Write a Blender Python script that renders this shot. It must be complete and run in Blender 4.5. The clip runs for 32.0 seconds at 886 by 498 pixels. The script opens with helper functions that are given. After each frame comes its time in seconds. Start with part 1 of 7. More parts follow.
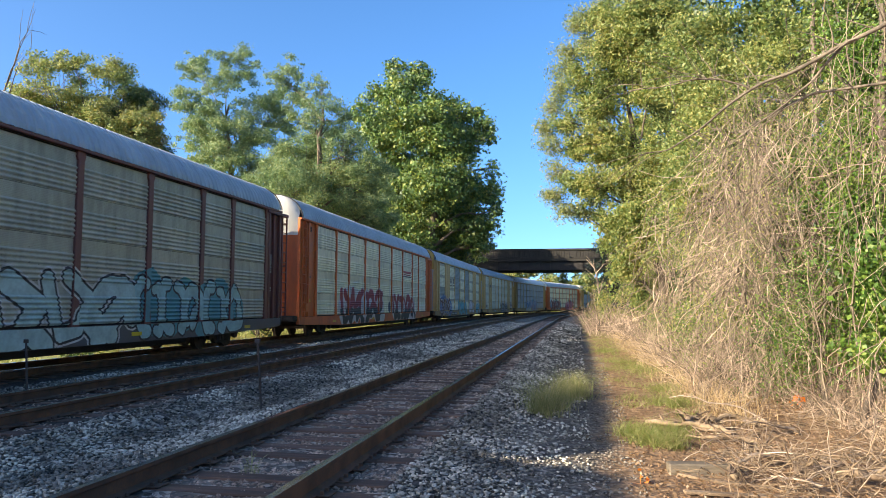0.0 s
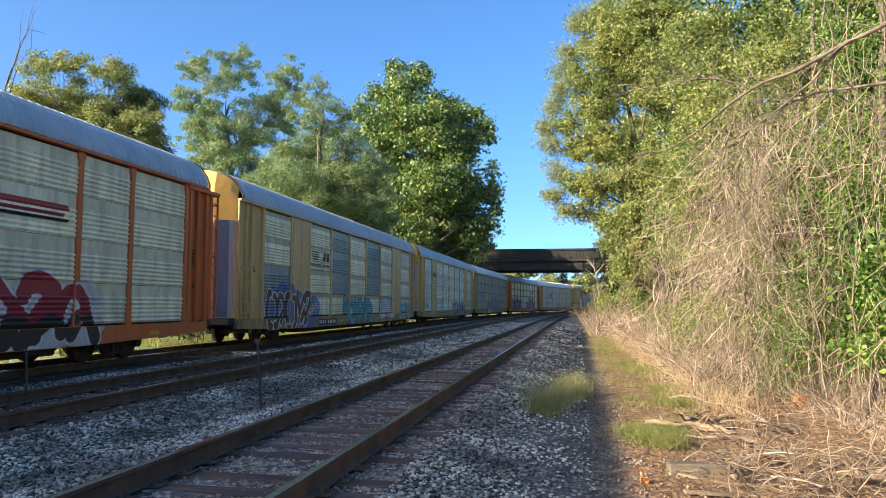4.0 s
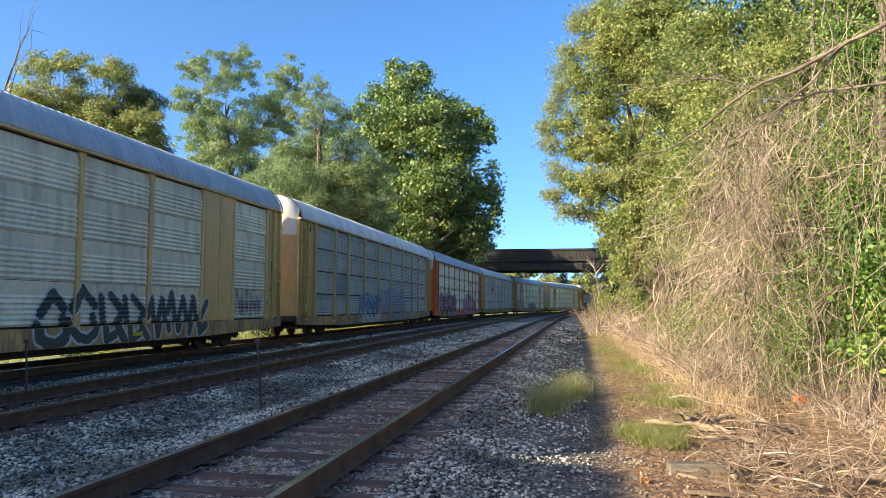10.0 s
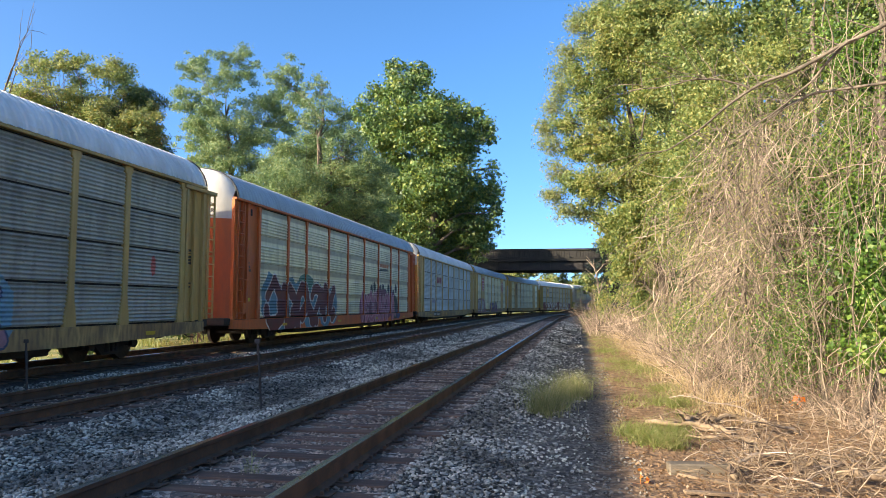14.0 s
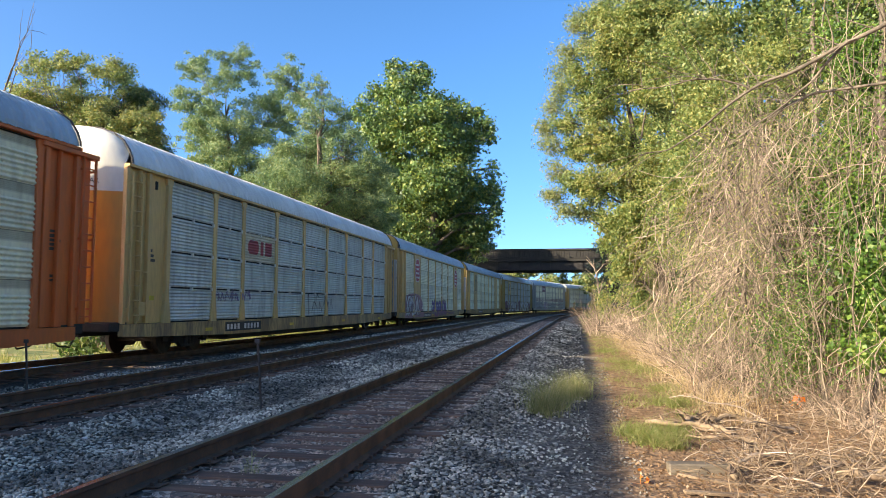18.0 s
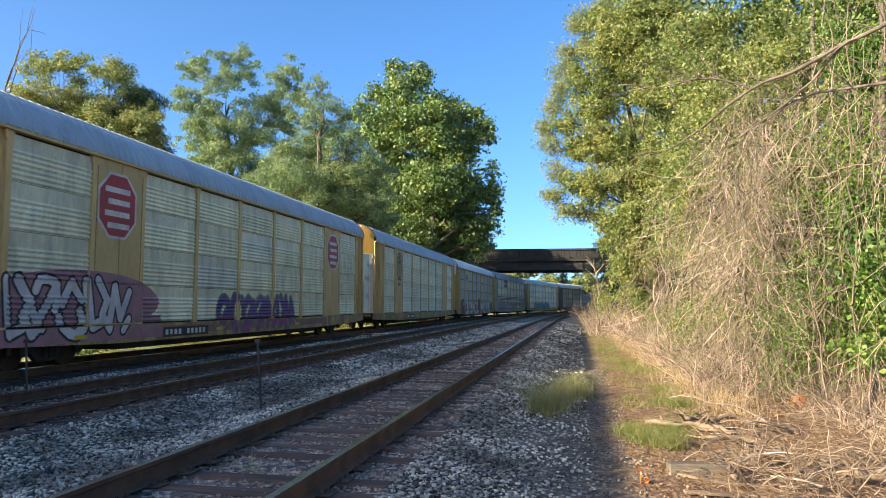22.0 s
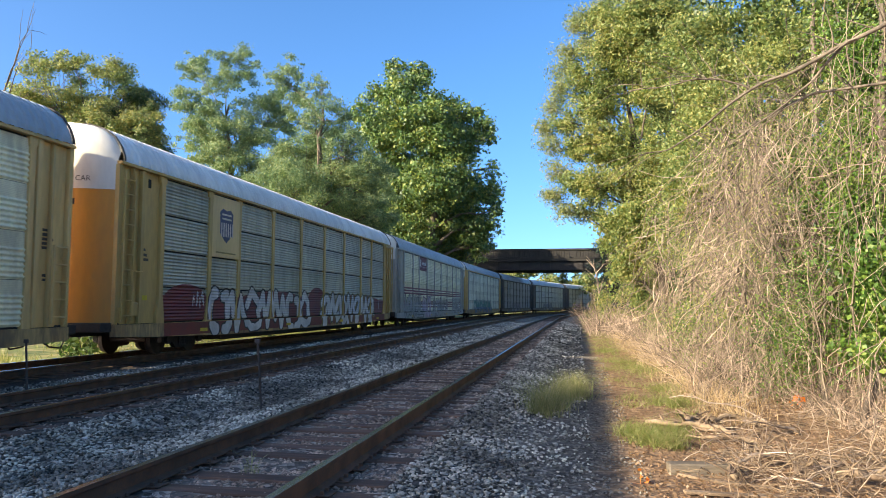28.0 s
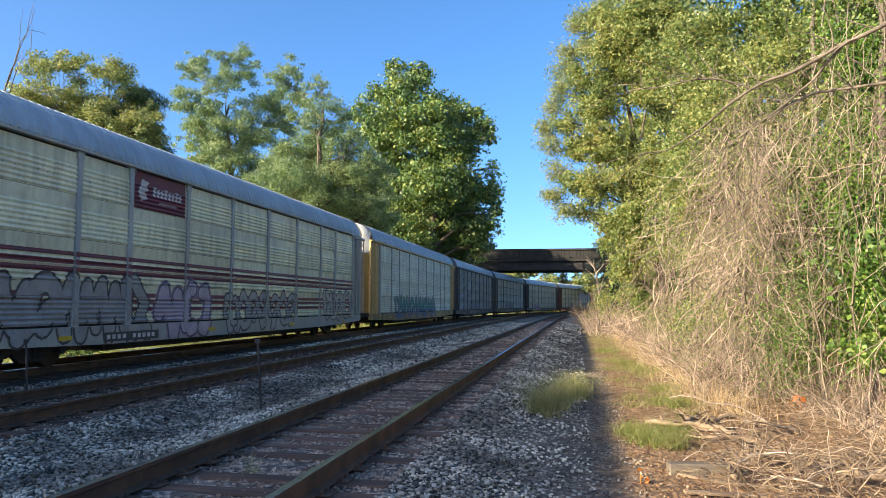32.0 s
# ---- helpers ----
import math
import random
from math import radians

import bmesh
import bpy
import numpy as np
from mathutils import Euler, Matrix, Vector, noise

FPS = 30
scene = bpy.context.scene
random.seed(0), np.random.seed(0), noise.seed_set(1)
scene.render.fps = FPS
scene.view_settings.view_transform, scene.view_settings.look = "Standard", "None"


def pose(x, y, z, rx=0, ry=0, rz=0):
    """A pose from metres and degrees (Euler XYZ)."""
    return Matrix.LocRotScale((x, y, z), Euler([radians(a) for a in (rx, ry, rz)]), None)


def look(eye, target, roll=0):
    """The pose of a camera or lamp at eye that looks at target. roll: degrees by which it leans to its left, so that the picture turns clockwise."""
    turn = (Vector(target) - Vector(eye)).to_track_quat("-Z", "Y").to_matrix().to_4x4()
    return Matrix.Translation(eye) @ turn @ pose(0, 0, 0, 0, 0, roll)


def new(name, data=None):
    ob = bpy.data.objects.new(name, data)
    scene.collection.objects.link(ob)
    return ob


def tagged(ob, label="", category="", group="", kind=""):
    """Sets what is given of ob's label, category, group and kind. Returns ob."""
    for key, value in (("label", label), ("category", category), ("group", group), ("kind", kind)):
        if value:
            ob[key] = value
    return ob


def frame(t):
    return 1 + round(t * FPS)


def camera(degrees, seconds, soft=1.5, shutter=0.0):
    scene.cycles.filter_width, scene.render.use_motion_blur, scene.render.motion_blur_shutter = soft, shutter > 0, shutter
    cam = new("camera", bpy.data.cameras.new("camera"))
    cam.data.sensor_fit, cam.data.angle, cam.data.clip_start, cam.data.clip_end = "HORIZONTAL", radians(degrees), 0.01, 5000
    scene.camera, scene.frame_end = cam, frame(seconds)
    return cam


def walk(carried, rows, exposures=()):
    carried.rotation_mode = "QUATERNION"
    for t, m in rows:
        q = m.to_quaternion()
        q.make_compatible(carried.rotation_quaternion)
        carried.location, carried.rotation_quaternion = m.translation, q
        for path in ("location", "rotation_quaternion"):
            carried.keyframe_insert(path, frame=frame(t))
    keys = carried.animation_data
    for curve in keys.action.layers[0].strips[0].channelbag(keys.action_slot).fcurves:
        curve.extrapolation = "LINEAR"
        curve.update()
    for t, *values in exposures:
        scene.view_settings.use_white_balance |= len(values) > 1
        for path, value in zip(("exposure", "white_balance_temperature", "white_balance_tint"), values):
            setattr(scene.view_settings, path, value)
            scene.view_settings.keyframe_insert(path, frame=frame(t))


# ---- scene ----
# ---- camera: it stands still on the right of three tracks ----
cam = camera(61.85, 32.0, soft=0.5, shutter=0.15)
EYE = (0.0, 0.0, 1.362)
YAW, PITCH = radians(10.418), radians(4.305)
AIM = (-math.sin(YAW) * math.cos(PITCH), math.cos(YAW) * math.cos(PITCH), 1.362 + math.sin(PITCH))
walk(cam, [(0.0, look(EYE, AIM, 0.22)), (32.0, look(EYE, AIM, 0.22))], [(0.0, 2.18, 8100, 10), (32.0, 2.18, 8100, 10)])

# ---- light: low sun behind the camera on the far side of the train ----
SUN = Vector((-1.0, -0.80, 0.502)).normalized()
world = bpy.data.worlds.new("world")
world.use_nodes = True
scene.world = world
wn = world.node_tree.nodes
sky = wn.new("ShaderNodeTexSky")
sky.sky_type = "NISHITA"
sky.sun_disc = False
sky.sun_elevation = math.asin(SUN.z)
sky.sun_rotation = math.atan2(SUN.x, SUN.y)
sky.air_density, sky.dust_density, sky.ozone_density = 0.6, 5.0, 3.6
sky.altitude = 1500.0
tone = wn.new("ShaderNodeHueSaturation")
tone.inputs["Saturation"].default_value = 1.2
# the haze band at the horizon is thin: the sky keeps its blue down to the trees
dome, squash, lift, unit = wn.new("ShaderNodeTexCoord"), wn.new("ShaderNodeVectorMath"), wn.new("ShaderNodeVectorMath"), wn.new("ShaderNodeVectorMath")
squash.operation, lift.operation, unit.operation = "MULTIPLY", "ADD", "NORMALIZE"
squash.inputs[1].default_value, lift.inputs[1].default_value = (1.0, 1.0, 0.90), (0.0, 0.0, 0.07)
world.node_tree.links.new(dome.outputs["Generated"], squash.inputs[0])
world.node_tree.links.new(squash.outputs[0], lift.inputs[0])
world.node_tree.links.new(lift.outputs[0], unit.inputs[0])
world.node_tree.links.new(unit.outputs[0], sky.inputs[0])
world.node_tree.links.new(sky.outputs[0], tone.inputs["Color"])
world.node_tree.links.new(tone.outputs[0], wn["Background"].inputs[0])
wn["Background"].inputs[1].default_value = 0.117
sun = new("sun", bpy.data.lights.new("sun", "SUN"))
sun.data.energy, sun.data.angle, sun.data.color = 2.7, radians(0.53), (1.0, 0.93, 0.80)
sun.matrix_world = look(SUN * 100, (0, 0, 0))

# ---- materials ----
MATS = {}


def lin(c):
    return tuple(c) + (1.0,)


def mat(name, c, c2=None, rough=0.65, metal=0.0, scale=2.0, fine=30.0, bump=0.15, stretch=(1, 1, 1), grime=0.35, dist=0.01,
        rnd=0.0, island=0.0, dirt=(0.05, 0.045, 0.04)):
    """A worn surface: two tones by broad noise, fine grain, grime and relief."""
    if name in MATS:
        return MATS[name]
    m = bpy.data.materials.new(name)
    m.use_nodes = True
    nt = m.node_tree
    n, l = nt.nodes, nt.links
    bsdf = n["Principled BSDF"]
    tc = n.new("ShaderNodeTexCoord")
    info = n.new("ShaderNodeObjectInfo")
    mp = n.new("ShaderNodeMapping")
    mp.inputs["Scale"].default_value = stretch
    off = n.new("ShaderNodeVectorMath")
    off.operation = "MULTIPLY_ADD"
    off.inputs[1].default_value = (37.0, 53.0, 71.0)
    l.new(info.outputs["Random"], off.inputs[0])
    l.new(tc.outputs["Object"], off.inputs[2])
    l.new(off.outputs[0], mp.inputs[0])
    big, small = n.new("ShaderNodeTexNoise"), n.new("ShaderNodeTexNoise")
    for t, s, d in ((big, scale, 5.0), (small, fine, 3.0)):
        t.inputs["Scale"].default_value, t.inputs["Detail"].default_value = s, d
        l.new(mp.outputs[0], t.inputs["Vector"])
    ramp = n.new("ShaderNodeValToRGB")
    c2 = c2 or tuple(v * 0.62 for v in c)
    ramp.color_ramp.elements[0].position, ramp.color_ramp.elements[0].color = 0.36, lin(c2)
    ramp.color_ramp.elements[1].position, ramp.color_ramp.elements[1].color = 0.62, lin(c)
    l.new(big.outputs[0], ramp.inputs[0])
    gr = n.new("ShaderNodeValToRGB")
    gr.color_ramp.elements[0].position, gr.color_ramp.elements[0].color = 0.38, (grime,) * 3 + (1,)
    gr.color_ramp.elements[1].position, gr.color_ramp.elements[1].color = 0.60, (0, 0, 0, 1)
    l.new(small.outputs[0], gr.inputs[0])
    mix = n.new("ShaderNodeMix")
    mix.data_type = "RGBA"
    l.new(gr.outputs[0], mix.inputs[0])
    l.new(ramp.outputs[0], mix.inputs[6])
    mix.inputs[7].default_value = lin(dirt)
    col = mix.outputs[2]
    for amount, source in ((rnd, info.outputs["Random"]), (island, None)):
        if not amount:
            continue
        if source is None:
            geo = n.new("ShaderNodeNewGeometry")
            source = geo.outputs["Random Per Island"]
        hsv = n.new("ShaderNodeHueSaturation")
        mr = n.new("ShaderNodeMapRange")
        mr.inputs[3].default_value, mr.inputs[4].default_value = 1 - amount, 1 + amount
        l.new(source, mr.inputs[0])
        l.new(mr.outputs[0], hsv.inputs["Value"])
        l.new(col, hsv.inputs["Color"])
        col = hsv.outputs[0]
    l.new(col, bsdf.inputs["Base Color"])
    bsdf.inputs["Roughness"].default_value, bsdf.inputs["Metallic"].default_value = rough, metal
    if bump:
        b = n.new("ShaderNodeBump")
        b.inputs["Strength"].default_value, b.inputs["Distance"].default_value = bump, dist
        l.new(small.outputs[0], b.inputs["Height"])
        l.new(b.outputs[0], bsdf.inputs["Normal"])
    MATS[name] = m
    return m


def leaf_mat(name, tones, through_light=0.35, rough=0.5):
    """Leaves: tones spread over the single leaves, some light passing through."""
    m = bpy.data.materials.new(name)
    m.use_nodes = True
    n, l = m.node_tree.nodes, m.node_tree.links
    geo = n.new("ShaderNodeNewGeometry")
    ramp = n.new("ShaderNodeValToRGB")
    ramp.color_ramp.interpolation = "LINEAR"
    while len(ramp.color_ramp.elements) < len(tones):
        ramp.color_ramp.elements.new(0.5)
    for i, c in enumerate(tones):
        e = ramp.color_ramp.elements[i]
        e.position, e.color = i / max(1, len(tones) - 1), lin(c)
    tc, big, add = n.new("ShaderNodeTexCoord"), n.new("ShaderNodeTexNoise"), n.new("ShaderNodeMath")
    big.inputs["Scale"].default_value = 0.45
    l.new(tc.outputs["Object"], big.inputs["Vector"])
    add.operation = "MULTIPLY_ADD"
    mr = n.new("ShaderNodeMapRange")
    mr.inputs[1].default_value, mr.inputs[2].default_value, mr.inputs[3].default_value, mr.inputs[4].default_value = 0.3, 0.7, -0.25, 0.25
    l.new(big.outputs[0], mr.inputs[0])
    l.new(geo.outputs["Random Per Island"], add.inputs[0])
    add.inputs[1].default_value = 1.0
    l.new(mr.outputs[0], add.inputs[2])
    l.new(add.outputs[0], ramp.inputs[0])
    bsdf = n["Principled BSDF"]
    bsdf.inputs["Roughness"].default_value = rough
    l.new(ramp.outputs[0], bsdf.inputs["Base Color"])
    tr, mx = n.new("ShaderNodeBsdfTranslucent"), n.new("ShaderNodeMixShader")
    hsv = n.new("ShaderNodeHueSaturation")
    hsv.inputs["Value"].default_value, hsv.inputs["Saturation"].default_value = 1.2, 1.15
    l.new(ramp.outputs[0], hsv.inputs["Color"])
    l.new(hsv.outputs[0], tr.inputs["Color"])
    mx.inputs[0].default_value = through_light
    l.new(bsdf.outputs[0], mx.inputs[1])
    l.new(tr.outputs[0], mx.inputs[2])
    l.new(mx.outputs[0], n["Material Output"].inputs[0])
    return m


RAIL_TOP = mat("rail_head_steel", (0.46, 0.44, 0.43), (0.26, 0.23, 0.21), rough=0.2, metal=0.95, scale=6, stretch=(1, 0.1, 1), grime=0.3, bump=0.05)
RUST = mat("rusted_rail_web", (0.145, 0.07, 0.038), (0.06, 0.032, 0.02), rough=0.75, scale=3, fine=40, grime=0.4)
TIE = mat("weathered_tie_wood", (0.155, 0.085, 0.056), (0.068, 0.038, 0.026), rough=0.9, scale=3, fine=22, stretch=(0.35, 3, 3), bump=0.6, grime=0.5, rnd=0.35)
STONE = mat("ballast_stone", (0.62, 0.585, 0.49), (0.13, 0.12, 0.10), rough=0.9, scale=0.55, fine=60, bump=0.3, grime=0.3, island=0.88)
CINDER_STONE = mat("dark_cinder_stone", (0.26, 0.23, 0.19), (0.10, 0.085, 0.07), rough=0.95, scale=0.8, fine=60, bump=0.3, grime=0.3, island=0.7)
CRIB = mat("dusty_brown_crib_stone", (0.44, 0.34, 0.27), (0.19, 0.14, 0.11), rough=0.95, scale=1.0, fine=60, bump=0.3, grime=0.4, island=0.5)
DARK_STEEL = mat("dark_underframe_steel", (0.030, 0.027, 0.026), (0.018, 0.016, 0.016), rough=0.75, scale=2, fine=20)
WHEEL = mat("brown_wheel_steel", (0.06, 0.045, 0.038), rough=0.6, metal=0.5, scale=6)
STAKE = mat("rusted_stake_steel", (0.07, 0.055, 0.05), rough=0.8)
BARK = mat("grey_brown_bark", (0.15, 0.12, 0.09), (0.08, 0.063, 0.05), rough=0.95, scale=4, fine=25, stretch=(1, 1, 0.3), bump=0.7, dist=0.03)
TWIG = mat("dry_tan_vine_stems", (0.45, 0.35, 0.265), (0.12, 0.09, 0.07), rough=0.9, scale=1.5, fine=20, grime=0.3, island=0.7)
BRUSH = mat("dry_brush_stems", (0.48, 0.37, 0.28), (0.15, 0.11, 0.085), rough=0.9, scale=1.0, fine=20, grime=0.2, island=0.8)
DEADWOOD = mat("bleached_dead_wood", (0.33, 0.24, 0.155), (0.14, 0.095, 0.062), rough=0.9, scale=3, fine=30, stretch=(1, 1, 1), bump=0.5, island=0.25)
GREYBARK = mat("pale_branch_bark", (0.235, 0.19, 0.135), (0.09, 0.072, 0.05), rough=0.9, scale=4, fine=30, bump=0.5)
# dark bridge paint, with the shade of the trees put into the colour
CONCRETE = mat("shade_dark_bridge_concrete", (0.030, 0.030, 0.028), (0.016, 0.016, 0.016), rough=0.9, scale=0.8, fine=8, grime=0.5)
GIRDER = mat("black_girder_paint", (0.035, 0.032, 0.03), (0.02, 0.018, 0.018), rough=0.7, scale=1, fine=10)

LEAF_C = leaf_mat("tulip_tree_leaves", [(0.035, 0.085, 0.028), (0.06, 0.125, 0.036), (0.095, 0.17, 0.045), (0.15, 0.22, 0.055), (0.25, 0.28, 0.068)], 0.22)
LEAF_B = leaf_mat("locust_leaves", [(0.085, 0.15, 0.07), (0.13, 0.205, 0.10), (0.185, 0.26, 0.12), (0.27, 0.31, 0.13)], 0.42)
LEAF_A = leaf_mat("cottonwood_leaves", [(0.11, 0.165, 0.06), (0.17, 0.225, 0.085), (0.24, 0.27, 0.10), (0.34, 0.31, 0.11)], 0.45)
LEAF_D = leaf_mat("dark_maple_leaves", [(0.025, 0.055, 0.02), (0.045, 0.09, 0.025), (0.08, 0.13, 0.04)], 0.3)
LEAF_R = leaf_mat("thicket_leaves", [(0.075, 0.125, 0.04), (0.13, 0.19, 0.06), (0.195, 0.25, 0.08), (0.27, 0.30, 0.10), (0.36, 0.335, 0.115)], 0.42)
# thicket leaves with the shade of the inner foliage put into their tones
LEAF_S = leaf_mat("shade_dark_leaves", [(0.022, 0.045, 0.012), (0.04, 0.075, 0.018), (0.07, 0.11, 0.025), (0.12, 0.15, 0.035)], 0.15)
LEAF_V = leaf_mat("bright_vine_leaves", [(0.035, 0.085, 0.016), (0.07, 0.15, 0.026), (0.125, 0.23, 0.04), (0.20, 0.26, 0.055)], 0.28)
GRASS = leaf_mat("green_grass_blades", [(0.12, 0.165, 0.04), (0.18, 0.225, 0.06), (0.27, 0.28, 0.10), (0.38, 0.33, 0.16)], 0.35)
WEED = leaf_mat("weed_grass_blades", [(0.14, 0.16, 0.06), (0.24, 0.26, 0.10), (0.42, 0.38, 0.20)], 0.35)
LITTER = leaf_mat("fallen_leaves", [(0.09, 0.052, 0.03), (0.15, 0.085, 0.046), (0.22, 0.135, 0.072), (0.27, 0.175, 0.10), (0.12, 0.075, 0.045)], 0.15)
ORANGE_LEAF = leaf_mat("orange_leaf", [(0.70, 0.20, 0.04), (0.80, 0.27, 0.06)], 0.3)
PINE = leaf_mat("spruce_needles", [(0.02, 0.05, 0.035), (0.04, 0.075, 0.05)], 0.1)


def ground_mat():
    """One sheet: ballast by the tracks, dark cinders, leaf litter on the bank, grass behind."""
    m = bpy.data.materials.new("railway_ground")
    m.use_nodes = True
    n, l = m.node_tree.nodes, m.node_tree.links
    bsdf = n["Principled BSDF"]
    at = n.new("ShaderNodeAttribute")
    at.attribute_name = "across"
    tc = n.new("ShaderNodeTexCoord")

    def noise_tex(scale, detail=4.0):
        t = n.new("ShaderNodeTexNoise")
        t.inputs["Scale"].default_value, t.inputs["Detail"].default_value = scale, detail
        l.new(tc.outputs["Object"], t.inputs["Vector"])
        return t.outputs[0]

    def ramp(src, *stops):
        r = n.new("ShaderNodeValToRGB")
        while len(r.color_ramp.elements) < len(stops):
            r.color_ramp.elements.new(0.5)
        for e, (p, c) in zip(r.color_ramp.elements, stops):
            e.position, e.color = p, lin(c)
        l.new(src, r.inputs[0])
        return r.outputs[0]

    def mix(f, a, b):
        x = n.new("ShaderNodeMix")
        x.data_type = "RGBA"
        l.new(f, x.inputs[0])
        l.new(a, x.inputs[6])
        l.new(b, x.inputs[7])
        return x.outputs[2]

    wob = n.new("ShaderNodeMath")
    wob.operation = "MULTIPLY_ADD"
    wob.inputs[1].default_value = 1.6
    l.new(noise_tex(0.9), wob.inputs[0])
    l.new(at.outputs["Fac"], wob.inputs[2])

    def over(edge, soft=0.3):
        r = n.new("ShaderNodeMapRange")
        r.inputs[1].default_value, r.inputs[2].default_value = edge + 0.8 - soft, edge + 0.8 + soft
        l.new(wob.outputs[0], r.inputs[0])
        return r.outputs[0]

    vor = n.new("ShaderNodeTexVoronoi")
    vor.inputs["Scale"].default_value = 16.0
    l.new(tc.outputs["Object"], vor.inputs["Vector"])
    sep = n.new("ShaderNodeSeparateColor")
    l.new(vor.outputs["Color"], sep.inputs[0])
    # sheet under the stones darkened: the shade of their gaps is in its colour
    ballast = ramp(sep.outputs[0], (0.0, (0.030, 0.026, 0.022)), (0.6, (0.12, 0.106, 0.09)), (1.0, (0.38, 0.34, 0.29)))
    cinder = ramp(noise_tex(14, 6), (0.35, (0.04, 0.033, 0.027)), (0.55, (0.10, 0.086, 0.072)), (0.70, (0.25, 0.22, 0.19)))
    # oil-soiled bed, with the shade under the train put into its colour
    oil_and_shade = ramp(noise_tex(9, 6), (0.35, (0.012, 0.009, 0.007)), (0.55, (0.034, 0.024, 0.018)), (0.72, (0.10, 0.075, 0.06)))
    litter = ramp(noise_tex(7, 8), (0.3, (0.085, 0.05, 0.027)), (0.5, (0.20, 0.115, 0.06)), (0.7, (0.36, 0.235, 0.135)))
    turf = ramp(noise_tex(1.3, 8), (0.35, (0.08, 0.115, 0.03)), (0.52, (0.17, 0.19, 0.055)), (0.68, (0.33, 0.26, 0.12)))
    c = mix(over(-3.2, 0.5), turf, oil_and_shade)
    c = mix(over(1.75, 0.35), c, ballast)
    c = mix(over(3.75, 0.25), c, oil_and_shade)
    c = mix(over(6.5, 0.25), c, ballast)
    c = mix(over(12.6), c, cinder)
    c = mix(over(13.35, 0.25), c, litter)
    c = mix(over(25.0, 2.0), c, turf)
    l.new(c, bsdf.inputs["Base Color"])
    bsdf.inputs["Roughness"].default_value = 0.95
    b = n.new("ShaderNodeBump")
    b.inputs["Strength"].default_value, b.inputs["Distance"].default_value = 0.7, 0.03
    l.new(vor.outputs["Distance"], b.inputs["Height"])
    l.new(b.outputs[0], bsdf.inputs["Normal"])
    return m


GROUND = ground_mat()

# ---- mesh helpers ----


def mesh_of(name, verts, faces, material=None, smooth=False):
    """A mesh from arrays: verts (n,3), faces (m,k) with k the same for all, or a list of tuples."""
    me = bpy.data.meshes.new(name)
    if isinstance(faces, np.ndarray):
        k = faces.shape[1]
        me.vertices.add(len(verts))
        me.vertices.foreach_set("co", np.ascontiguousarray(verts, dtype=np.float32).ravel())
        me.loops.add(faces.size)
        me.loops.foreach_set("vertex_index", np.ascontiguousarray(faces, dtype=np.int32).ravel())
        me.polygons.add(len(faces))
        me.polygons.foreach_set("loop_start", np.arange(0, faces.size, k, dtype=np.int32))
        me.polygons.foreach_set("loop_total", np.full(len(faces), k, dtype=np.int32))
        me.update(calc_edges=True)
    else:
        me.from_pydata([tuple(v) for v in verts], [], [tuple(f) for f in faces])
        me.update()
    if smooth:
        me.polygons.foreach_set("use_smooth", [True] * len(me.polygons))
    if material:
        me.materials.append(material)
    return me


def piece(name, me, parent=None, m=None, label=""):
    ob = new(name, me)
    if parent is not None:
        ob.parent = parent
    if m is not None:
        ob.matrix_basis = m
    return tagged(ob, label) if label else ob


def bm_mesh(name, bm, material, smooth=False):
    me = bpy.data.meshes.new(name)
    bm.to_mesh(me)
    bm.free()
    if smooth:
        me.polygons.foreach_set("use_smooth", [True] * len(me.polygons))
    me.materials.append(material)
    return me


def part(name, bm, material, parent, label="", smooth=False):
    return piece(name, bm_mesh(name, bm, material, smooth), parent, None, label)


def add_box(bm, x0, x1, y0, y1, z0, z1, bevel=0.0):
    r = bmesh.ops.create_cube(bm, size=1.0)
    vs = r["verts"]
    for v in vs:
        v.co = Vector(((x0 + x1) / 2 + v.co.x * (x1 - x0), (y0 + y1) / 2 + v.co.y * (y1 - y0), (z0 + z1) / 2 + v.co.z * (z1 - z0)))
    if bevel:
        bmesh.ops.bevel(bm, geom=list({e for v in vs for e in v.link_edges}), offset=bevel, segments=1, affect="EDGES")
    return bm


def box_mesh(name, material, x0, x1, y0, y1, z0, z1, bevel=0.0):
    return bm_mesh(name, add_box(bmesh.new(), x0, x1, y0, y1, z0, z1, bevel), material)


def box_part(name, material, parent, *b, bevel=0.0, label=""):
    return piece(name, box_mesh(name, material, *b, bevel=bevel), parent, None, label)


def add_rod(bm, a, b, r, sides=6, r2=None):
    a, b = Vector(a), Vector(b)
    d = b - a
    m = Matrix.Translation((a + b) / 2) @ d.to_track_quat("Z", "Y").to_matrix().to_4x4()
    bmesh.ops.create_cone(bm, cap_ends=True, segments=sides, radius1=r, radius2=r if r2 is None else r2, depth=d.length, matrix=m)
    return bm


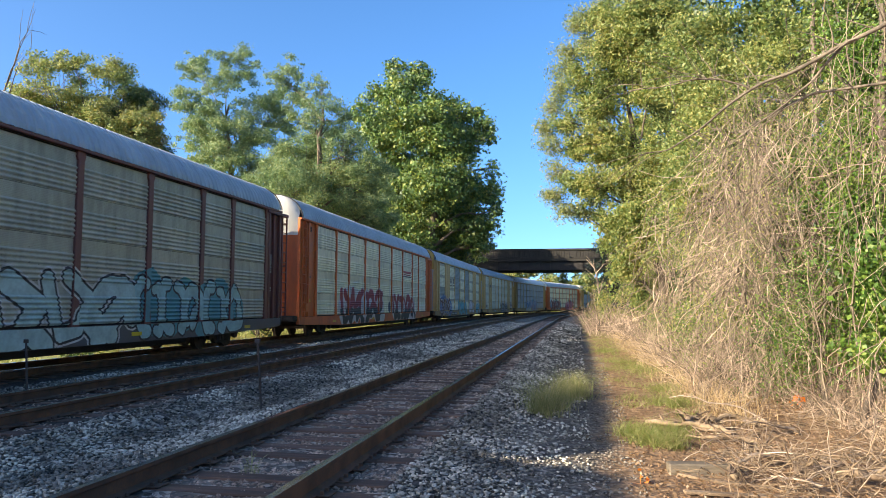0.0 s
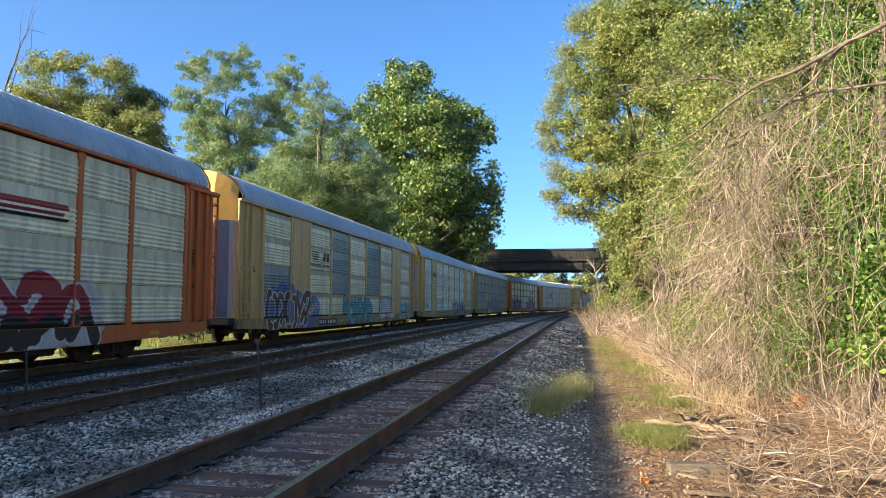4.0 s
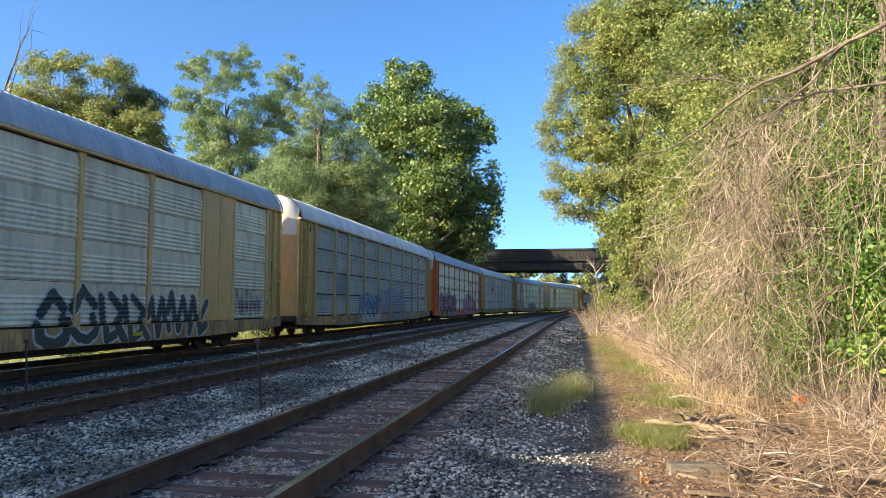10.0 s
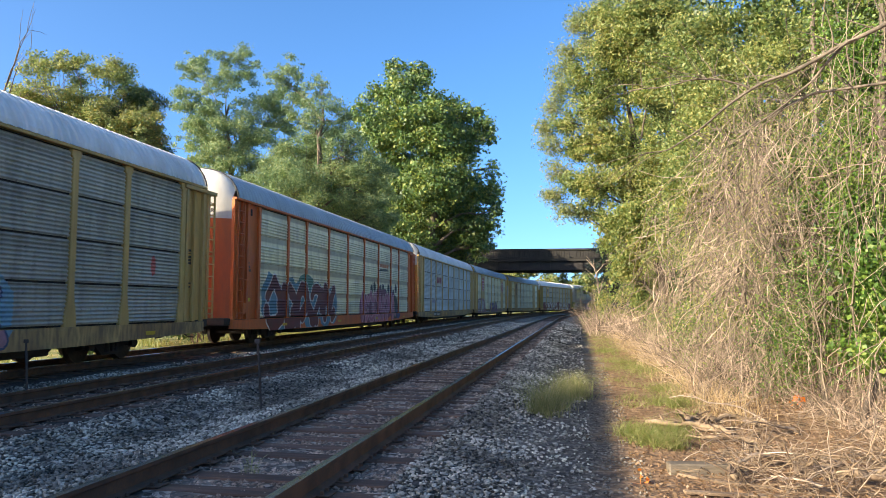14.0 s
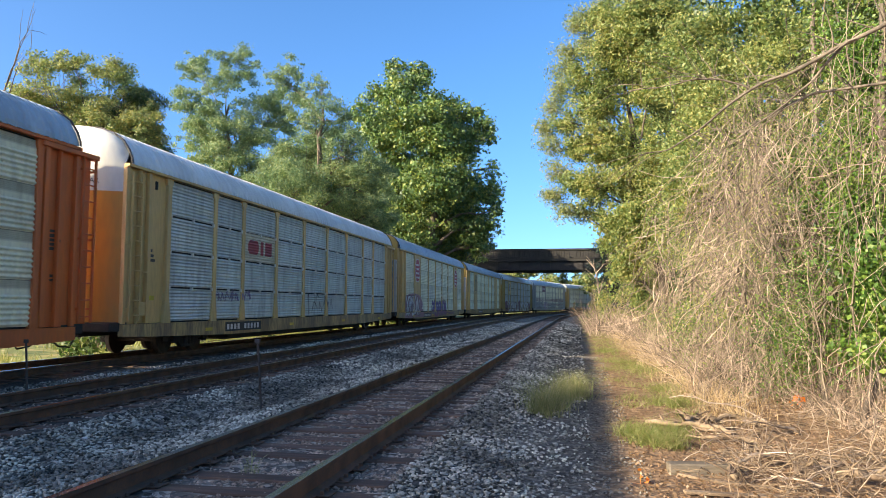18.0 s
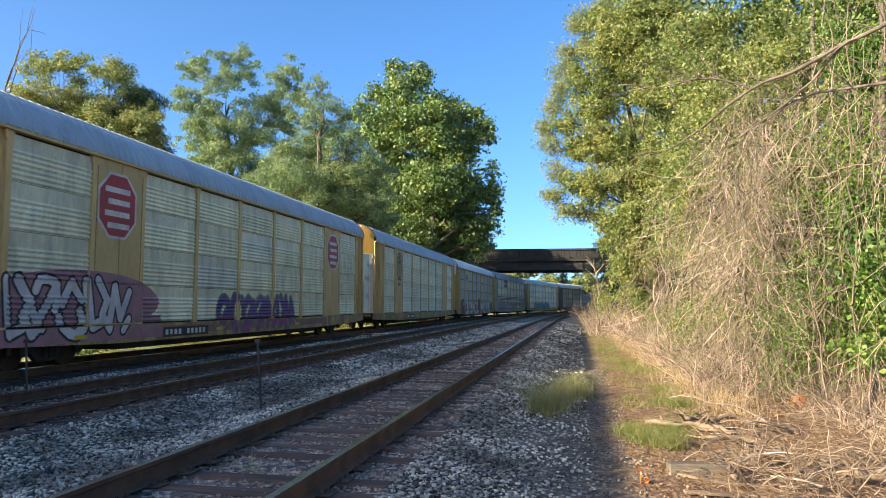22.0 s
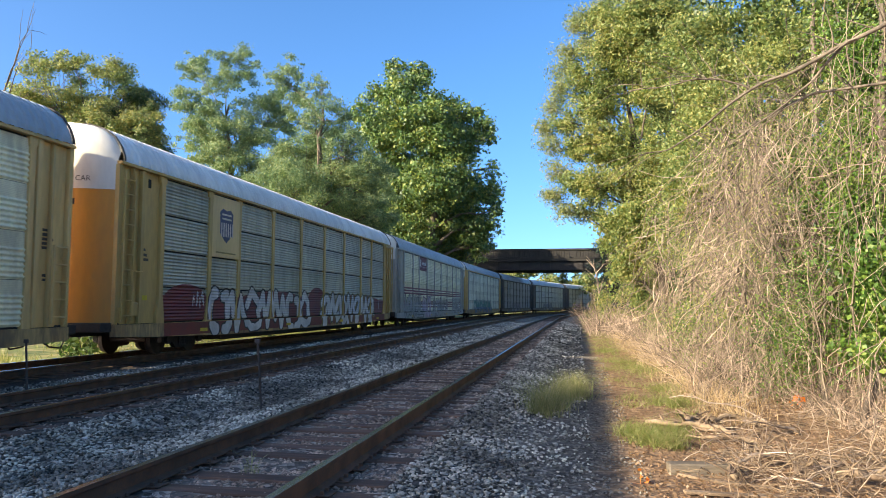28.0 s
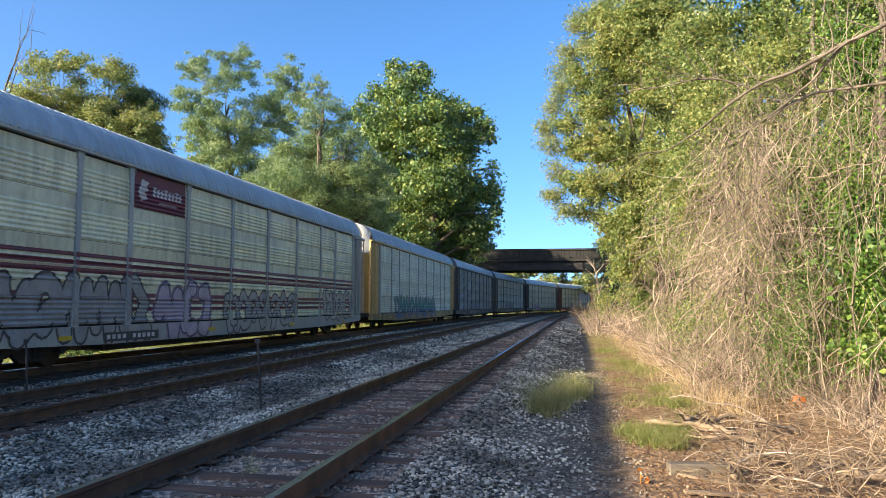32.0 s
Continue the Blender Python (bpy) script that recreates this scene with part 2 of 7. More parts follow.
def tubes(lines, sides=4):
    """Tapered tubes along polylines: each a (points (k,3), radii (k)) pair. Returns verts, quads."""
    V, F, base = [], [], 0
    ang = np.arange(sides) * 2 * np.pi / sides
    for pts, rad in lines:
        pts = np.asarray(pts, float)
        rad = np.asarray(rad, float)
        k = len(pts)
        d = np.gradient(pts, axis=0)
        d /= np.linalg.norm(d, axis=1, keepdims=True) + 1e-9
        ref = np.where(np.abs(d[:, 2:3]) > 0.85, np.array([[1.0, 0, 0]]), np.array([[0, 0, 1.0]]))
        u = np.cross(d, ref)
        u /= np.linalg.norm(u, axis=1, keepdims=True) + 1e-9
        w = np.cross(d, u)
        ring = pts[:, None, :] + rad[:, None, None] * (np.cos(ang)[None, :, None] * u[:, None, :] + np.sin(ang)[None, :, None] * w[:, None, :])
        V.append(ring.reshape(-1, 3))
        i = np.arange(k - 1)[:, None] * sides
        j = np.arange(sides)[None, :]
        jn = (j + 1) % sides
        F.append(np.stack([i + j, i + jn, i + sides + jn, i + sides + j], -1).reshape(-1, 4) + base)
        base += k * sides
    return np.concatenate(V), np.concatenate(F)


def leaves(rng, centres, size, aspect=0.6, droop=0.0, out=None, tri=False):
    """One folded leaf at each centre; with out, the leaves turn their faces that way; tri: plain pointed leaves for far crowns."""
    k = len(centres)
    if out is None:
        d = rng.normal(size=(k, 3))
        d[:, 2] -= droop
        d /= np.linalg.norm(d, axis=1, keepdims=True)
        u = np.cross(d, rng.normal(size=(k, 3)))
        u /= np.linalg.norm(u, axis=1, keepdims=True) + 1e-9
        w = np.cross(d, u)
    else:
        w = out + rng.normal(0, 0.75, (k, 3)) + np.array([0.0, 0.0, 0.2])
        w /= np.linalg.norm(w, axis=1, keepdims=True) + 1e-9
        d = np.cross(w, rng.normal(size=(k, 3)))
        d /= np.linalg.norm(d, axis=1, keepdims=True) + 1e-9
        u = np.cross(w, d)
    s = (size * rng.uniform(0.55, 1.35, size=k))[:, None]
    if tri:
        tip = centres + d * s * 0.55
        V = np.stack([tip, centres - d * s * 0.35 + u * s * aspect * 0.6, centres - d * s * 0.35 - u * s * aspect * 0.6], 1).reshape(-1, 3)
        return V, np.arange(3 * k).reshape(-1, 3)
    a = centres - d * s * 0.5
    b = centres + u * s * aspect * 0.5 + w * s * 0.08
    c = centres + d * s * 0.5
    e = centres - u * s * aspect * 0.5 + w * s * 0.08
    V = np.stack([a, b, c, e], 1).reshape(-1, 3)
    F = np.arange(4 * k).reshape(-1, 4)
    return V, F


def join(*vf):
    V, F, base = [], [], 0
    for v, f in vf:
        V.append(v)
        F.append(f + base)
        base += len(v)
    return np.concatenate(V), np.concatenate(F)


# ---- the line of the tracks: straight, then easing into a right-hand curve ----
X1, X2, X3 = -2.92, -7.78, -12.97
DS = 0.5
_s = np.arange(760) * DS
_kap = np.clip((_s - 57.6) / 70.8, 0, 1) * 0.00337
_th = np.concatenate([[0], np.cumsum(_kap * DS)[:-1]])
_px = np.concatenate([[0], np.cumsum(np.sin(_th) * DS)[:-1]])
_py = np.concatenate([[0], np.cumsum(np.cos(_th) * DS)[:-1]])


def on_line(s, off=0.0):
    """Place and heading on the train's track, off metres to its right."""
    if s < 0:
        return X3 + off, s, 0.0
    x, y, t = np.interp(s, _s, _px), np.interp(s, _s, _py), np.interp(s, _s, _th)
    return X3 + x + off * math.cos(t), y - off * math.sin(t), t


def across(x, y):
    """Distance to the right of the train's track, for arrays."""
    out = x - X3
    far = (y > 50) & (np.abs(x) < 400) & (y < 420)
    if far.any():
        fx, fy = x[far], y[far]
        i = np.zeros(len(fx), int)
        for a in range(0, len(fx), 4000):
            dd = (fx[a:a + 4000, None] - (X3 + _px)[None]) ** 2 + (fy[a:a + 4000, None] - _py[None]) ** 2
            i[a:a + 4000] = dd.argmin(1)
        out[far] = (fx - X3 - _px[i]) * np.cos(_th[i]) - (fy - _py[i]) * np.sin(_th[i])
    return out


def smooth(a, b, v):
    t = np.clip((v - a) / (b - a), 0, 1)
    return t * t * (3 - 2 * t)


def ground_z(u):
    """Height of the ground by its distance across the line (before roughness)."""
    u = np.asarray(u, float)
    z = np.full(u.shape, -0.42)
    for c in (0.0, X2 - X3, X1 - X3):
        z = np.maximum(z, (-0.212 if c else -0.312) - 0.20 * smooth(1.3, 2.7, np.abs(u - c)))
    z = np.where((u > 0) & (u < X1 - X3), np.maximum(z, -0.34), z)
    z = z + 2.6 * smooth(16.6, 24.0, u) + 6.0 * smooth(24.0, 60.0, u)
    z = z - 0.35 * smooth(-2.4, -4.5, u) + 1.3 * smooth(-8.0, -26.0, u)
    return z


rng = np.random.default_rng(7)
gx = np.concatenate([[-3000, -1200, -500, -250, -140, -90], np.arange(-70, -18, 2.0), np.arange(-18, 8, 0.25), np.arange(8, 30, 1.5), [34, 45, 70, 120, 250, 500, 1200, 3000]])
gy = np.concatenate([[-3000, -1000, -400, -150, -80, -40, -20, -10], np.arange(-5, 40, 0.3), np.arange(40, 120, 1.0), np.arange(120, 260, 4.0), [280, 320, 380, 500, 800, 1500, 3000]])
GX, GY = np.meshgrid(gx, gy)
U = across(GX.ravel(), GY.ravel())
near = (np.abs(GX.ravel()) < 40) & (GY.ravel() < 130) & (GY.ravel() > -30)
GZ = ground_z(U) + np.where(near, rng.normal(0, 0.012, len(U)), 0)
GZ = GZ + 9.0 * smooth(150, 330, GY.ravel())
nxg, nyg = len(gx), len(gy)
ii = (np.arange(nyg - 1)[:, None] * nxg + np.arange(nxg - 1)[None, :]).ravel()
me = mesh_of("ground", np.stack([GX.ravel(), GY.ravel(), GZ], 1), np.stack([ii, ii + 1, ii + nxg + 1, ii + nxg], 1), GROUND, True)
me.attributes.new("across", "FLOAT", "POINT").data.foreach_set("value", U.astype(np.float32))
ground = tagged(piece("ground", me), "railway ground of grey ballast, dark cinders and leaf litter", "ground", kind="structure")


def zat(x, y):
    return float(ground_z(across(np.array([float(x)]), np.array([float(y)])))[0])


# ---- tracks ----
RAIL_PROFILE = [(-0.035, 0.0), (0.035, 0.0), (0.036, -0.035), (0.009, -0.05), (0.009, -0.15), (0.07, -0.172), (0.07, -0.182),
                (-0.07, -0.182), (-0.07, -0.172), (-0.009, -0.15), (-0.009, -0.05), (-0.036, -0.035)]


def rail(parent, off, level=0.0):
    ss = np.concatenate([np.arange(-60, 0, 6.0), np.arange(0, 260, 1.5)])
    V, F = [], []
    k = len(RAIL_PROFILE)
    for s in ss:
        x, y, t = on_line(s, off)
        for px, pz in RAIL_PROFILE:
            V.append((x + px * math.cos(t), y - px * math.sin(t), pz + level))
    mats = []
    for i in range(len(ss) - 1):
        for j in range(k):
            F.append((i * k + j, i * k + (j + 1) % k, (i + 1) * k + (j + 1) % k, (i + 1) * k + j))
            mats.append(1 if j == 0 else 0)
    me = mesh_of("rail", V, F, RUST)
    me.materials.append(RAIL_TOP)
    me.polygons.foreach_set("material_index", mats)
    return piece("rail", me, parent)


tie_mesh = [bm_mesh("tie", add_box(bmesh.new(), -1.3 + 0.03 * k, 1.3 - 0.05 * k, -0.115, 0.115, -0.40, -0.187 - 0.006 * k, 0.012), TIE) for k in range(3)]
plate_mesh = bm_mesh("tie_plate", add_box(bmesh.new(), -0.18, 0.18, -0.10, 0.10, -0.19, -0.176, 0.004), RUST)
bm = bmesh.new()
for sx in (-0.105, 0.105):
    add_box(bm, sx - 0.016, sx + 0.016, -0.075, -0.045, -0.18, -0.145, 0.004)
    add_box(bm, sx - 0.016, sx + 0.016, 0.045, 0.075, -0.18, -0.145, 0.004)
spike_mesh = bm_mesh("spike", bm, RUST)

TRACKS = []
for name, off, last, first, label in (("near_track", X1 - X3, 118, 3.0, "rusty single track on dark wooden ties in ballast"),
                                      ("middle_track", X2 - X3, 96, 6.0, "rusty middle track on dark wooden ties in ballast"),
                                      ("train_track", 0.0, 70, 6.0, "track under the passing train")):
    tr = tagged(new(name), label, "railway track", kind="structure")
    TRACKS.append(tr)
    level = -0.10 if name == "train_track" else 0.0
    rail(tr, off - 0.7525, level)
    rail(tr, off + 0.7525, level)
    r = random.Random(name)
    s, i = first, 0
    while s < last:
        x, y, t = on_line(s, off + r.uniform(-0.06, 0.06))
        m = Matrix.Translation((x, y, level + r.uniform(-0.012, 0.004))) @ Matrix.Rotation(-t + r.uniform(-0.02, 0.02), 4, "Z")
        piece("tie", tie_mesh[i % 3], tr, m)
        if s < 24 and off > 4:
            for side in (-0.7525, 0.7525):
                px, py, pt = on_line(s, off + side)
                pm = Matrix.Translation((px, py, 0)) @ Matrix.Rotation(-pt, 4, "Z")
                piece("tie_plate", plate_mesh, tr, pm)
                piece("spike", spike_mesh, tr, pm)
        s += 0.5 + r.uniform(-0.03, 0.03)
        i += 1

# ---- ballast stones ----
_t = (1 + 5 ** 0.5) / 2
ICO = np.array([(-1, _t, 0), (1, _t, 0), (-1, -_t, 0), (1, -_t, 0), (0, -1, _t), (0, 1, _t), (0, -1, -_t), (0, 1, -_t), (_t, 0, -1), (_t, 0, 1), (-_t, 0, -1), (-_t, 0, 1)]) / 1.9
ICO_F = np.array([(0, 11, 5), (0, 5, 1), (0, 1, 7), (0, 7, 10), (0, 10, 11), (1, 5, 9), (5, 11, 4), (11, 10, 2), (10, 7, 6), (7, 1, 8),
                  (3, 9, 4), (3, 4, 2), (3, 2, 6), (3, 6, 8), (3, 8, 9), (4, 9, 5), (2, 4, 11), (6, 2, 10), (8, 6, 7), (9, 8, 1)])
OCT = np.array([(1, 0, 0), (0, 1, 0), (-1, 0, 0), (0, -1, 0), (0, 0, 1), (0, 0, -1)], float)
OCT_F = np.array([(0, 1, 4), (1, 2, 4), (2, 3, 4), (3, 0, 4), (1, 0, 5), (2, 1, 5), (3, 2, 5), (0, 3, 5)])


def stones(rng, x, y, z, size, base, faces):
    k, b = len(x), len(base)
    v = base[None] * rng.uniform(0.6, 1.25, size=(k, b, 1)) * rng.uniform(0.6, 1.2, size=(k, 1, 3)) * size[:, None, None]
    a = rng.uniform(0, 6.283, k)
    c, s = np.cos(a)[:, None], np.sin(a)[:, None]
    v = np.stack([v[..., 0] * c - v[..., 1] * s, v[..., 0] * s + v[..., 1] * c, v[..., 2] * 0.6], -1)
    v += np.stack([x, y, z], 1)[:, None]
    f = faces[None] + (np.arange(k) * b)[:, None, None]
    return v.reshape(-1, 3), f.reshape(-1, 3)


def scatter(rng, y0, y1, density, u0, u1):
    """Places between two distances ahead, inside the part of the ground that can be seen."""
    k = int((y1 - y0) * (u1 - u0) * density)
    y = rng.uniform(y0, y1, k)
    u = rng.uniform(u0, u1, k)
    x = u + X3 + np.interp(y, _py, _px)
    keep = (x > -0.95 * y - 1.0) & (x < 0.42 * y + 0.6)
    return x[keep], y[keep], u[keep]


rng = np.random.default_rng(11)
vf, vc = [], []
for y0, y1, dens, s0, base, faces in ((3.5, 9, 760, 0.023, ICO, ICO_F), (9, 18, 300, 0.031, OCT, OCT_F), (18, 32, 110, 0.045, OCT, OCT_F), (32, 70, 34, 0.07, OCT, OCT_F)):
    x, y, u = scatter(rng, y0, y1, dens, 1.75, 13.1)
    on_track = np.zeros(len(u), bool)
    for c in (X2 - X3, X1 - X3):
        on_track |= np.abs(u - c) < 1.25
    keep = (~on_track | (rng.uniform(size=len(u)) < np.where(u < 7.0, 0.3, 0.75))) & (rng.uniform(size=len(u)) < 1.15 - 0.9 * smooth(11.7, 12.7, u))
    for c in (X2 - X3, X1 - X3):
        keep &= np.abs(np.abs(u - c) - 0.7525) > 0.085
    x, y, u = x[keep], y[keep], u[keep]
    size = s0 * rng.uniform(0.55, 1.35, len(x))
    tracked = np.minimum(np.abs(u - (X2 - X3)), np.abs(u - (X1 - X3))) < 1.3
    z = ground_z(u) + size * np.where(tracked, 0.25, 0.45) + np.where(tracked, -0.006, rng.uniform(-0.01, 0.02, len(x)))
    vf.append(stones(rng, x[~tracked], y[~tracked], z[~tracked], size[~tracked], base, faces))
    vc.append(stones(rng, x[tracked], y[tracked], z[tracked], size[tracked], OCT * 1.1, OCT_F))
tagged(piece("crib_stones", mesh_of("crib_stones", *join(*vc), CRIB)), "dusty brown stones lying between the wooden ties", "gravel", kind="stuff")
V, F = join(*vf)
tagged(piece("ballast", mesh_of("ballast", V, F, STONE)), "loose grey crushed-stone ballast between the tracks", "gravel", kind="stuff")
x, y, u = scatter(rng, 3.5, 26, 240, 11.6, 13.7)
V, F = stones(rng, x, y, ground_z(u) + 0.004, 0.021 * rng.uniform(0.4, 1.5, len(x)), OCT, OCT_F)
tagged(piece("gravel", mesh_of("gravel", V, F, CINDER_STONE)), "sparse grey stones on dark cinders", "gravel", kind="stuff")
pale = tagged(piece("white_stone", mesh_of("white_stone", *stones(rng, np.array([-5.89]), np.array([8.16]), np.array([-0.27]), np.array([0.065]), ICO, ICO_F),
                    mat("white_stone", (0.75, 0.74, 0.72), rough=0.8, grime=0.1)), None), "single white stone lying on the grey ballast", "stone")

# ---- stakes between the tracks ----
for x, y, z0, z1, lean in ((-4.98, 11.19, -0.36, 0.79, 0.09), (-10.33, 12.55, -0.36, 0.66, 0.07)):
    st = tagged(new("marker_stake"), "thin rusty steel stake standing in the ballast", "stake", "stakes between the tracks")
    st.location = (x, y, z0)
    bm = bmesh.new()
    h = z1 - z0
    add_rod(bm, (0, 0, 0), (-lean, 0, h), 0.022, 6, 0.020)
    part("shaft", bm, STAKE, st)
    bm = add_box(bmesh.new(), -lean - 0.045, -lean + 0.045, -0.02, 0.02, h - 0.06, h + 0.01, 0.006)
    part("cap", bm, STAKE, st)

# ---- road bridge over the line ----
bridge = tagged(new("road_bridge"), "dark steel girder road bridge with concrete parapet over the tracks", "bridge")
BY, BZ = 112.0, 6.66
for k in range(4):
    box_part("girder", GIRDER, bridge, -34, 9, BY + 0.4 + 2.9 * k, BY + 0.75 + 2.9 * k, BZ, 7.95)
    box_part("flange", GIRDER, bridge, -34, 9, BY + 0.2 + 2.9 * k, BY + 0.95 + 2.9 * k, BZ - 0.06, BZ - 0.003)
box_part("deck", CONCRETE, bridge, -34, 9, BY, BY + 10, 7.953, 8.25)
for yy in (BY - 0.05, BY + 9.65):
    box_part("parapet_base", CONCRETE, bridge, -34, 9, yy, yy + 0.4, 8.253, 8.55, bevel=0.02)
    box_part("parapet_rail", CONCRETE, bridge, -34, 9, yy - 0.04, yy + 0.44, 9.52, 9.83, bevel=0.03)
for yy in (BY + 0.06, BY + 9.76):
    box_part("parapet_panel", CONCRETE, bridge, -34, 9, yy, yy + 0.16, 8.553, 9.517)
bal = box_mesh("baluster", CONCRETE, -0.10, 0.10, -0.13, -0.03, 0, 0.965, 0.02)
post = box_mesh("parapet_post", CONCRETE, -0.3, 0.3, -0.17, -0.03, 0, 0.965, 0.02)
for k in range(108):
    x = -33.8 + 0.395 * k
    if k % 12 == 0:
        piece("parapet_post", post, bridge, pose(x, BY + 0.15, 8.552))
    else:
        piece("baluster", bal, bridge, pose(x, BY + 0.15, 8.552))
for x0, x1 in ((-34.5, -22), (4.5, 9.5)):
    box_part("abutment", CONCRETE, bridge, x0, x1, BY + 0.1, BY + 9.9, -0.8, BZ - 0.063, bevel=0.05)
stf = box_mesh("stiffener", GIRDER, -0.02, 0.02, -0.18, 0, 0, 1.28)
for k in range(26):
    piece("stiffener", stf, bridge, pose(-33 + 1.6 * k, BY + 0.398, BZ + 0.002))

# ---- trees ----


def limb(rng, a, b, r0, r1, k=7, wob=0.06):
    a, b = np.asarray(a, float), np.asarray(b, float)
    t = np.linspace(0, 1, k)[:, None]
    L = np.linalg.norm(b - a)
    p = a + (b - a) * t + np.cumsum(rng.normal(0, wob * L / k, (k, 3)), 0) * (1 - t * 0.3)
    p[0] = a
    p[:, 2] += np.sin(t[:, 0] * np.pi) * L * 0.06
    return p, r0 + (r1 - r0) * t[:, 0] ** 0.8


def tree(name, y, blobs, n_leaves, size, leaf_material, label, category, seed, trunk_at, trunk_r, clump=0.55, depth=0.8, fill=0.5, aspect=0.6,
         clumps_per=14, bark=None, base=None, tri=True, loose=0.08):
    """Trunk, limbs to every mass of the crown, and leaves in uneven clumps."""
    rng = np.random.default_rng(seed)
    bark = bark or BARK
    tx, tz = trunk_at, (zat(trunk_at, y) - 0.1 if base is None else base)
    ob = tagged(new(name), label, category)
    ob.location = (tx, y, tz)
    top = max(b[1] + b[2] * 0.5 for b in blobs)
    mid = sum(b[0] for b in blobs) / len(blobs)
    trunk = limb(rng, (0, 0, 0), ((mid - tx) * 0.8, 0, (top - tz) * 0.82), trunk_r, trunk_r * 0.22, 12, 0.12)
    lines, cents, rads, main, ways = [], [], [], [], []
    size0 = sum(b[2] for b in blobs) / len(blobs)
    for bx, bz, br in blobs:
        by = rng.normal(0, 0.5) * br * depth + rng.uniform(-0.7, 0.7) * br
        c = np.array([bx - tx, by, bz - tz])
        i = int(np.clip(np.searchsorted(trunk[0][:, 2], c[2] - 1.4 * br - 1.0), 1, 10))
        r = max(trunk[1][i] * 0.5, 0.02)
        main.append(limb(rng, trunk[0][i], c, r, r * 0.25, 8, 0.16))
        kc = max(8, int(clumps_per * (br / size0) ** 1.5))
        d = rng.normal(size=(kc, 3))
        d /= np.linalg.norm(d, axis=1, keepdims=True)
        rad = br * rng.uniform(fill, 1.12, kc) ** 0.6
        cc = c + d * rad[:, None] * np.array([1.0, depth, 0.95])
        for q in cc[::3]:
            lines.append(limb(rng, main[-1][0][rng.integers(4, 8)], q, r * 0.22, 0.012, 5, 0.12))
        cents.append(cc)
        ways.append(d)
        rads.append((0.6 + 0.4 * br) * clump * rng.uniform(0.4, 1.3, kc))
    V, F = tubes([trunk], 10)
    piece("trunk", mesh_of("trunk", V, F, bark, True), ob)
    for b in main:
        piece("limb", mesh_of("limb", *tubes([b], 6), bark, True), ob)
    V, F = tubes(lines, 4)
    tagged(piece("branchwork", mesh_of("branchwork", V, F, bark, True), ob), kind="stuff")
    cents, rads, ways = np.concatenate(cents), np.concatenate(rads), np.concatenate(ways)
    w = rads ** 2
    idx = rng.choice(len(cents), n_leaves, p=w / w.sum())
    d = rng.normal(size=(n_leaves, 3))
    d /= np.linalg.norm(d, axis=1, keepdims=True)
    reach = np.where(rng.uniform(size=n_leaves) < loose, rng.uniform(0.9, 1.5, n_leaves), rng.beta(2.6, 1.5, n_leaves))
    pts = cents[idx] + d * (rads[idx] * reach)[:, None] * np.array([1.15, 1.15, 0.75])
    V, F = leaves(rng, pts, size, aspect, out=d * 0.32 + ways[idx] * 0.34, tri=tri)
    piece("crown", mesh_of("crown", V, F, leaf_material), ob)
    return ob


tree("cottonwood_tree", 35, [(-28.0, 12.73, 2.03), (-26.11, 13.15, 1.96), (-24.57, 11.82, 1.96), (-27.37, 11.05, 2.31), (-24.64, 10.0, 2.24), (-29.33, 11.75, 1.33), (-26.18, 14.27, 0.84), (-23.17, 10.42, 1.4), (-26.6, 8.11, 2.45)],
     105000, 0.115, LEAF_A, "tall yellow-green cottonwood tree behind the train", "tree", 21, -26.25, 0.45, clump=0.36, clumps_per=46)
tree("maple_tree", 38, [(-24.2, 12.12, 1.33), (-25.0, 11.19, 1.27), (-23.87, 10.92, 1.0), (-24.33, 9.12, 1.6)], 28000, 0.11, LEAF_D,
     "dark green tree behind the train", "tree", 22, -24.33, 0.3, clump=0.4, clumps_per=30)
tree("locust_tree", 60, [(-33.5, 22.5, 1.7), (-29.7, 22.3, 2.2), (-31.2, 18.8, 3.1), (-26.9, 18.1, 3.3), (-33.9, 15.8, 2.5), (-29.5, 14.7, 3.8), (-28, 10, 4)],
     100000, 0.158, LEAF_B, "feathery pale green locust tree behind the train", "tree", 23, -29.5, 0.4, clump=0.36, fill=0.1, clumps_per=60)
tree("locust_tree", 54, [(-22.38, 19.16, 1.83), (-19.86, 17.94, 1.39), (-19.77, 15.33, 2.35), (-21.08, 12.37, 3.22), (-17.51, 12.72, 2.35), (-16.03, 11.32, 2.26), (-18.03, 16.11, 0.96), (-17.51, 9.67, 3.14), (-23.34, 9.84, 3.05), (-17.42, 6.71, 3.14), (-20.47, 9.32, 2.79), (-15.5, 8.19, 2.26)],
     125000, 0.143, LEAF_B, "feathery pale green locust tree behind the train", "tree", 24, -20.47, 0.4, clump=0.36, fill=0.1, clumps_per=60)
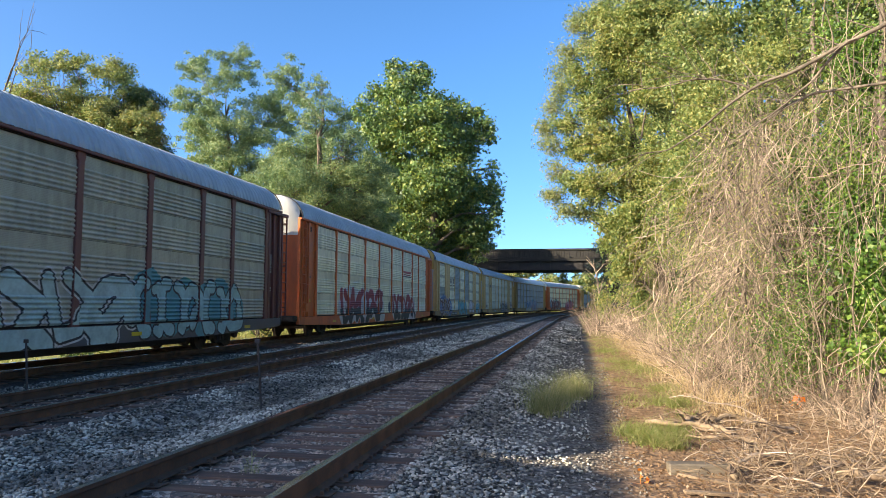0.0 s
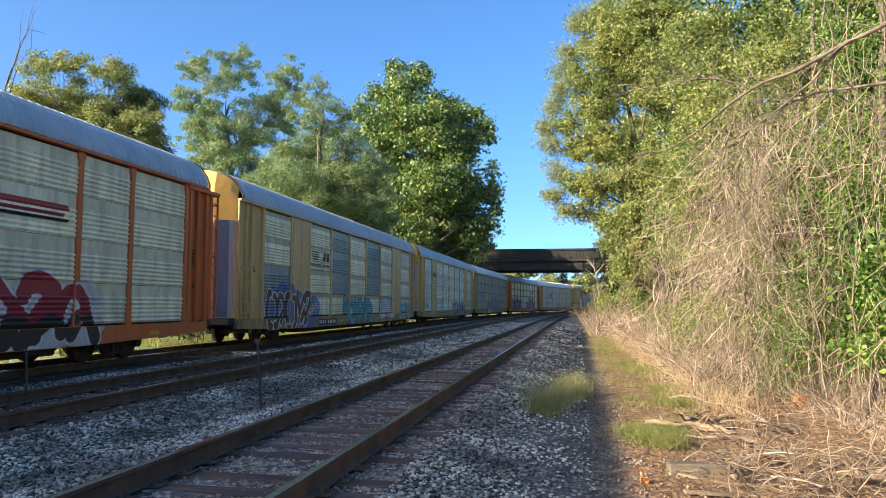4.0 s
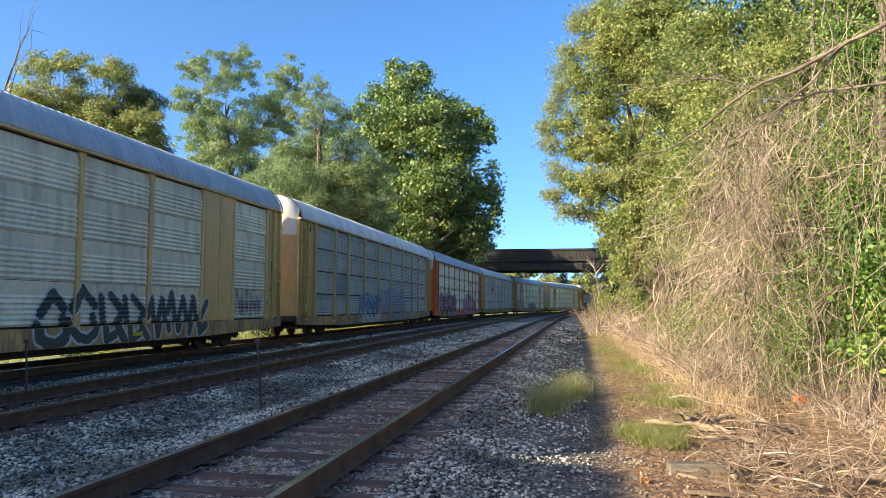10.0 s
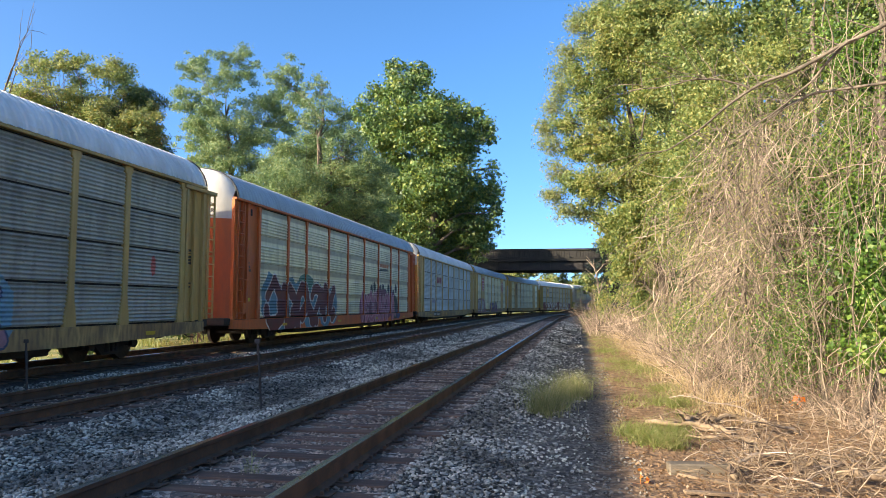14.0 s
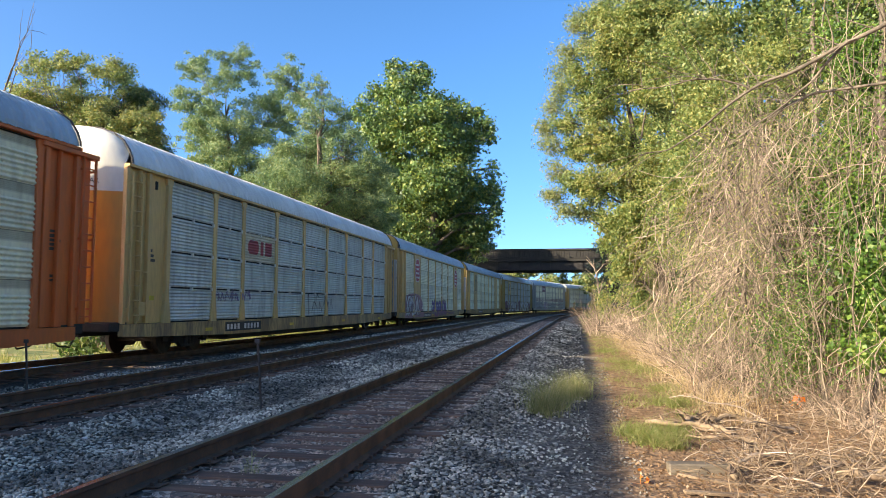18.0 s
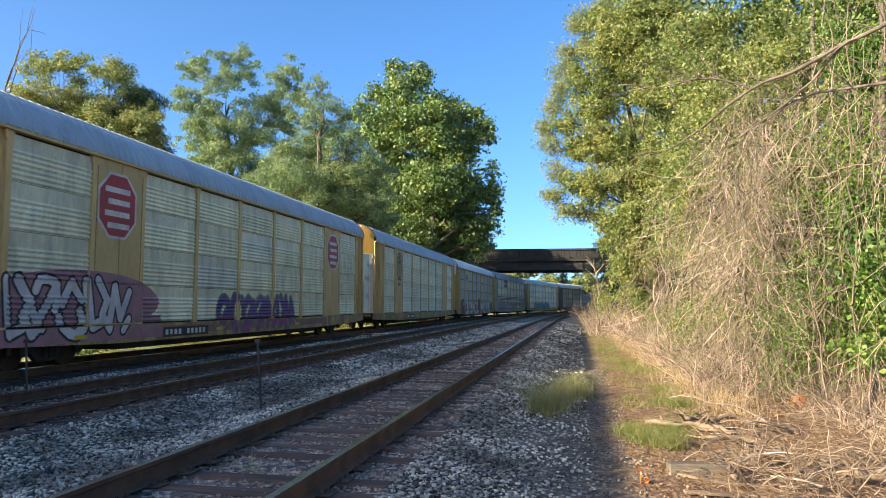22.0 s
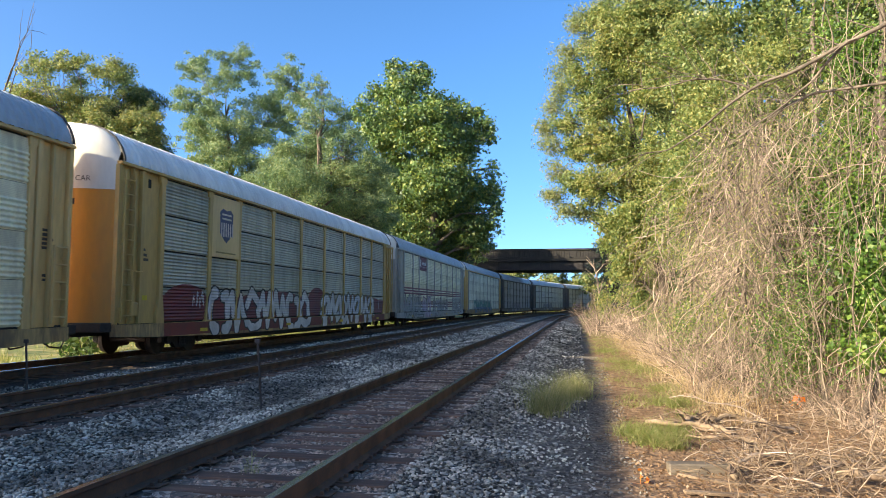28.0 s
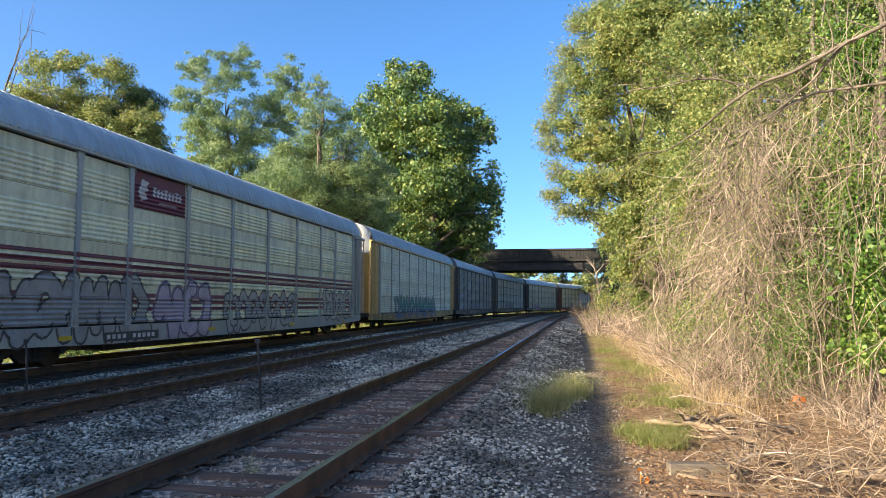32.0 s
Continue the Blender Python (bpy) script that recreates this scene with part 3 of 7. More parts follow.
tree("tulip_tree", 88, [(-22.44, 30.59, 1.48), (-18.96, 30.17, 1.61), (-24.24, 27.8, 1.85), (-20.75, 27.26, 2.59), (-16.82, 25.99, 2.1), (-26.57, 25.4, 1.61), (-13.65, 24.43, 1.85), (-11.15, 22.71, 1.48), (-22.9, 22.72, 3.58), (-17.88, 22.15, 3.58), (-13.31, 20.56, 2.59), (-10.47, 21.35, 1.11), (-22.15, 17.36, 4.32), (-16.46, 16.48, 4.2), (-12.28, 15.67, 2.72), (-10.36, 14.23, 1.48), (-10.07, 17.67, 0.99), (-20.7, 11.71, 4.32), (-15.06, 10.9, 3.83), (-11.61, 10.83, 2.22), (-9.69, 12.5, 0.86), (-16.46, 8.17, 3.09), (-11.96, 8.45, 1.85), (-19.27, 8.9, 2.47)],
     110000, 0.37, LEAF_C, "large dense green tulip tree beside the bridge", "tree", 25, -18.6, 0.7, clump=0.58, clumps_per=60, fill=0.1, loose=0.14)


# trees behind the others, added to shade the bridge, far cars and tulip tree
for sx, sy, sh, sd, sn, sl in ((-26, 98, 22, 26, 9000, 0.62), (-34, 91, 25, 27, 9000, 0.62), (-20, 102, 20, 28, 9000, 0.62), (-30, 122, 23, 29, 9000, 0.62),
                               (-28, 75, 19, 20, 26000, 0.32), (-23.5, 78, 15, 19, 22000, 0.32)):
    tree("shade_tree", sy, [(sx, sh - 3, 2.6), (sx - 3, sh - 7, 3.6), (sx + 3, sh - 7, 3.4), (sx, sh - 11, 4.6), (sx - 3.5, sh - 14, 3.6), (sx + 3, sh - 15, 3.6)],
         sn, sl, LEAF_C, "tall green tree behind the others, added to cast shade", "tree", sd, sx, 0.4, clump=0.6, clumps_per=30, fill=0.1)


def shrub(name, blobs, n_leaves, size, leaf_material, label, category, seed, clumps_per=16, clump=0.4, kind=""):
    """Leaf masses on many thin stems; blobs are (x, y, z, radius)."""
    rng = np.random.default_rng(seed)
    ob = tagged(new(name), label, category, kind=kind)
    x0 = sum(b[0] for b in blobs) / len(blobs)
    y0 = sum(b[1] for b in blobs) / len(blobs)
    ob.location = (x0, y0, zat(x0, y0))
    lines, cents, rads = [], [], []
    for bx, by, bz, br in blobs:
        c = np.array([bx - x0, by - y0, bz - ob.location.z])
        foot = np.array([c[0] + rng.normal(0, 0.3), c[1] + rng.normal(0, 0.3), zat(bx, by) - ob.location.z - 0.1])
        for _ in range(3):
            lines.append(limb(rng, foot, c + rng.normal(0, 0.4 * br, 3), 0.05, 0.012, 7, 0.12))
        d = rng.normal(size=(clumps_per, 3))
        d /= np.linalg.norm(d, axis=1, keepdims=True)
        cents.append(c + d * br * rng.uniform(0.4, 1.0, (clumps_per, 1)))
        rads.append(np.full(clumps_per, br * clump) * rng.uniform(0.5, 1.2, clumps_per))
    if kind:
        tagged(piece("branchwork", mesh_of("branchwork", *tubes(lines, 4), BARK), ob), kind="stuff")
    else:
        for b in lines:
            piece("stem", mesh_of("stem", *tubes([b], 5), BARK), ob)
    cents, rads = np.concatenate(cents), np.concatenate(rads)
    w = rads ** 2
    idx = rng.choice(len(cents), n_leaves, p=w / w.sum())
    d = rng.normal(size=(n_leaves, 3))
    d /= np.linalg.norm(d, axis=1, keepdims=True)
    pts = cents[idx] + d * (rads[idx] * rng.uniform(0.1, 1.0, n_leaves) ** 0.5)[:, None]
    pts[:, 2] = np.maximum(pts[:, 2], 0.05)
    V, F = leaves(rng, pts, size, 0.65, out=d, tri=bool(kind))
    piece("foliage", mesh_of("foliage", V, F, leaf_material), ob)
    return ob


# right-hand bank: vine-grown trees from far to near
tree("box_elder_tree", 33, [(1.04, 14.36, 0.79), (2.26, 13.37, 1.34), (1.37, 12.01, 1.16), (0.73, 10.38, 1.04), (-0.52, 9.54, 0.6), (-0.03, 8.62, 0.79), (1.2, 8.57, 1.27), (-0.18, 6.85, 0.56), (0.68, 6.57, 1.02), (2.22, 4.79, 1.04), (2.19, 3.06, 0.79), (2.64, 1.84, 0.65), (3.24, 14.07, 1.62), (3.18, 11.27, 1.53), (2.86, 7.26, 1.53), (3.28, 4.28, 1.2), (5.02, 13.18, 1.53), (4.94, 10.16, 1.53), (4.52, 7.2, 1.39), (0.13, 11.44, 0.65)],
     150000, 0.112, LEAF_R, "yellowing vine-grown tree leaning over the track", "tree", 31, 3.9, 0.25, clump=0.30, fill=0.08, clumps_per=120, loose=0.2)
tree("locust_tree", 34, [(0.3, 14.41, 0.72), (0.67, 13.44, 0.62), (-0.29, 13.1, 0.62), (-0.51, 12.05, 0.57), (-0.77, 11.13, 0.52), (-1.1, 10.21, 0.48), (-1.44, 9.48, 0.48), (-1.19, 8.57, 0.48), (-0.94, 7.56, 0.57), (-1.14, 6.39, 0.48), (-0.58, 5.67, 0.48), (0.18, 5.58, 0.52), (1.33, 15.0, 0.62)],
     22000, 0.11, LEAF_A, "thin pale green tree with feathery sprays against the sky", "tree", 30, 2.9, 0.07, clump=0.45, fill=0.1, clumps_per=26, loose=0.35, aspect=0.4)
tree("box_elder_tree", 47, [(3.0, 6.5, 2.0), (3.2, 10, 2.4), (3.8, 14, 2.8), (3.1, 4.0, 1.3), (5.5, 8, 3), (5.5, 17, 3)],
     44000, 0.20, LEAF_R, "yellow-green tree on the bank", "tree", 32, 4.2, 0.3, clumps_per=24)
tree("box_elder_tree", 20, [(3.2, 8.2, 1.4), (4.5, 8.5, 1.4), (3.5, 6.2, 1.1), (2.9, 4.5, 0.9), (5.7, 7.8, 1.5), (3.8, 4.2, 0.9), (4.8, 2.7, 0.9), (5.1, 5.6, 1.2)],
     50000, 0.088, LEAF_R, "vine-choked tree with thin yellow-green leaves", "tree", 33, 4.6, 0.18, clump=0.42, fill=0.15, clumps_per=24)
tree("box_elder_tree", 14.5, [(5.5, 6.3, 0.8), (5.3, 4.4, 1.0), (4.9, 3.5, 0.8), (5.2, 2.5, 0.9), (5.3, 1.4, 0.8), (5.8, 3.5, 1.0)],
     26000, 0.075, LEAF_V, "tree smothered in bright green vine leaves", "tree", 34, 5.3, 0.16, clump=0.46, fill=0.2, clumps_per=18, tri=False)
# crown added out of view, only to throw shade on the upper bank
tree("box_elder_tree", 10.5, [(4.2, 8.7, 1.1), (5.4, 9.4, 1.3), (6.6, 8.6, 1.2), (5.8, 8.0, 0.9), (4.8, 10.2, 1.1)],
     15000, 0.09, LEAF_R, "unseen tree added above the view to shade the bank", "tree", 40, 6.4, 0.17, clump=0.45, fill=0.2, clumps_per=20)
# back layers take the darkened leaves, so the hollows between the vines read dark
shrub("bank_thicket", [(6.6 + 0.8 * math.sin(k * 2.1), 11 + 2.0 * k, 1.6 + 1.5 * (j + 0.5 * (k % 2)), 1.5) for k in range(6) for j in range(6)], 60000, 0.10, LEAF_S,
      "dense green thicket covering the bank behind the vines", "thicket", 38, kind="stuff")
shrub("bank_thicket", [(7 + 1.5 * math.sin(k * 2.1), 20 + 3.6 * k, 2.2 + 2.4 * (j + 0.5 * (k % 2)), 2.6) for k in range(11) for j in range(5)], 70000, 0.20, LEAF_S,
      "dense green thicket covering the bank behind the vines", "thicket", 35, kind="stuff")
# woods added behind the nearer trees to keep sky light off the distant cars
shrub("bank_woods", [(np.interp(66 + 7 * k, _py, _px) + 7 + 3 * (j % 2), 66 + 7 * k, 2.5 + 3.2 * j, 4.2) for k in range(18) for j in range(4)], 30000, 0.55, LEAF_R,
      "unseen woods along the bank, added to block the sky", "woods", 39, kind="stuff")
shrub("low_bush", [(3.4, 24, 0.8, 0.7), (4.1, 18.5, 1.2, 0.8), (4.2, 15.5, 0.6, 0.6), (4.6, 12.2, 0.8, 0.7)], 9000, 0.07, LEAF_V, "low bright green bush among dry stems", "bush", 36)
shrub("low_bush", [(2.2, 52, 1.0, 1.3), (2.0, 70, 1.0, 1.5), (0.8, 58, 0.2, 0.7)], 6000, 0.14, LEAF_R, "yellow-green bush beside the track", "bush", 37)

for tx, ty, th, tr in ((5.25, 14.0, 7.5, 0.11), (5.08, 17.5, 8.5, 0.10), (5.7, 12.2, 7.0, 0.09)):
    rngc = np.random.default_rng(int(ty * 10))
    tk = tagged(new("vine_tree"), "thin dark bare-limbed tree standing among the vines", "tree", "bare trees on the bank")
    tk.location = (tx, ty, zat(tx, ty) - 0.05)
    piece("trunk", mesh_of("trunk", *tubes([limb(rngc, (0, 0, 0), (0.3, 0.1, th), tr, tr * 0.5, 12, 0.05)], 9), BARK, True), tk)
    for k in range(6):
        z = rngc.uniform(1.5, th)
        piece("limb", mesh_of("limb", *tubes([limb(rngc, (0.3 * z / th, 0.1 * z / th, z), (rngc.uniform(-1.6, 0.6), rngc.uniform(-0.8, 0.5), z + rngc.uniform(0.2, 1.4)), 0.03, 0.008, 8, 0.12)], 5), BARK, True), tk)

# conifer by the bridge and trees beyond it
rngc = np.random.default_rng(41)
con = tagged(new("conifer_tree"), "small blue-green conifer beside the bridge", "tree")
con.location = (3.2, 88, zat(3.2, 88))
piece("trunk", mesh_of("trunk", *tubes([limb(rngc, (0, 0, 0), (0.2, 0, 12.5), 0.25, 0.03, 9, 0.02)], 8), BARK, True), con)
lines, pts = [], []
for k in range(70):
    z = rngc.uniform(1.5, 12.2)
    L = (12.8 - z) * 0.42
    a = rngc.uniform(0, 6.283)
    p, r = limb(rngc, (0.02 * z, 0, z), (math.cos(a) * L, math.sin(a) * L, z - 0.28 * L), 0.05, 0.01, 6, 0.05)
    lines.append((p, r))
    t = rngc.uniform(0.1, 1, 110) ** 0.7
    q = np.stack([np.interp(t, np.linspace(0, 1, 6), p[:, j]) for j in range(3)], 1) + rngc.normal(0, 0.13, (110, 3))
    pts.append(q)
tagged(piece("branchwork", mesh_of("branchwork", *tubes(lines, 4), BARK), con), kind="stuff")
piece("crown", mesh_of("crown", *leaves(rngc, np.concatenate(pts), 0.22, 0.35, 0.5), PINE), con)
shrub("distant_woods", [(-50 + 3.2 * k, 178 + 8 * math.sin(k * 1.7), 3.5 + 4.5 * (k % 2), 4.6) for k in range(30)], 60000, 0.7, LEAF_A,
      "sunlit yellow-green woods beyond the bridge", "woods", 42, kind="stuff")
# dark bushes added to stand for tree shade on the ground past the train
shrub("scrub", [(-18.5 - 1.2 * (k % 3), 25 + 2.6 * k, 0.5 + 0.5 * (k % 2), 1.3) for k in range(30)], 24000, 0.2, LEAF_D, "dark scrub added for the tree shade beyond the line", "scrub", 43, kind="stuff")

# bare pale tree by the bridge end
rngc = np.random.default_rng(44)
bare = tagged(new("bare_sapling"), "leafless pale sapling beside the track", "tree")
bare.location = (1.9, 62, zat(1.9, 62))
lines = [limb(rngc, (0, 0, 0), (-0.7, 0, 5.2), 0.09, 0.02, 10, 0.05)]
for k in range(16):
    p = lines[0][0][rngc.integers(3, 9)]
    lines.append(limb(rngc, p, p + np.array([rngc.uniform(-1.3, 0.8), rngc.uniform(-0.5, 0.5), rngc.uniform(0.4, 1.6)]), 0.035, 0.01, 6, 0.1))
piece("trunk", mesh_of("trunk", *tubes(lines, 5), TWIG), bare)

# overhanging dead tree whose trunk stands outside the view
dead = tagged(new("dead_tree"), "leafless tree with long forked limbs reaching over the bank", "tree")
dead.location = (5.6, 9.0, zat(5.6, 9.0) - 0.05)
D = np.array([5.6, 9.0, dead.location.z])
rngc = np.random.default_rng(45)
piece("trunk", mesh_of("trunk", *tubes([limb(rngc, (0, 0, 0), (0.2, 0.2, 9.0), 0.2, 0.06, 10, 0.04)], 9), GREYBARK, True), dead)


def dead_limb(pts, r0, r1):
    pts = np.array(pts) - D
    t = np.linspace(0, len(pts) - 1, 5 * len(pts))
    q = np.stack([np.interp(t, range(len(pts)), pts[:, j]) for j in range(3)], 1)
    q[1:-1] += rngc.normal(0, 0.012, (len(q) - 2, 3))
    for _ in range(2):
        q[1:-1] = (q[:-2] + 2 * q[1:-1] + q[2:]) / 4
    return q, np.linspace(r0, r1, len(q))


DEAD_BOUGHS = [dead_limb([(5.65, 9.05, 5.5), (4.4, 9.0, 5.02), (3.48, 9.0, 4.59), (2.94, 9.0, 4.33), (2.45, 9.0, 4.06), (1.98, 9.0, 3.91), (1.53, 9, 3.53), (1.11, 9, 3.21), (0.72, 9, 3.15)], 0.036, 0.005),
         dead_limb([(1.98, 9.0, 3.91), (1.63, 8.95, 4.01), (1.38, 8.9, 4.03), (0.95, 8.9, 3.93), (0.59, 8.9, 3.91)], 0.013, 0.004),
         dead_limb([(5.6, 9.1, 4.4), (4.5, 9.25, 4.12), (3.57, 9.3, 3.99), (2.77, 9.3, 3.89), (2.52, 9.3, 3.77), (2.19, 9.3, 3.57), (1.8, 9.3, 3.45)], 0.026, 0.005),
         dead_limb([(3.07, 9, 4.42), (2.69, 9.1, 3.98), (2.38, 9.1, 3.69), (1.81, 9.1, 3.32), (1.5, 9.1, 3.0)], 0.018, 0.004)]
for q in DEAD_BOUGHS:
    piece("limb", mesh_of("limb", *tubes([q], 7), GREYBARK, True), dead)
lines = []
for q, r in DEAD_BOUGHS:
    for k in range(26):
        i = rngc.integers(6, len(q) - 1)
        lines.append(limb(rngc, q[i], q[i] + np.array([rngc.uniform(-0.7, 0.3), rngc.uniform(-0.3, 0.3), rngc.uniform(-0.45, 0.5)]), r[i] * 0.4 + 0.002, 0.003, 7, 0.14))
tagged(piece("twig_spray", mesh_of("twig_spray", *tubes(lines, 4), GREYBARK), dead), kind="stuff")

# ---- dry vines and brush on the bank ----


def vine(rng, x, y, z, length, lean, r, k=9, curl=0.16):
    p = np.zeros((k, 3))
    d = np.array([lean[0], lean[1], -1.0])
    p[0] = (x, y, z)
    for i in range(1, k):
        d = d + rng.normal(0, curl, 3)
        p[i] = p[i - 1] + d / np.linalg.norm(d) * length / k
    return p, np.linspace(r, r * 0.6, k)


def clip_low(p):
    u = across(p[:, 0].copy(), p[:, 1].copy())
    p[:, 2] = np.maximum(p[:, 2], ground_z(u) + 0.01)
    return p


def thicket(name, n, seed, span, label, material, r=(0.005, 0.013), length=(1.2, 4.0), curl=0.2, up=False, k=9):
    rng = np.random.default_rng(seed)
    x0, x1, y0, y1, z0, z1 = span
    lines = []
    for _ in range(n):
        y = rng.uniform(y0, y1)
        shift = np.interp(y, _py, _px)
        x, z = rng.uniform(x0, x1) + shift, rng.uniform(z0, z1)
        L = rng.uniform(*length)
        if up:
            z = zat(x, y)
            p, rad = vine(rng, 0, 0, 0, L, (rng.normal(0, 0.5), rng.normal(0, 0.5)), rng.uniform(*r), k, curl)
            p[:, 2] *= -1
            p += np.array([x, y, z])
        else:
            p, rad = vine(rng, x, y, z, L, (rng.normal(0, 0.35), rng.normal(0, 0.35)), rng.uniform(*r), k, curl)
        lines.append((clip_low(p), rad))
    V, F = tubes(lines, 3)
    return tagged(piece(name, mesh_of(name, V, F, material)), label, "vines", kind="stuff")


thicket("dry_vines", 480, 51, (3.0, 4.6, 14.0, 26, 0.4, 4.6), "hanging tangle of dry tan vines", TWIG, (0.004, 0.009), (0.8, 3.2), 0.30)
thicket("dry_vines", 300, 52, (3.9, 5.2, 9.5, 15.5, 0.4, 6.0), "hanging tangle of dry tan vines", TWIG, (0.003, 0.008), (0.8, 3.4), 0.26)
thicket("dry_vines", 350, 53, (2.6, 4.0, 24, 45, 0.5, 6.0), "hanging tangle of dry tan vines", TWIG, (0.010, 0.020), (1, 4), 0.3)
thicket("dry_vines", 1100, 58, (2.75, 4.3, 15, 20.0, 0.3, 5.4), "dense column of dry tan vines", TWIG, (0.0045, 0.0105), (0.7, 2.6), 0.34, False, 10)
thicket("dry_vines", 430, 59, (2.75, 4.6, 13.2, 15.2, 0.2, 5.4), "loose curtain of dry tan vines", TWIG, (0.003, 0.0085), (0.6, 2.8), 0.32, False, 11)
thicket("dry_brush", 3400, 54, (2.3, 3.9, 15, 34, 0, 0), "dense dry tan brush along the foot of the bank", BRUSH, (0.0035, 0.0085), (0.4, 1.9), 0.75, True, 9)
thicket("dry_brush", 1500, 55, (2.0, 3.6, 34, 75, 0, 0), "dense dry tan brush along the foot of the bank", BRUSH, (0.010, 0.020), (0.6, 2.2), 0.40, True, 6)
thicket("dry_brush", 1100, 56, (3.6, 5.0, 8.5, 15, 0, 0), "dry tan stems along the foot of the bank", BRUSH, (0.0025, 0.006), (0.3, 1.5), 0.55, True, 8)

thicket("dry_brush", 420, 63, (0.5, 2.3, 42, 58, 0, 0), "pale bare twigs beside the track", BRUSH, (0.007, 0.013), (0.8, 3.2), 0.36, True, 7)


def hanging_leaves(name, label, n, span, size, material, seed, clumps):
    """Small leaves in loose clumps on the face of the bank."""
    rng = np.random.default_rng(seed)
    x0, x1, y0, y1, z0, z1 = span
    y = rng.uniform(y0, y1, clumps)
    c = np.stack([rng.uniform(x0, x1, clumps) + np.interp(y, _py, _px), y, rng.uniform(z0, z1, clumps)], 1)
    i = rng.integers(0, clumps, n)
    q = c[i] + rng.normal(0, 0.22, (n, 3)) * np.array([1, 1, 1.2])
    q[:, 2] = np.maximum(q[:, 2], ground_z(across(q[:, 0].copy(), q[:, 1].copy())) + 0.03)
    return tagged(piece(name, mesh_of(name, *leaves(rng, q, size, 0.65), material)), label, "leaves", kind="stuff")


hanging_leaves("vine_leaves", "yellow-green leaves among the dry vines", 17000, (3.1, 4.6, 18, 27, 0.6, 7.5), 0.06, LEAF_R, 81, 120)
hanging_leaves("vine_leaves", "bright green leaves among the dry vines", 8000, (4.3, 5.4, 11, 15.5, 0.0, 6.4), 0.062, LEAF_V, 82, 60)
hanging_leaves("vine_leaves", "yellow-green leaves among the dry vines", 18000, (2.6, 4.2, 24, 46, 2.4, 8.5), 0.085, LEAF_R, 83, 230)
hanging_leaves("vine_leaves", "green leaves hanging over the bank", 9000, (2.7, 4.9, 13.4, 17, 0.6, 6.5), 0.042, LEAF_R, 87, 90)
hanging_leaves("vine_leaves", "green leaves hanging over the bank", 8000, (2.9, 3.9, 20, 26, 2.6, 7.5), 0.06, LEAF_R, 88, 80)
hanging_leaves("vine_leaves", "large bright green vine leaves", 3400, (4.3, 5.2, 11.5, 13.5, -0.1, 2.4), 0.115, LEAF_V, 85, 46)
hanging_leaves("vine_leaves", "bright green leaf clumps among the vines", 3200, (3.2, 4.5, 12.8, 14.4, 0.0, 2.2), 0.045, LEAF_V, 89, 18)
hanging_leaves("vine_leaves", "green leaf clumps high among the vines", 2600, (4.2, 5.0, 13.0, 15.5, 2.6, 5.0), 0.055, LEAF_V, 90, 12)
hanging_leaves("vine_leaves", "bright green leaves at the foot of the stems", 3000, (3.7, 4.4, 14.5, 17.5, -0.2, 1.0), 0.06, LEAF_V, 86, 40)
hanging_leaves("vine_leaves", "yellow-green leaves in the dry brush", 9000, (2.4, 3.8, 14, 34, -0.2, 1.5), 0.055, LEAF_R, 84, 130)

rngc = np.random.default_rng(57)
for a, b, r in (((3.45, 15.7, -0.4), (2.75, 15.2, 3.3), 0.05), ((3.7, 14.6, -0.4), (3.0, 15.0, 4.2), 0.035), ((4.0, 13.4, -0.4), (3.35, 14.6, 2.6), 0.055), ((3.95, 12.6, -0.4), (3.6, 13.2, 3.4), 0.03),
                ((4.4, 14.3, 0.0), (4.5, 14.6, 7.6), 0.05), ((4.15, 12.3, -0.4), (4.55, 12.6, 6.2), 0.03), ((4.5, 12.4, 0.0), (4.3, 12.3, 5.2), 0.025)):
    st = tagged(new("climbing_vine"), "thick bare tan vine climbing from the ground", "vine", "climbing stems")
    st.location = a
    lines = [limb(rngc, (0, 0, 0), np.array(b) - np.array(a), r * 0.55, r * 0.3, 14, 0.16)]
    for k in range(6):
        p = lines[0][0][rngc.integers(3, 11)]
        lines.append(limb(rngc, p, p + rngc.normal(0, 0.5, 3) + np.array([0, 0, 0.4]), r * 0.4, 0.005, 6, 0.15))
    piece("stem", mesh_of("stem", *tubes(lines, 6), GREYBARK, True), st)

# ---- dead wood heap, cut tie, litter ----


def stick(rng, x, y, z, L, r, az, tilt, k=7, wob=0.06):
    d = np.array([math.cos(az) * math.cos(tilt), math.sin(az) * math.cos(tilt), math.sin(tilt)]) * L
    return limb(rng, (-d / 2 + np.array([x, y, z])), (d / 2 + np.array([x, y, z])), r, r * 0.55, k, wob)


rngc = np.random.default_rng(61)
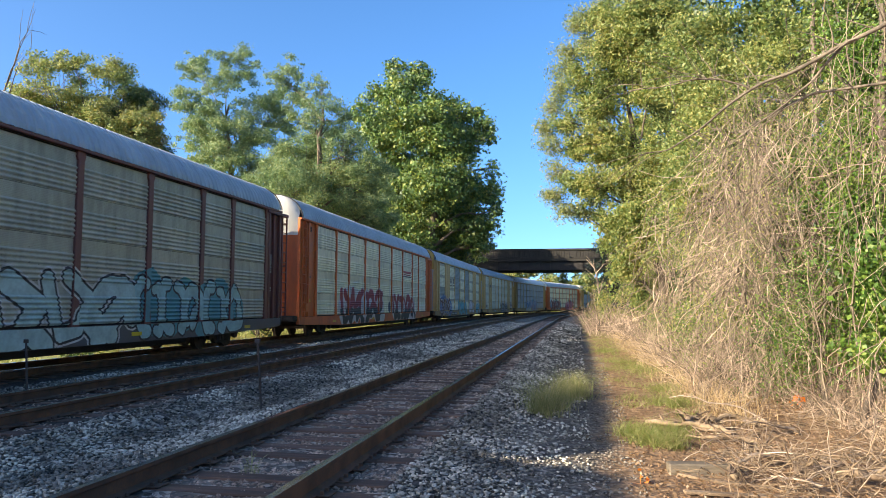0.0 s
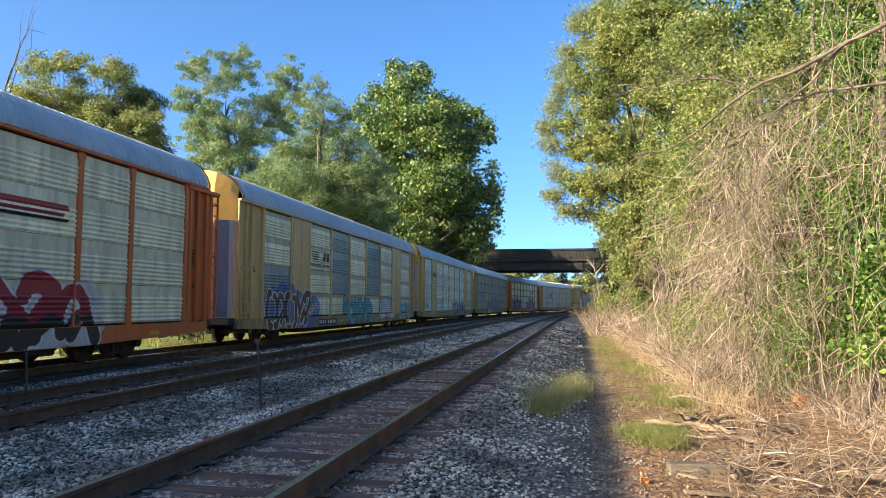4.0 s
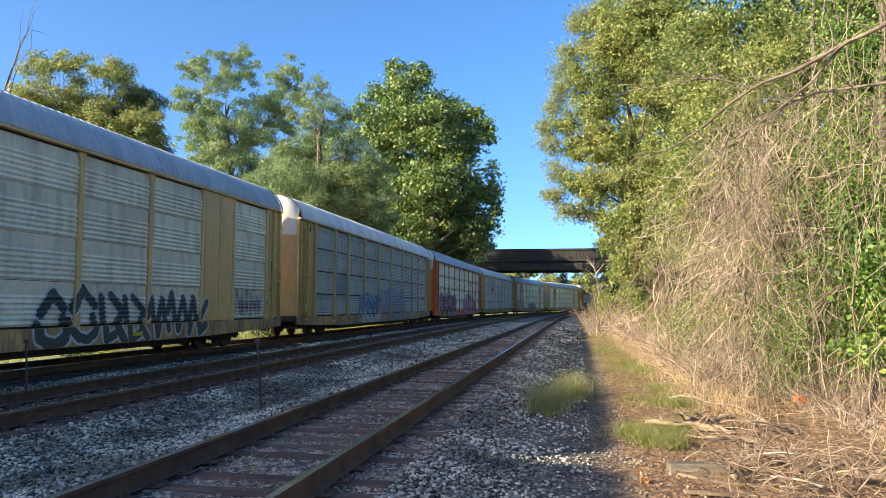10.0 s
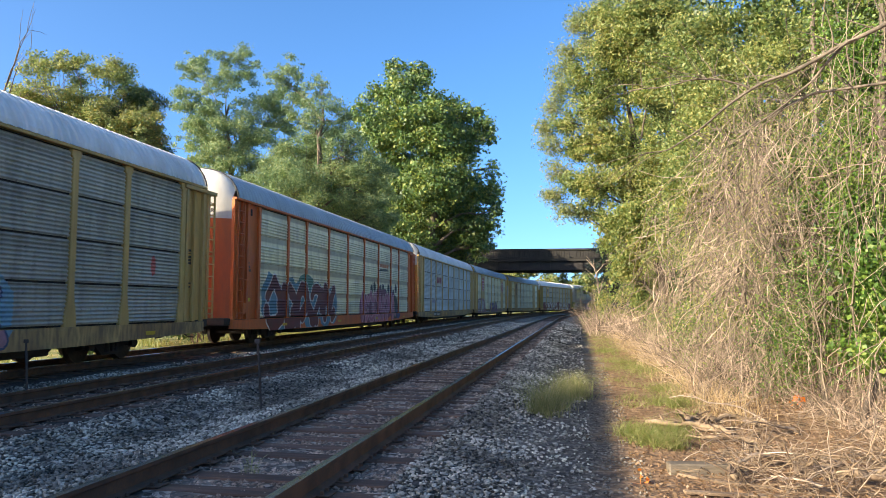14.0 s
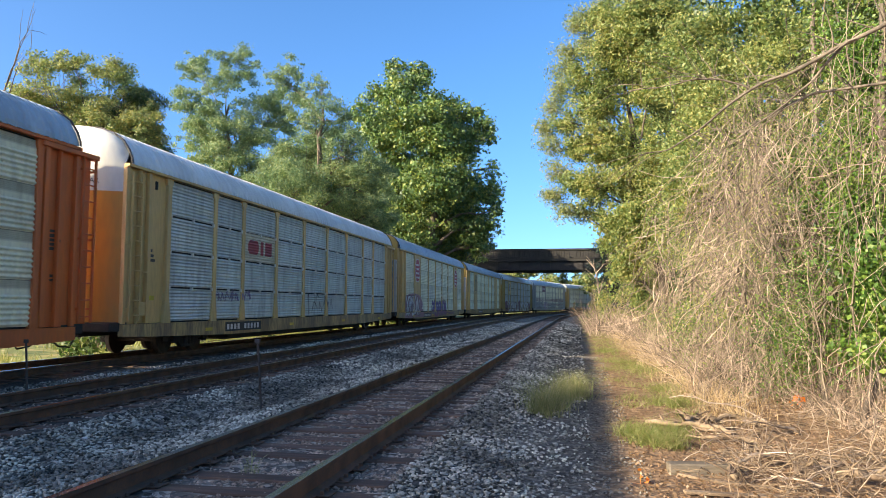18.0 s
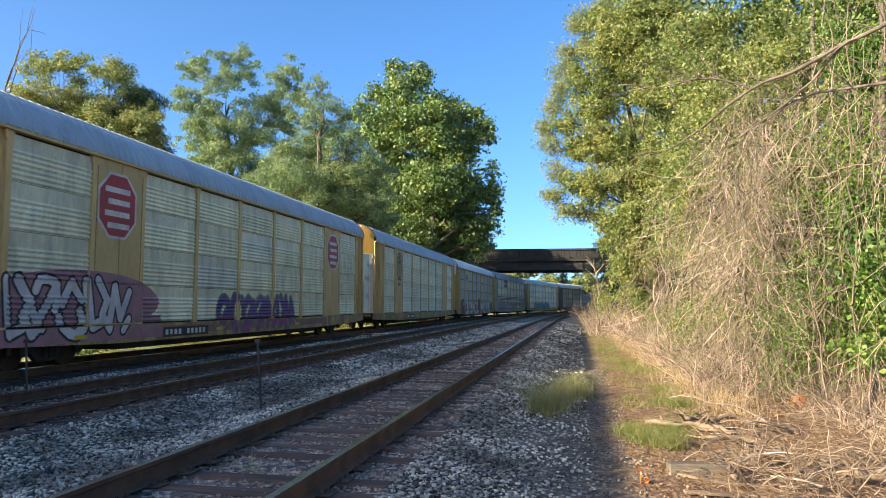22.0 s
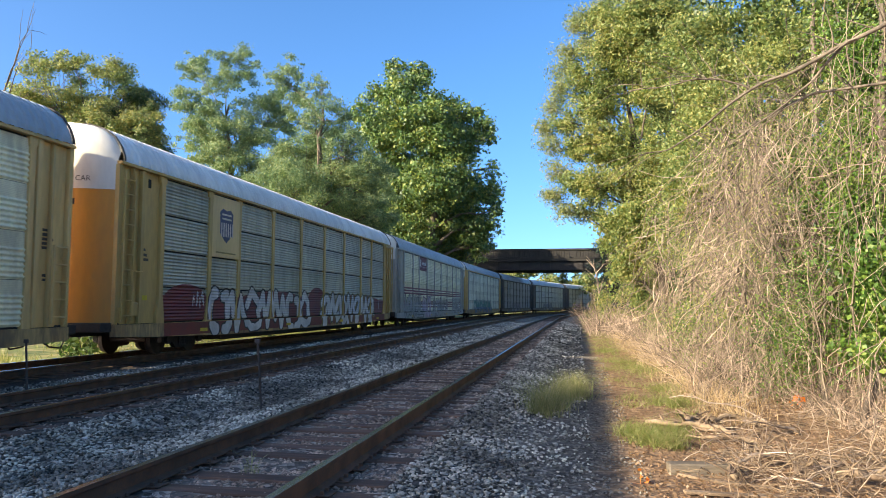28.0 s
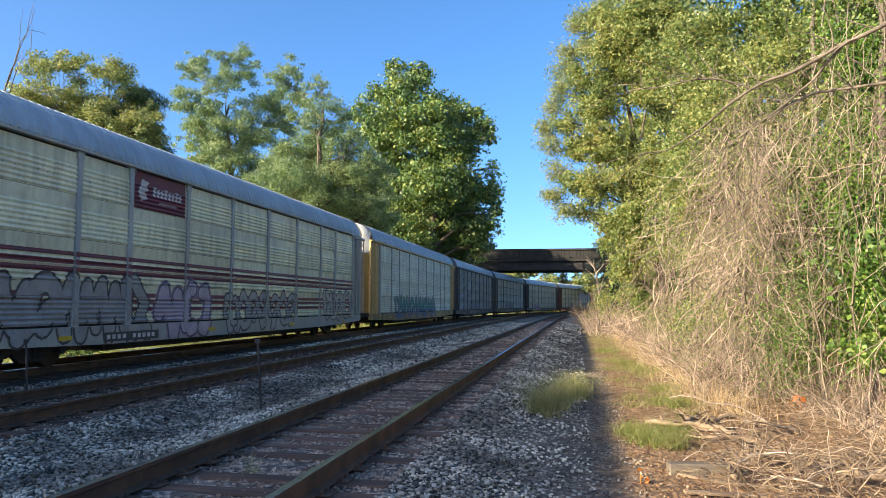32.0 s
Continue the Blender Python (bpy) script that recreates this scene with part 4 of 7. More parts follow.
for k in range(50):
    x, y = rngc.uniform(1.5, 3.6), rngc.uniform(7.3, 11.8)
    if x < 1.2 + (y - 7.3) * 0.12:
        continue
    r = rngc.choice([0.005, 0.009, 0.015, 0.03], p=[0.45, 0.33, 0.16, 0.06])
    L = rngc.uniform(0.35, 1.3)
    z = zat(x, y) + r + rngc.uniform(0, 0.12)
    br = tagged(new("fallen_branch"), "bleached dead branch lying in the heap", "branch", "dead wood heap")
    br.location = (x, y, z)
    p = stick(rngc, 0, 0, 0, L, r, rngc.normal(2.7, 1.0), rngc.normal(0, 0.10), wob=0.34)
    lines = [p]
    for j in range(3):
        a = p[0][rngc.integers(1, 6)]
        e = a + rngc.normal(0, 0.22, 3) * np.array([1, 1, 0.4])
        e[2] = max(e[2], -0.02)
        lines.append(limb(rngc, a, e, r * 0.5, 0.003, 5, 0.1))
    piece("wood", mesh_of("wood", *tubes(lines, 5), DEADWOOD if k % 4 else TWIG, True), br)
for x, y, L, r, az in ((1.40, 11.2, 0.80, 0.050, 2.75), (1.72, 11.0, 0.75, 0.042, 2.5), (1.95, 11.3, 0.6, 0.060, 0.5), (1.62, 11.5, 0.55, 0.045, 0.9), (2.45, 8.3, 0.7, 0.045, 0.5), (2.9, 7.9, 0.8, 0.050, 2.6), (1.75, 10.3, 1.0, 0.026, 2.7)):
    lg = tagged(new("fallen_log"), "gnarled weathered log lying in the heap", "log", "dead wood heap")
    lg.location = (x, y, zat(x, y) + r)
    p = stick(rngc, 0, 0, 0.02, L, r, az, 0.05, 11, 0.36)
    p[1][:] = r * rngc.uniform(0.55, 1.2, len(p[1])) * np.linspace(1.1, 0.6, len(p[1]))
    piece("wood", mesh_of("wood", *tubes([p], 9), DEADWOOD, True), lg)
    for j in range(3):
        a = p[0][rngc.integers(2, 7)]
        piece("stub", mesh_of("stub", *tubes([limb(rngc, a, a + rngc.normal(0, 0.14, 3) * np.array([1, 1, 0.3]) + np.array([0, 0, 0.12]), r * 0.5, r * 0.2, 5, 0.1)], 7), DEADWOOD, True), lg)
for k in range(210):
    x, y = rngc.uniform(1.35, 3.3), rngc.uniform(7.2, 9.5)
    br = tagged(new("dead_twig"), "thin dry twig in the tangled heap", "twig", "dead wood heap")
    r = rngc.uniform(0.003, 0.009)
    L, tilt = rngc.uniform(0.25, 0.85), rngc.normal(0, 0.6)
    br.location = (x, y, zat(x, y) + r + abs(math.sin(tilt)) * L * 0.5 * 0.9)
    p = stick(rngc, 0, 0, 0, L, r, rngc.uniform(0, 6.28), tilt, 9, 0.42)
    a = p[0][4]
    piece("wood", mesh_of("wood", *tubes([p, limb(rngc, a, a + rngc.normal(0, 0.14, 3), r * 0.6, 0.002, 5, 0.15)], 4), DEADWOOD if k % 3 else TWIG), br)
tie_end = tagged(piece("cut_tie", box_mesh("cut_tie", mat("old_grey_timber", (0.22, 0.18, 0.13), (0.09, 0.075, 0.06), stretch=(0.3, 3, 3), fine=30, bump=0.6), -0.33, 0.33, -0.09, 0.09, 0, 0.13, 0.012), None, pose(1.24, 8.35, -0.43, 0, 0, 6)),
                 "short piece of old squared timber in the dead wood", "timber")
for x, y, L, az in ((1.35, 8.0, 0.8, -0.5), (1.75, 7.8, 0.9, -0.3), (1.6, 7.45, 1.3, 0.1)):
    tagged(piece("split_board", box_mesh("split_board", DEADWOOD, -L / 2, L / 2, -0.04, 0.04, 0, 0.03, 0.006), None, pose(x, y, -0.42, 0, 2, math.degrees(az))), "split weathered board lying in dead leaves", "board", "split boards")

rngc = np.random.default_rng(62)
k = 16000
y = 6.5 + 23.5 * rngc.uniform(0, 1, k) ** 1.5
x = rngc.uniform(0.55, 4.2, k)
keep = x < 0.42 * y + 0.6
x, y = x[keep], y[keep]
z = ground_z(across(x.copy(), y.copy())) + rngc.uniform(0.005, 0.04, len(x))
V, F = leaves(rngc, np.stack([x, y, z], 1), 0.034, 0.7, out=np.tile([0.0, 0.0, 0.5], (len(x), 1)))
tagged(piece("leaf_litter", mesh_of("leaf_litter", V, F, LITTER)), "brown fallen leaves on the bank", "fallen leaves", kind="stuff")
lines = []
for _ in range(900):
    yy = rngc.uniform(7, 20)
    xx = rngc.uniform(1.0, min(4.2, 0.4 * yy + 0.6))
    lines.append(stick(rngc, xx, yy, zat(xx, yy) + rngc.uniform(0.005, 0.09), rngc.uniform(0.1, 0.5), rngc.uniform(0.0015, 0.005), rngc.uniform(0, 6.28), rngc.normal(0, 0.22), 6, 0.3))
tagged(piece("twig_litter", mesh_of("twig_litter", *tubes(lines, 3), DEADWOOD)), "dry twigs strewn over the leaf litter", "twigs", kind="stuff")
V, F = leaves(rngc, np.array([[3.6, 13.6, -0.22]]) + rngc.normal(0, 0.055, (12, 3)), 0.10, 0.8)
tagged(piece("orange_leaf", mesh_of("orange_leaf", V, F, ORANGE_LEAF)), "bright orange dead leaves on a twig", "leaves")
V, F = leaves(rngc, np.array([[0.62, 7.75, -0.36]]) + rngc.normal(0, 0.03, (5, 3)), 0.09, 0.8)
tagged(piece("orange_leaf", mesh_of("orange_leaf", V, F, ORANGE_LEAF)), "orange fallen leaf on the cinders", "leaves")


def blades(rng, x, y, z, h, w, spread=0.35):
    """Grass blades: bent strips of two quads."""
    k = len(x)
    a = rng.uniform(0, 6.283, k)
    lean = rng.normal(0, spread, (k, 2)) * h[:, None]
    sx, sy = np.cos(a) * w, np.sin(a) * w
    b = np.stack([x, y, z], 1)
    side = np.stack([sx, sy, np.zeros(k)], 1)
    m = b + np.stack([lean[:, 0] * 0.35, lean[:, 1] * 0.35, h * 0.6], 1)
    t = b + np.stack([lean[:, 0], lean[:, 1], h], 1)
    V = np.stack([b - side, b + side, m + side * 0.7, m - side * 0.7, t + side * 0.12, t - side * 0.12], 1).reshape(-1, 3)
    i = np.arange(k)[:, None] * 6
    F = np.concatenate([i + np.array([[0, 1, 2, 3]]), i + np.array([[3, 2, 4, 5]])])
    return V, F


def tuft(name, label, spots, n, hmin, hmax, material, seed, spread=0.35, w=0.004, kind="", category="grass"):
    rng = np.random.default_rng(seed)
    c = np.array([s[:2] for s in spots])
    rr = np.array([s[2] for s in spots])
    idx = rng.integers(0, len(spots), n)
    q = c[idx] + rng.normal(0, 0.45, (n, 2)) * rr[idx, None]
    z = ground_z(across(q[:, 0].copy(), q[:, 1].copy())) - 0.01
    h = rng.uniform(hmin, hmax, n)
    o = Vector((*c.mean(0), float(z.mean())))
    V, F = blades(rng, q[:, 0] - o.x, q[:, 1] - o.y, z - o.z, h, w, spread)
    ob = tagged(piece(name, mesh_of(name, V, F, material)), label, category, kind=kind)
    ob.location = o
    return ob


tuft("grass_tuft", "tall green grass tuft growing in the cinders", [(-0.62, 12.0, 0.32), (-0.45, 12.9, 0.4), (-0.25, 14.2, 0.45), (-0.1, 14.8, 0.3)], 1500, 0.15, 0.62, WEED, 71, 0.55)
tuft("grass", "green grass along the edge of the bank", [(1.2 + 0.45 * math.sin(k * 1.9), 11.5 + 1.05 * k, 0.34 + 0.02 * k) for k in range(40)], 5000, 0.05, 0.18, GRASS, 72, 0.9, kind="stuff")
tuft("grass", "green grass tufts beside the dead wood", [(0.72, 10.6, 0.3), (0.85, 10.0, 0.28), (1.05, 9.8, 0.3), (1.2, 10.5, 0.3), (1.5, 13.9, 0.4), (1.75, 13.6, 0.35),
     (1.75, 20.5, 0.6), (1.5, 21.5, 0.6), (1.3, 23.5, 0.6), (1.0, 29, 0.6), (1.7, 16.1, 0.4)], 5600, 0.05, 0.24, GRASS, 73, 0.9, kind="stuff")
tuft("dry_grass", "dry tan grass at the foot of the brush", [(2.3 + 0.3 * math.sin(k * 2.7), 12 + 0.8 * k, 0.6) for k in range(50)], 5000, 0.12, 0.5, leaf_mat("dry_straw", [(0.30, 0.21, 0.11), (0.44, 0.32, 0.18), (0.55, 0.42, 0.26)], 0.25), 74, 0.5, kind="stuff")
tuft("lineside_grass", "sunlit grass on the far side of the train", [(-17.5 - 1.4 * (k % 5), 4 + 1.1 * k, 1.1) for k in range(70)], 16000, 0.15, 0.5, GRASS, 75, 0.4, 0.012, kind="stuff")
tuft("weed", "single weed sprouting beside the rail", [(-3.05, 6.6, 0.1)], 26, 0.1, 0.28, WEED, 76, 0.5, 0.003)

# bare branch tips of a tree standing beside the camera, across the line
rngc = np.random.default_rng(91)
bare = tagged(new("bare_tree"), "leafless thin-branched tree across the line", "tree")
bare.location = (-24.1, 26.0, zat(-24.1, 26.0))
lines = [limb(rngc, (0, 0, 0), (0.6, 0, 9.9), 0.14, 0.05, 10, 0.05)]
for k in range(9):
    p0 = lines[0][0][rngc.integers(5, 10)]
    lines.append(limb(rngc, p0, p0 + np.array([rngc.uniform(0.2, 2.2), rngc.uniform(-1, 1), rngc.uniform(1.5, 3.5)]), 0.04, 0.008, 8, 0.10))
for k in range(36):
    p0 = lines[1 + k % 9][0][rngc.integers(3, 8)]
    lines.append(limb(rngc, p0, p0 + rngc.normal(0, 0.6, 3) + np.array([0.3, 0, 0.5]), 0.012, 0.004, 6, 0.14))
piece("trunk", mesh_of("trunk", *tubes(lines, 5), BARK), bare)

# ---- the train: enclosed car carriers ----
POSTS = [-12.05, -9.3, -7.25, -4.37, -1.46, 1.46, 4.37, 7.25, 9.3, 12.05]
HALF, Z0, Z1 = 13.75, 0.93, 5.02
# the side sheets sit this far back of the middle of the body; the train's track lies lower than the near ones
DY, TRACK_Z, FOOT = 0.40, -0.10, 0.035
ROWS, PITCH_RIB = 4, 0.1136
ROW_H = (Z1 - Z0) / ROWS
VALLEY, RIDGE, POST_X, SILL_X = 1.435, 1.470, 1.500, 1.530
PAINTS = {}


def paint_mat(name, c, worn=0.5, rough=0.55, c2=None):
    """Weathered car paint with streaks running down."""
    key = "paint_" + name
    if key not in PAINTS:
        PAINTS[key] = mat(key, c, c2 or tuple(v * 0.80 + 0.008 for v in c), rough=rough, scale=0.9, fine=7.0, stretch=(1, 1.6, 0.35), grime=0.3 * worn, bump=0.04,
                          dirt=(0.10, 0.075, 0.055), rnd=0.05)
    return PAINTS[key]


def panel_mat(name, c, band=0.75, band_at=0.67, metal=0.5):
    """Galvanised side sheets: pale metal, a perforated band that reads darker, streaks of dirt."""
    key = "panel_" + name
    if key in PAINTS:
        return PAINTS[key]
    m = mat(key, c, tuple(v * 0.86 for v in c), rough=0.38, metal=metal, scale=0.8, fine=9.0, stretch=(1, 1.2, 0.5), grime=0.14, bump=0.05, dirt=(0.14, 0.115, 0.09), rnd=0.10)
    n, l = m.node_tree.nodes, m.node_tree.links
    bsdf = n["Principled BSDF"]
    col = bsdf.inputs["Base Color"].links[0].from_socket
    tc = next(x for x in n if x.bl_idname == "ShaderNodeTexCoord")
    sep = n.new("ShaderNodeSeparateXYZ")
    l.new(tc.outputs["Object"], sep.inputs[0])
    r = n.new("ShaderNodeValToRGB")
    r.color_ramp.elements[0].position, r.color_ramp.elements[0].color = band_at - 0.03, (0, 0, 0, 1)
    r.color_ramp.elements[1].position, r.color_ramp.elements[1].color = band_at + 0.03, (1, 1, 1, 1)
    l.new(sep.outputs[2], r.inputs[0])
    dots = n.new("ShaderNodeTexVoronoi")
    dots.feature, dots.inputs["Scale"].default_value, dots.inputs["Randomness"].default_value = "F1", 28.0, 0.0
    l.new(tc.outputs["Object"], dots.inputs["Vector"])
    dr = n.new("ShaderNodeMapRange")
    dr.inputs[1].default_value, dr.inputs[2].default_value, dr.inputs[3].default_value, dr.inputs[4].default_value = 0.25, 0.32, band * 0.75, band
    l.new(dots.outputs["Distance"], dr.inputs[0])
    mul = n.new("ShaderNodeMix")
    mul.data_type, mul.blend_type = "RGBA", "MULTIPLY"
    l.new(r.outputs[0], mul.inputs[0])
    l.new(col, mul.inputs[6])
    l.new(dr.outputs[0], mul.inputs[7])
    # rows of small bolts and soft streaks of soot
    grid, bolts, bolt = n.new("ShaderNodeVectorMath"), n.new("ShaderNodeTexVoronoi"), n.new("ShaderNodeMapRange")
    grid.operation = "MULTIPLY"
    grid.inputs[1].default_value = (0.0, 3.1, 2.93)
    l.new(tc.outputs["Object"], grid.inputs[0])
    bolts.inputs["Scale"].default_value, bolts.inputs["Randomness"].default_value = 1.0, 0.12
    l.new(grid.outputs[0], bolts.inputs["Vector"])
    bolt.inputs[1].default_value, bolt.inputs[2].default_value, bolt.inputs[3].default_value, bolt.inputs[4].default_value = 0.045, 0.075, 0.45, 1.0
    l.new(bolts.outputs["Distance"], bolt.inputs[0])
    long, soot, sr = n.new("ShaderNodeVectorMath"), n.new("ShaderNodeTexNoise"), n.new("ShaderNodeMapRange")
    long.operation = "MULTIPLY"
    long.inputs[1].default_value = (1.0, 2.6, 0.5)
    off = next(x for x in n if x.bl_idname == "ShaderNodeVectorMath" and x.operation == "MULTIPLY_ADD")
    l.new(off.outputs[0], long.inputs[0])
    soot.inputs["Scale"].default_value, soot.inputs["Detail"].default_value = 1.3, 4.0
    l.new(long.outputs[0], soot.inputs["Vector"])
    sr.inputs[1].default_value, sr.inputs[2].default_value, sr.inputs[3].default_value, sr.inputs[4].default_value = 0.34, 0.54, 0.74, 1.0
    l.new(soot.outputs[0], sr.inputs[0])
    both = n.new("ShaderNodeMath")
    both.operation = "MULTIPLY"
    l.new(bolt.outputs[0], both.inputs[0])
    l.new(sr.outputs[0], both.inputs[1])
    worn = n.new("ShaderNodeMix")
    worn.data_type, worn.blend_type = "RGBA", "MULTIPLY"
    worn.inputs[0].default_value = 1.0
    l.new(mul.outputs[2], worn.inputs[6])
    l.new(both.outputs[0], worn.inputs[7])
    l.new(worn.outputs[2], bsdf.inputs["Base Color"])
    PAINTS[key] = m
    return m


YELLOW = paint_mat("ochre_yellow", (0.72, 0.475, 0.185))
SILL_DIRT = paint_mat("grimy_ochre", (0.58, 0.38, 0.15), 2.0, 0.6, (0.26, 0.165, 0.08))
PALE = paint_mat("faded_cream_yellow", (0.58, 0.385, 0.13))
GOLD = paint_mat("chrome_yellow", (0.58, 0.33, 0.065), 0.4)
ORANGE = paint_mat("rust_orange", (0.68, 0.15, 0.030))
MAROON = paint_mat("dull_maroon", (0.17, 0.05, 0.038))
GREYP = paint_mat("light_grey", (0.43, 0.44, 0.40))
DARKP = paint_mat("dark_grey", (0.09, 0.09, 0.095))
WHITEP = paint_mat("white", (0.80, 0.78, 0.69), 0.25)
ENDCREAM = paint_mat("cream_white_door", (0.66, 0.60, 0.48), 0.4)
SLATEP = paint_mat("slate_door", (0.12, 0.215, 0.30), 0.6)
BLUEGREY = paint_mat("blue_grey_door", (0.45, 0.45, 0.42), 0.4)
END_ORANGE = paint_mat("end_orange_yellow", (0.70, 0.31, 0.045), 0.3)
ROOF_GALV = paint_mat("galvanised_roof", (0.37, 0.44, 0.48), 0.4, 0.4)
ROOF_WHITE = paint_mat("white_roof", (0.78, 0.79, 0.76), 0.25, 0.5)
# black for stencils and seams, and for shade painted into gaps and holes
BACKING = mat("gap_shade_and_print_black", (0.014, 0.014, 0.016), rough=0.9, bump=0)
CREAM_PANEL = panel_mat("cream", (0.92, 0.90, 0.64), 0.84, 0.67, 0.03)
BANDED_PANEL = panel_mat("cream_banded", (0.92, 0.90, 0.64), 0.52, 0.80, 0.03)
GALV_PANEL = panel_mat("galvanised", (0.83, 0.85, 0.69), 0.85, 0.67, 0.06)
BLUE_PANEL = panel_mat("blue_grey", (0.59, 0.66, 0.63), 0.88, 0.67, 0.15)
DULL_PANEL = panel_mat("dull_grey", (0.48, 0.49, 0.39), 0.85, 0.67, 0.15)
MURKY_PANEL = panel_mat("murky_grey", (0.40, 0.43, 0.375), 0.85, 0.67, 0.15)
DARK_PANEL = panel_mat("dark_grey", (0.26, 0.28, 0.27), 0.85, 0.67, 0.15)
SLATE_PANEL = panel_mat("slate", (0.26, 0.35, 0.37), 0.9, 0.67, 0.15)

# ribbed side sheet, origin at its lower left corner, facing +x
PANELS, SHAPES = {}, {}
RIB = [(0.0, 0.0), (0.10, 0.0), (0.42, 1.0), (0.58, 1.0), (0.90, 0.0)]


def rib_levels(z_low, z_high, fine_ribs):
    p = PITCH_RIB * (0.85 if fine_ribs else 1.0)
    out, k = [], 0
    while True:
        for a, d in RIB:
            z = (k + a) * p
            if not fine_ribs and k >= 6:
                out += [(z, 0.0), (z_high - z_low, 0.0)]
                return out
            if z > z_high - z_low - 0.004:
                out.append((z_high - z_low, 0.0))
                return out
            out.append((z, d))
        k += 1


def panel_mesh(w, h, material, fine_ribs):
    key = (round(w, 3), round(h, 3), material.name, fine_ribs)
    if key not in PANELS:
        lv = rib_levels(0, h, fine_ribs)
        V, F = [], []
        for z, d in lv:
            x = VALLEY + (RIDGE - VALLEY) * d * (0.7 if fine_ribs else 1.0)
            V += [(x, 0, z), (x, w, z)]
        for i in range(len(lv) - 1):
            F.append((2 * i, 2 * i + 1, 2 * i + 3, 2 * i + 2))
        b = len(V)
        V += [(VALLEY - 0.02, 0, 0), (VALLEY - 0.02, w, 0), (VALLEY - 0.02, 0, h), (VALLEY - 0.02, w, h)]
        e = 2 * len(lv) - 2
        F += [(b, b + 1, 1, 0), (e, e + 1, b + 3, b + 2), (b + 1, b, b + 2, b + 3)]
        PANELS[key] = mesh_of("side_panel", V, F, material)
    return PANELS[key]


def post_mesh(w, flare, material):
    key = ("post", w, flare, material.name)
    if key not in PANELS:
        prof = [(Z0 - 0.02, w / 2 + flare), (Z0 + 0.15, w / 2 + flare), (Z0 + 0.75, w / 2), (4.80, w / 2), (4.88, w / 2 + 0.6 * flare + 0.01), (Z1, w / 2 + 0.6 * flare + 0.01)]
        V, F = [], []
        for z, hw in prof:
            V += [(VALLEY - 0.03, -hw, z), (POST_X - 0.012, -hw, z), (POST_X, -hw + 0.014, z), (POST_X, hw - 0.014, z), (POST_X - 0.012, hw, z), (VALLEY - 0.03, hw, z)]
        for i in range(len(prof) - 1):
            for j in range(5):
                F.append((6 * i + j, 6 * i + j + 1, 6 * i + j + 7, 6 * i + j + 6))
        F += [tuple(range(6)), tuple(range(6 * len(prof) - 1, 6 * len(prof) - 7, -1))]
        PANELS[key] = mesh_of("post", V, F, material)
    return PANELS[key]


ROOF_LINE = [(1.545, 5.10), (1.53, 5.22), (1.44, 5.45), (1.25, 5.72), (0.95, 5.93), (0.55, 6.06), (0.0, 6.11)]


def roof_z(x):
    pts = sorted((a, b) for a, b in ROOF_LINE)
    return float(np.interp(abs(x), [p[0] for p in pts], [p[1] for p in pts]))


def roof_mesh(material):
    key = ("roof", material.name)
    if key not in PANELS:
        prof = ROOF_LINE + [(-x, z) for x, z in ROOF_LINE[-2::-1]]
        ys, k = [], 0
        y = -HALF + 0.16
        while y < HALF - 0.42:
            ys += [(y, 0), (y + 0.10, 0), (y + 0.135, 1), (y + 0.235, 1)]
            y += 0.27
        ys.append((HALF - 0.16, 0))
        V, F = [], []
        for y, d in ys:
            for x, z in prof:
                g = 1 + 0.018 * d
                V.append((x * g, y, 5.1 + (z - 5.1) * (1 + 0.04 * d) + 0.004 * d))
        n = len(prof)
        for i in range(len(ys) - 1):
            for j in range(n - 1):
                F.append((i * n + j, (i + 1) * n + j, (i + 1) * n + j + 1, i * n + j + 1))
        PANELS[key] = mesh_of("roof", V, F, material)
    return PANELS[key]


def end_y(x, out=0.42):
    return -(HALF - 0.04) - out * (1 - (abs(x) / 1.42) ** 2.4)


def end_flat(x):
    """The older cars: a flat end with cut-off corners."""
    return -(HALF - 0.04) - (0.42 if abs(x) <= 0.75 else 0.42 - 0.38 * (abs(x) - 0.75) / 0.67)


def end_door_mesh(material, low, high, top_follows, cut=False):
    """Bowed or flat end door; the upper cap follows the roof line and leans back."""
    key = ("end", material.name, low, high, top_follows, cut)
    if key not in PANELS:
        xs = np.array([-1.42, -1.2, -0.98, -0.75, -0.5, -0.25, 0, 0.25, 0.5, 0.75, 0.98, 1.2, 1.42]) if cut else np.linspace(-1.42, 1.42, 15)
        end = end_flat if cut else end_y
        V, F = [], []
        zs = np.linspace(0, 1, 8 if top_follows else 4)
        for t in zs:
            for x in xs:
                ztop = roof_z(x) - 0.015 if top_follows else high
                z = low + (ztop - low) * t
                lean = 0.16 * smooth(0.6, 1.0, t) if top_follows else 0.0
                V.append((x, end(x) + lean, z))
        n = len(xs)
        for i in range(len(zs) - 1):
            for j in range(n - 1):
                F.append((i * n + j, i * n + j + 1, (i + 1) * n + j + 1, (i + 1) * n + j))
        # roof lip behind the cap
        if top_follows:
            b = len(V)
            for x in xs:
                V.append((x, -HALF + 0.20, roof_z(x) + 0.012))
            for j in range(n - 1):
                F.append(((len(zs) - 1) * n + j, (len(zs) - 1) * n + j + 1, b + j + 1, b + j))
        PANELS[key] = mesh_of("end", V, F, material, not cut)
    return PANELS[key]


def shared(key, make):
    if key not in SHAPES:
        SHAPES[key] = make()
    return SHAPES[key]


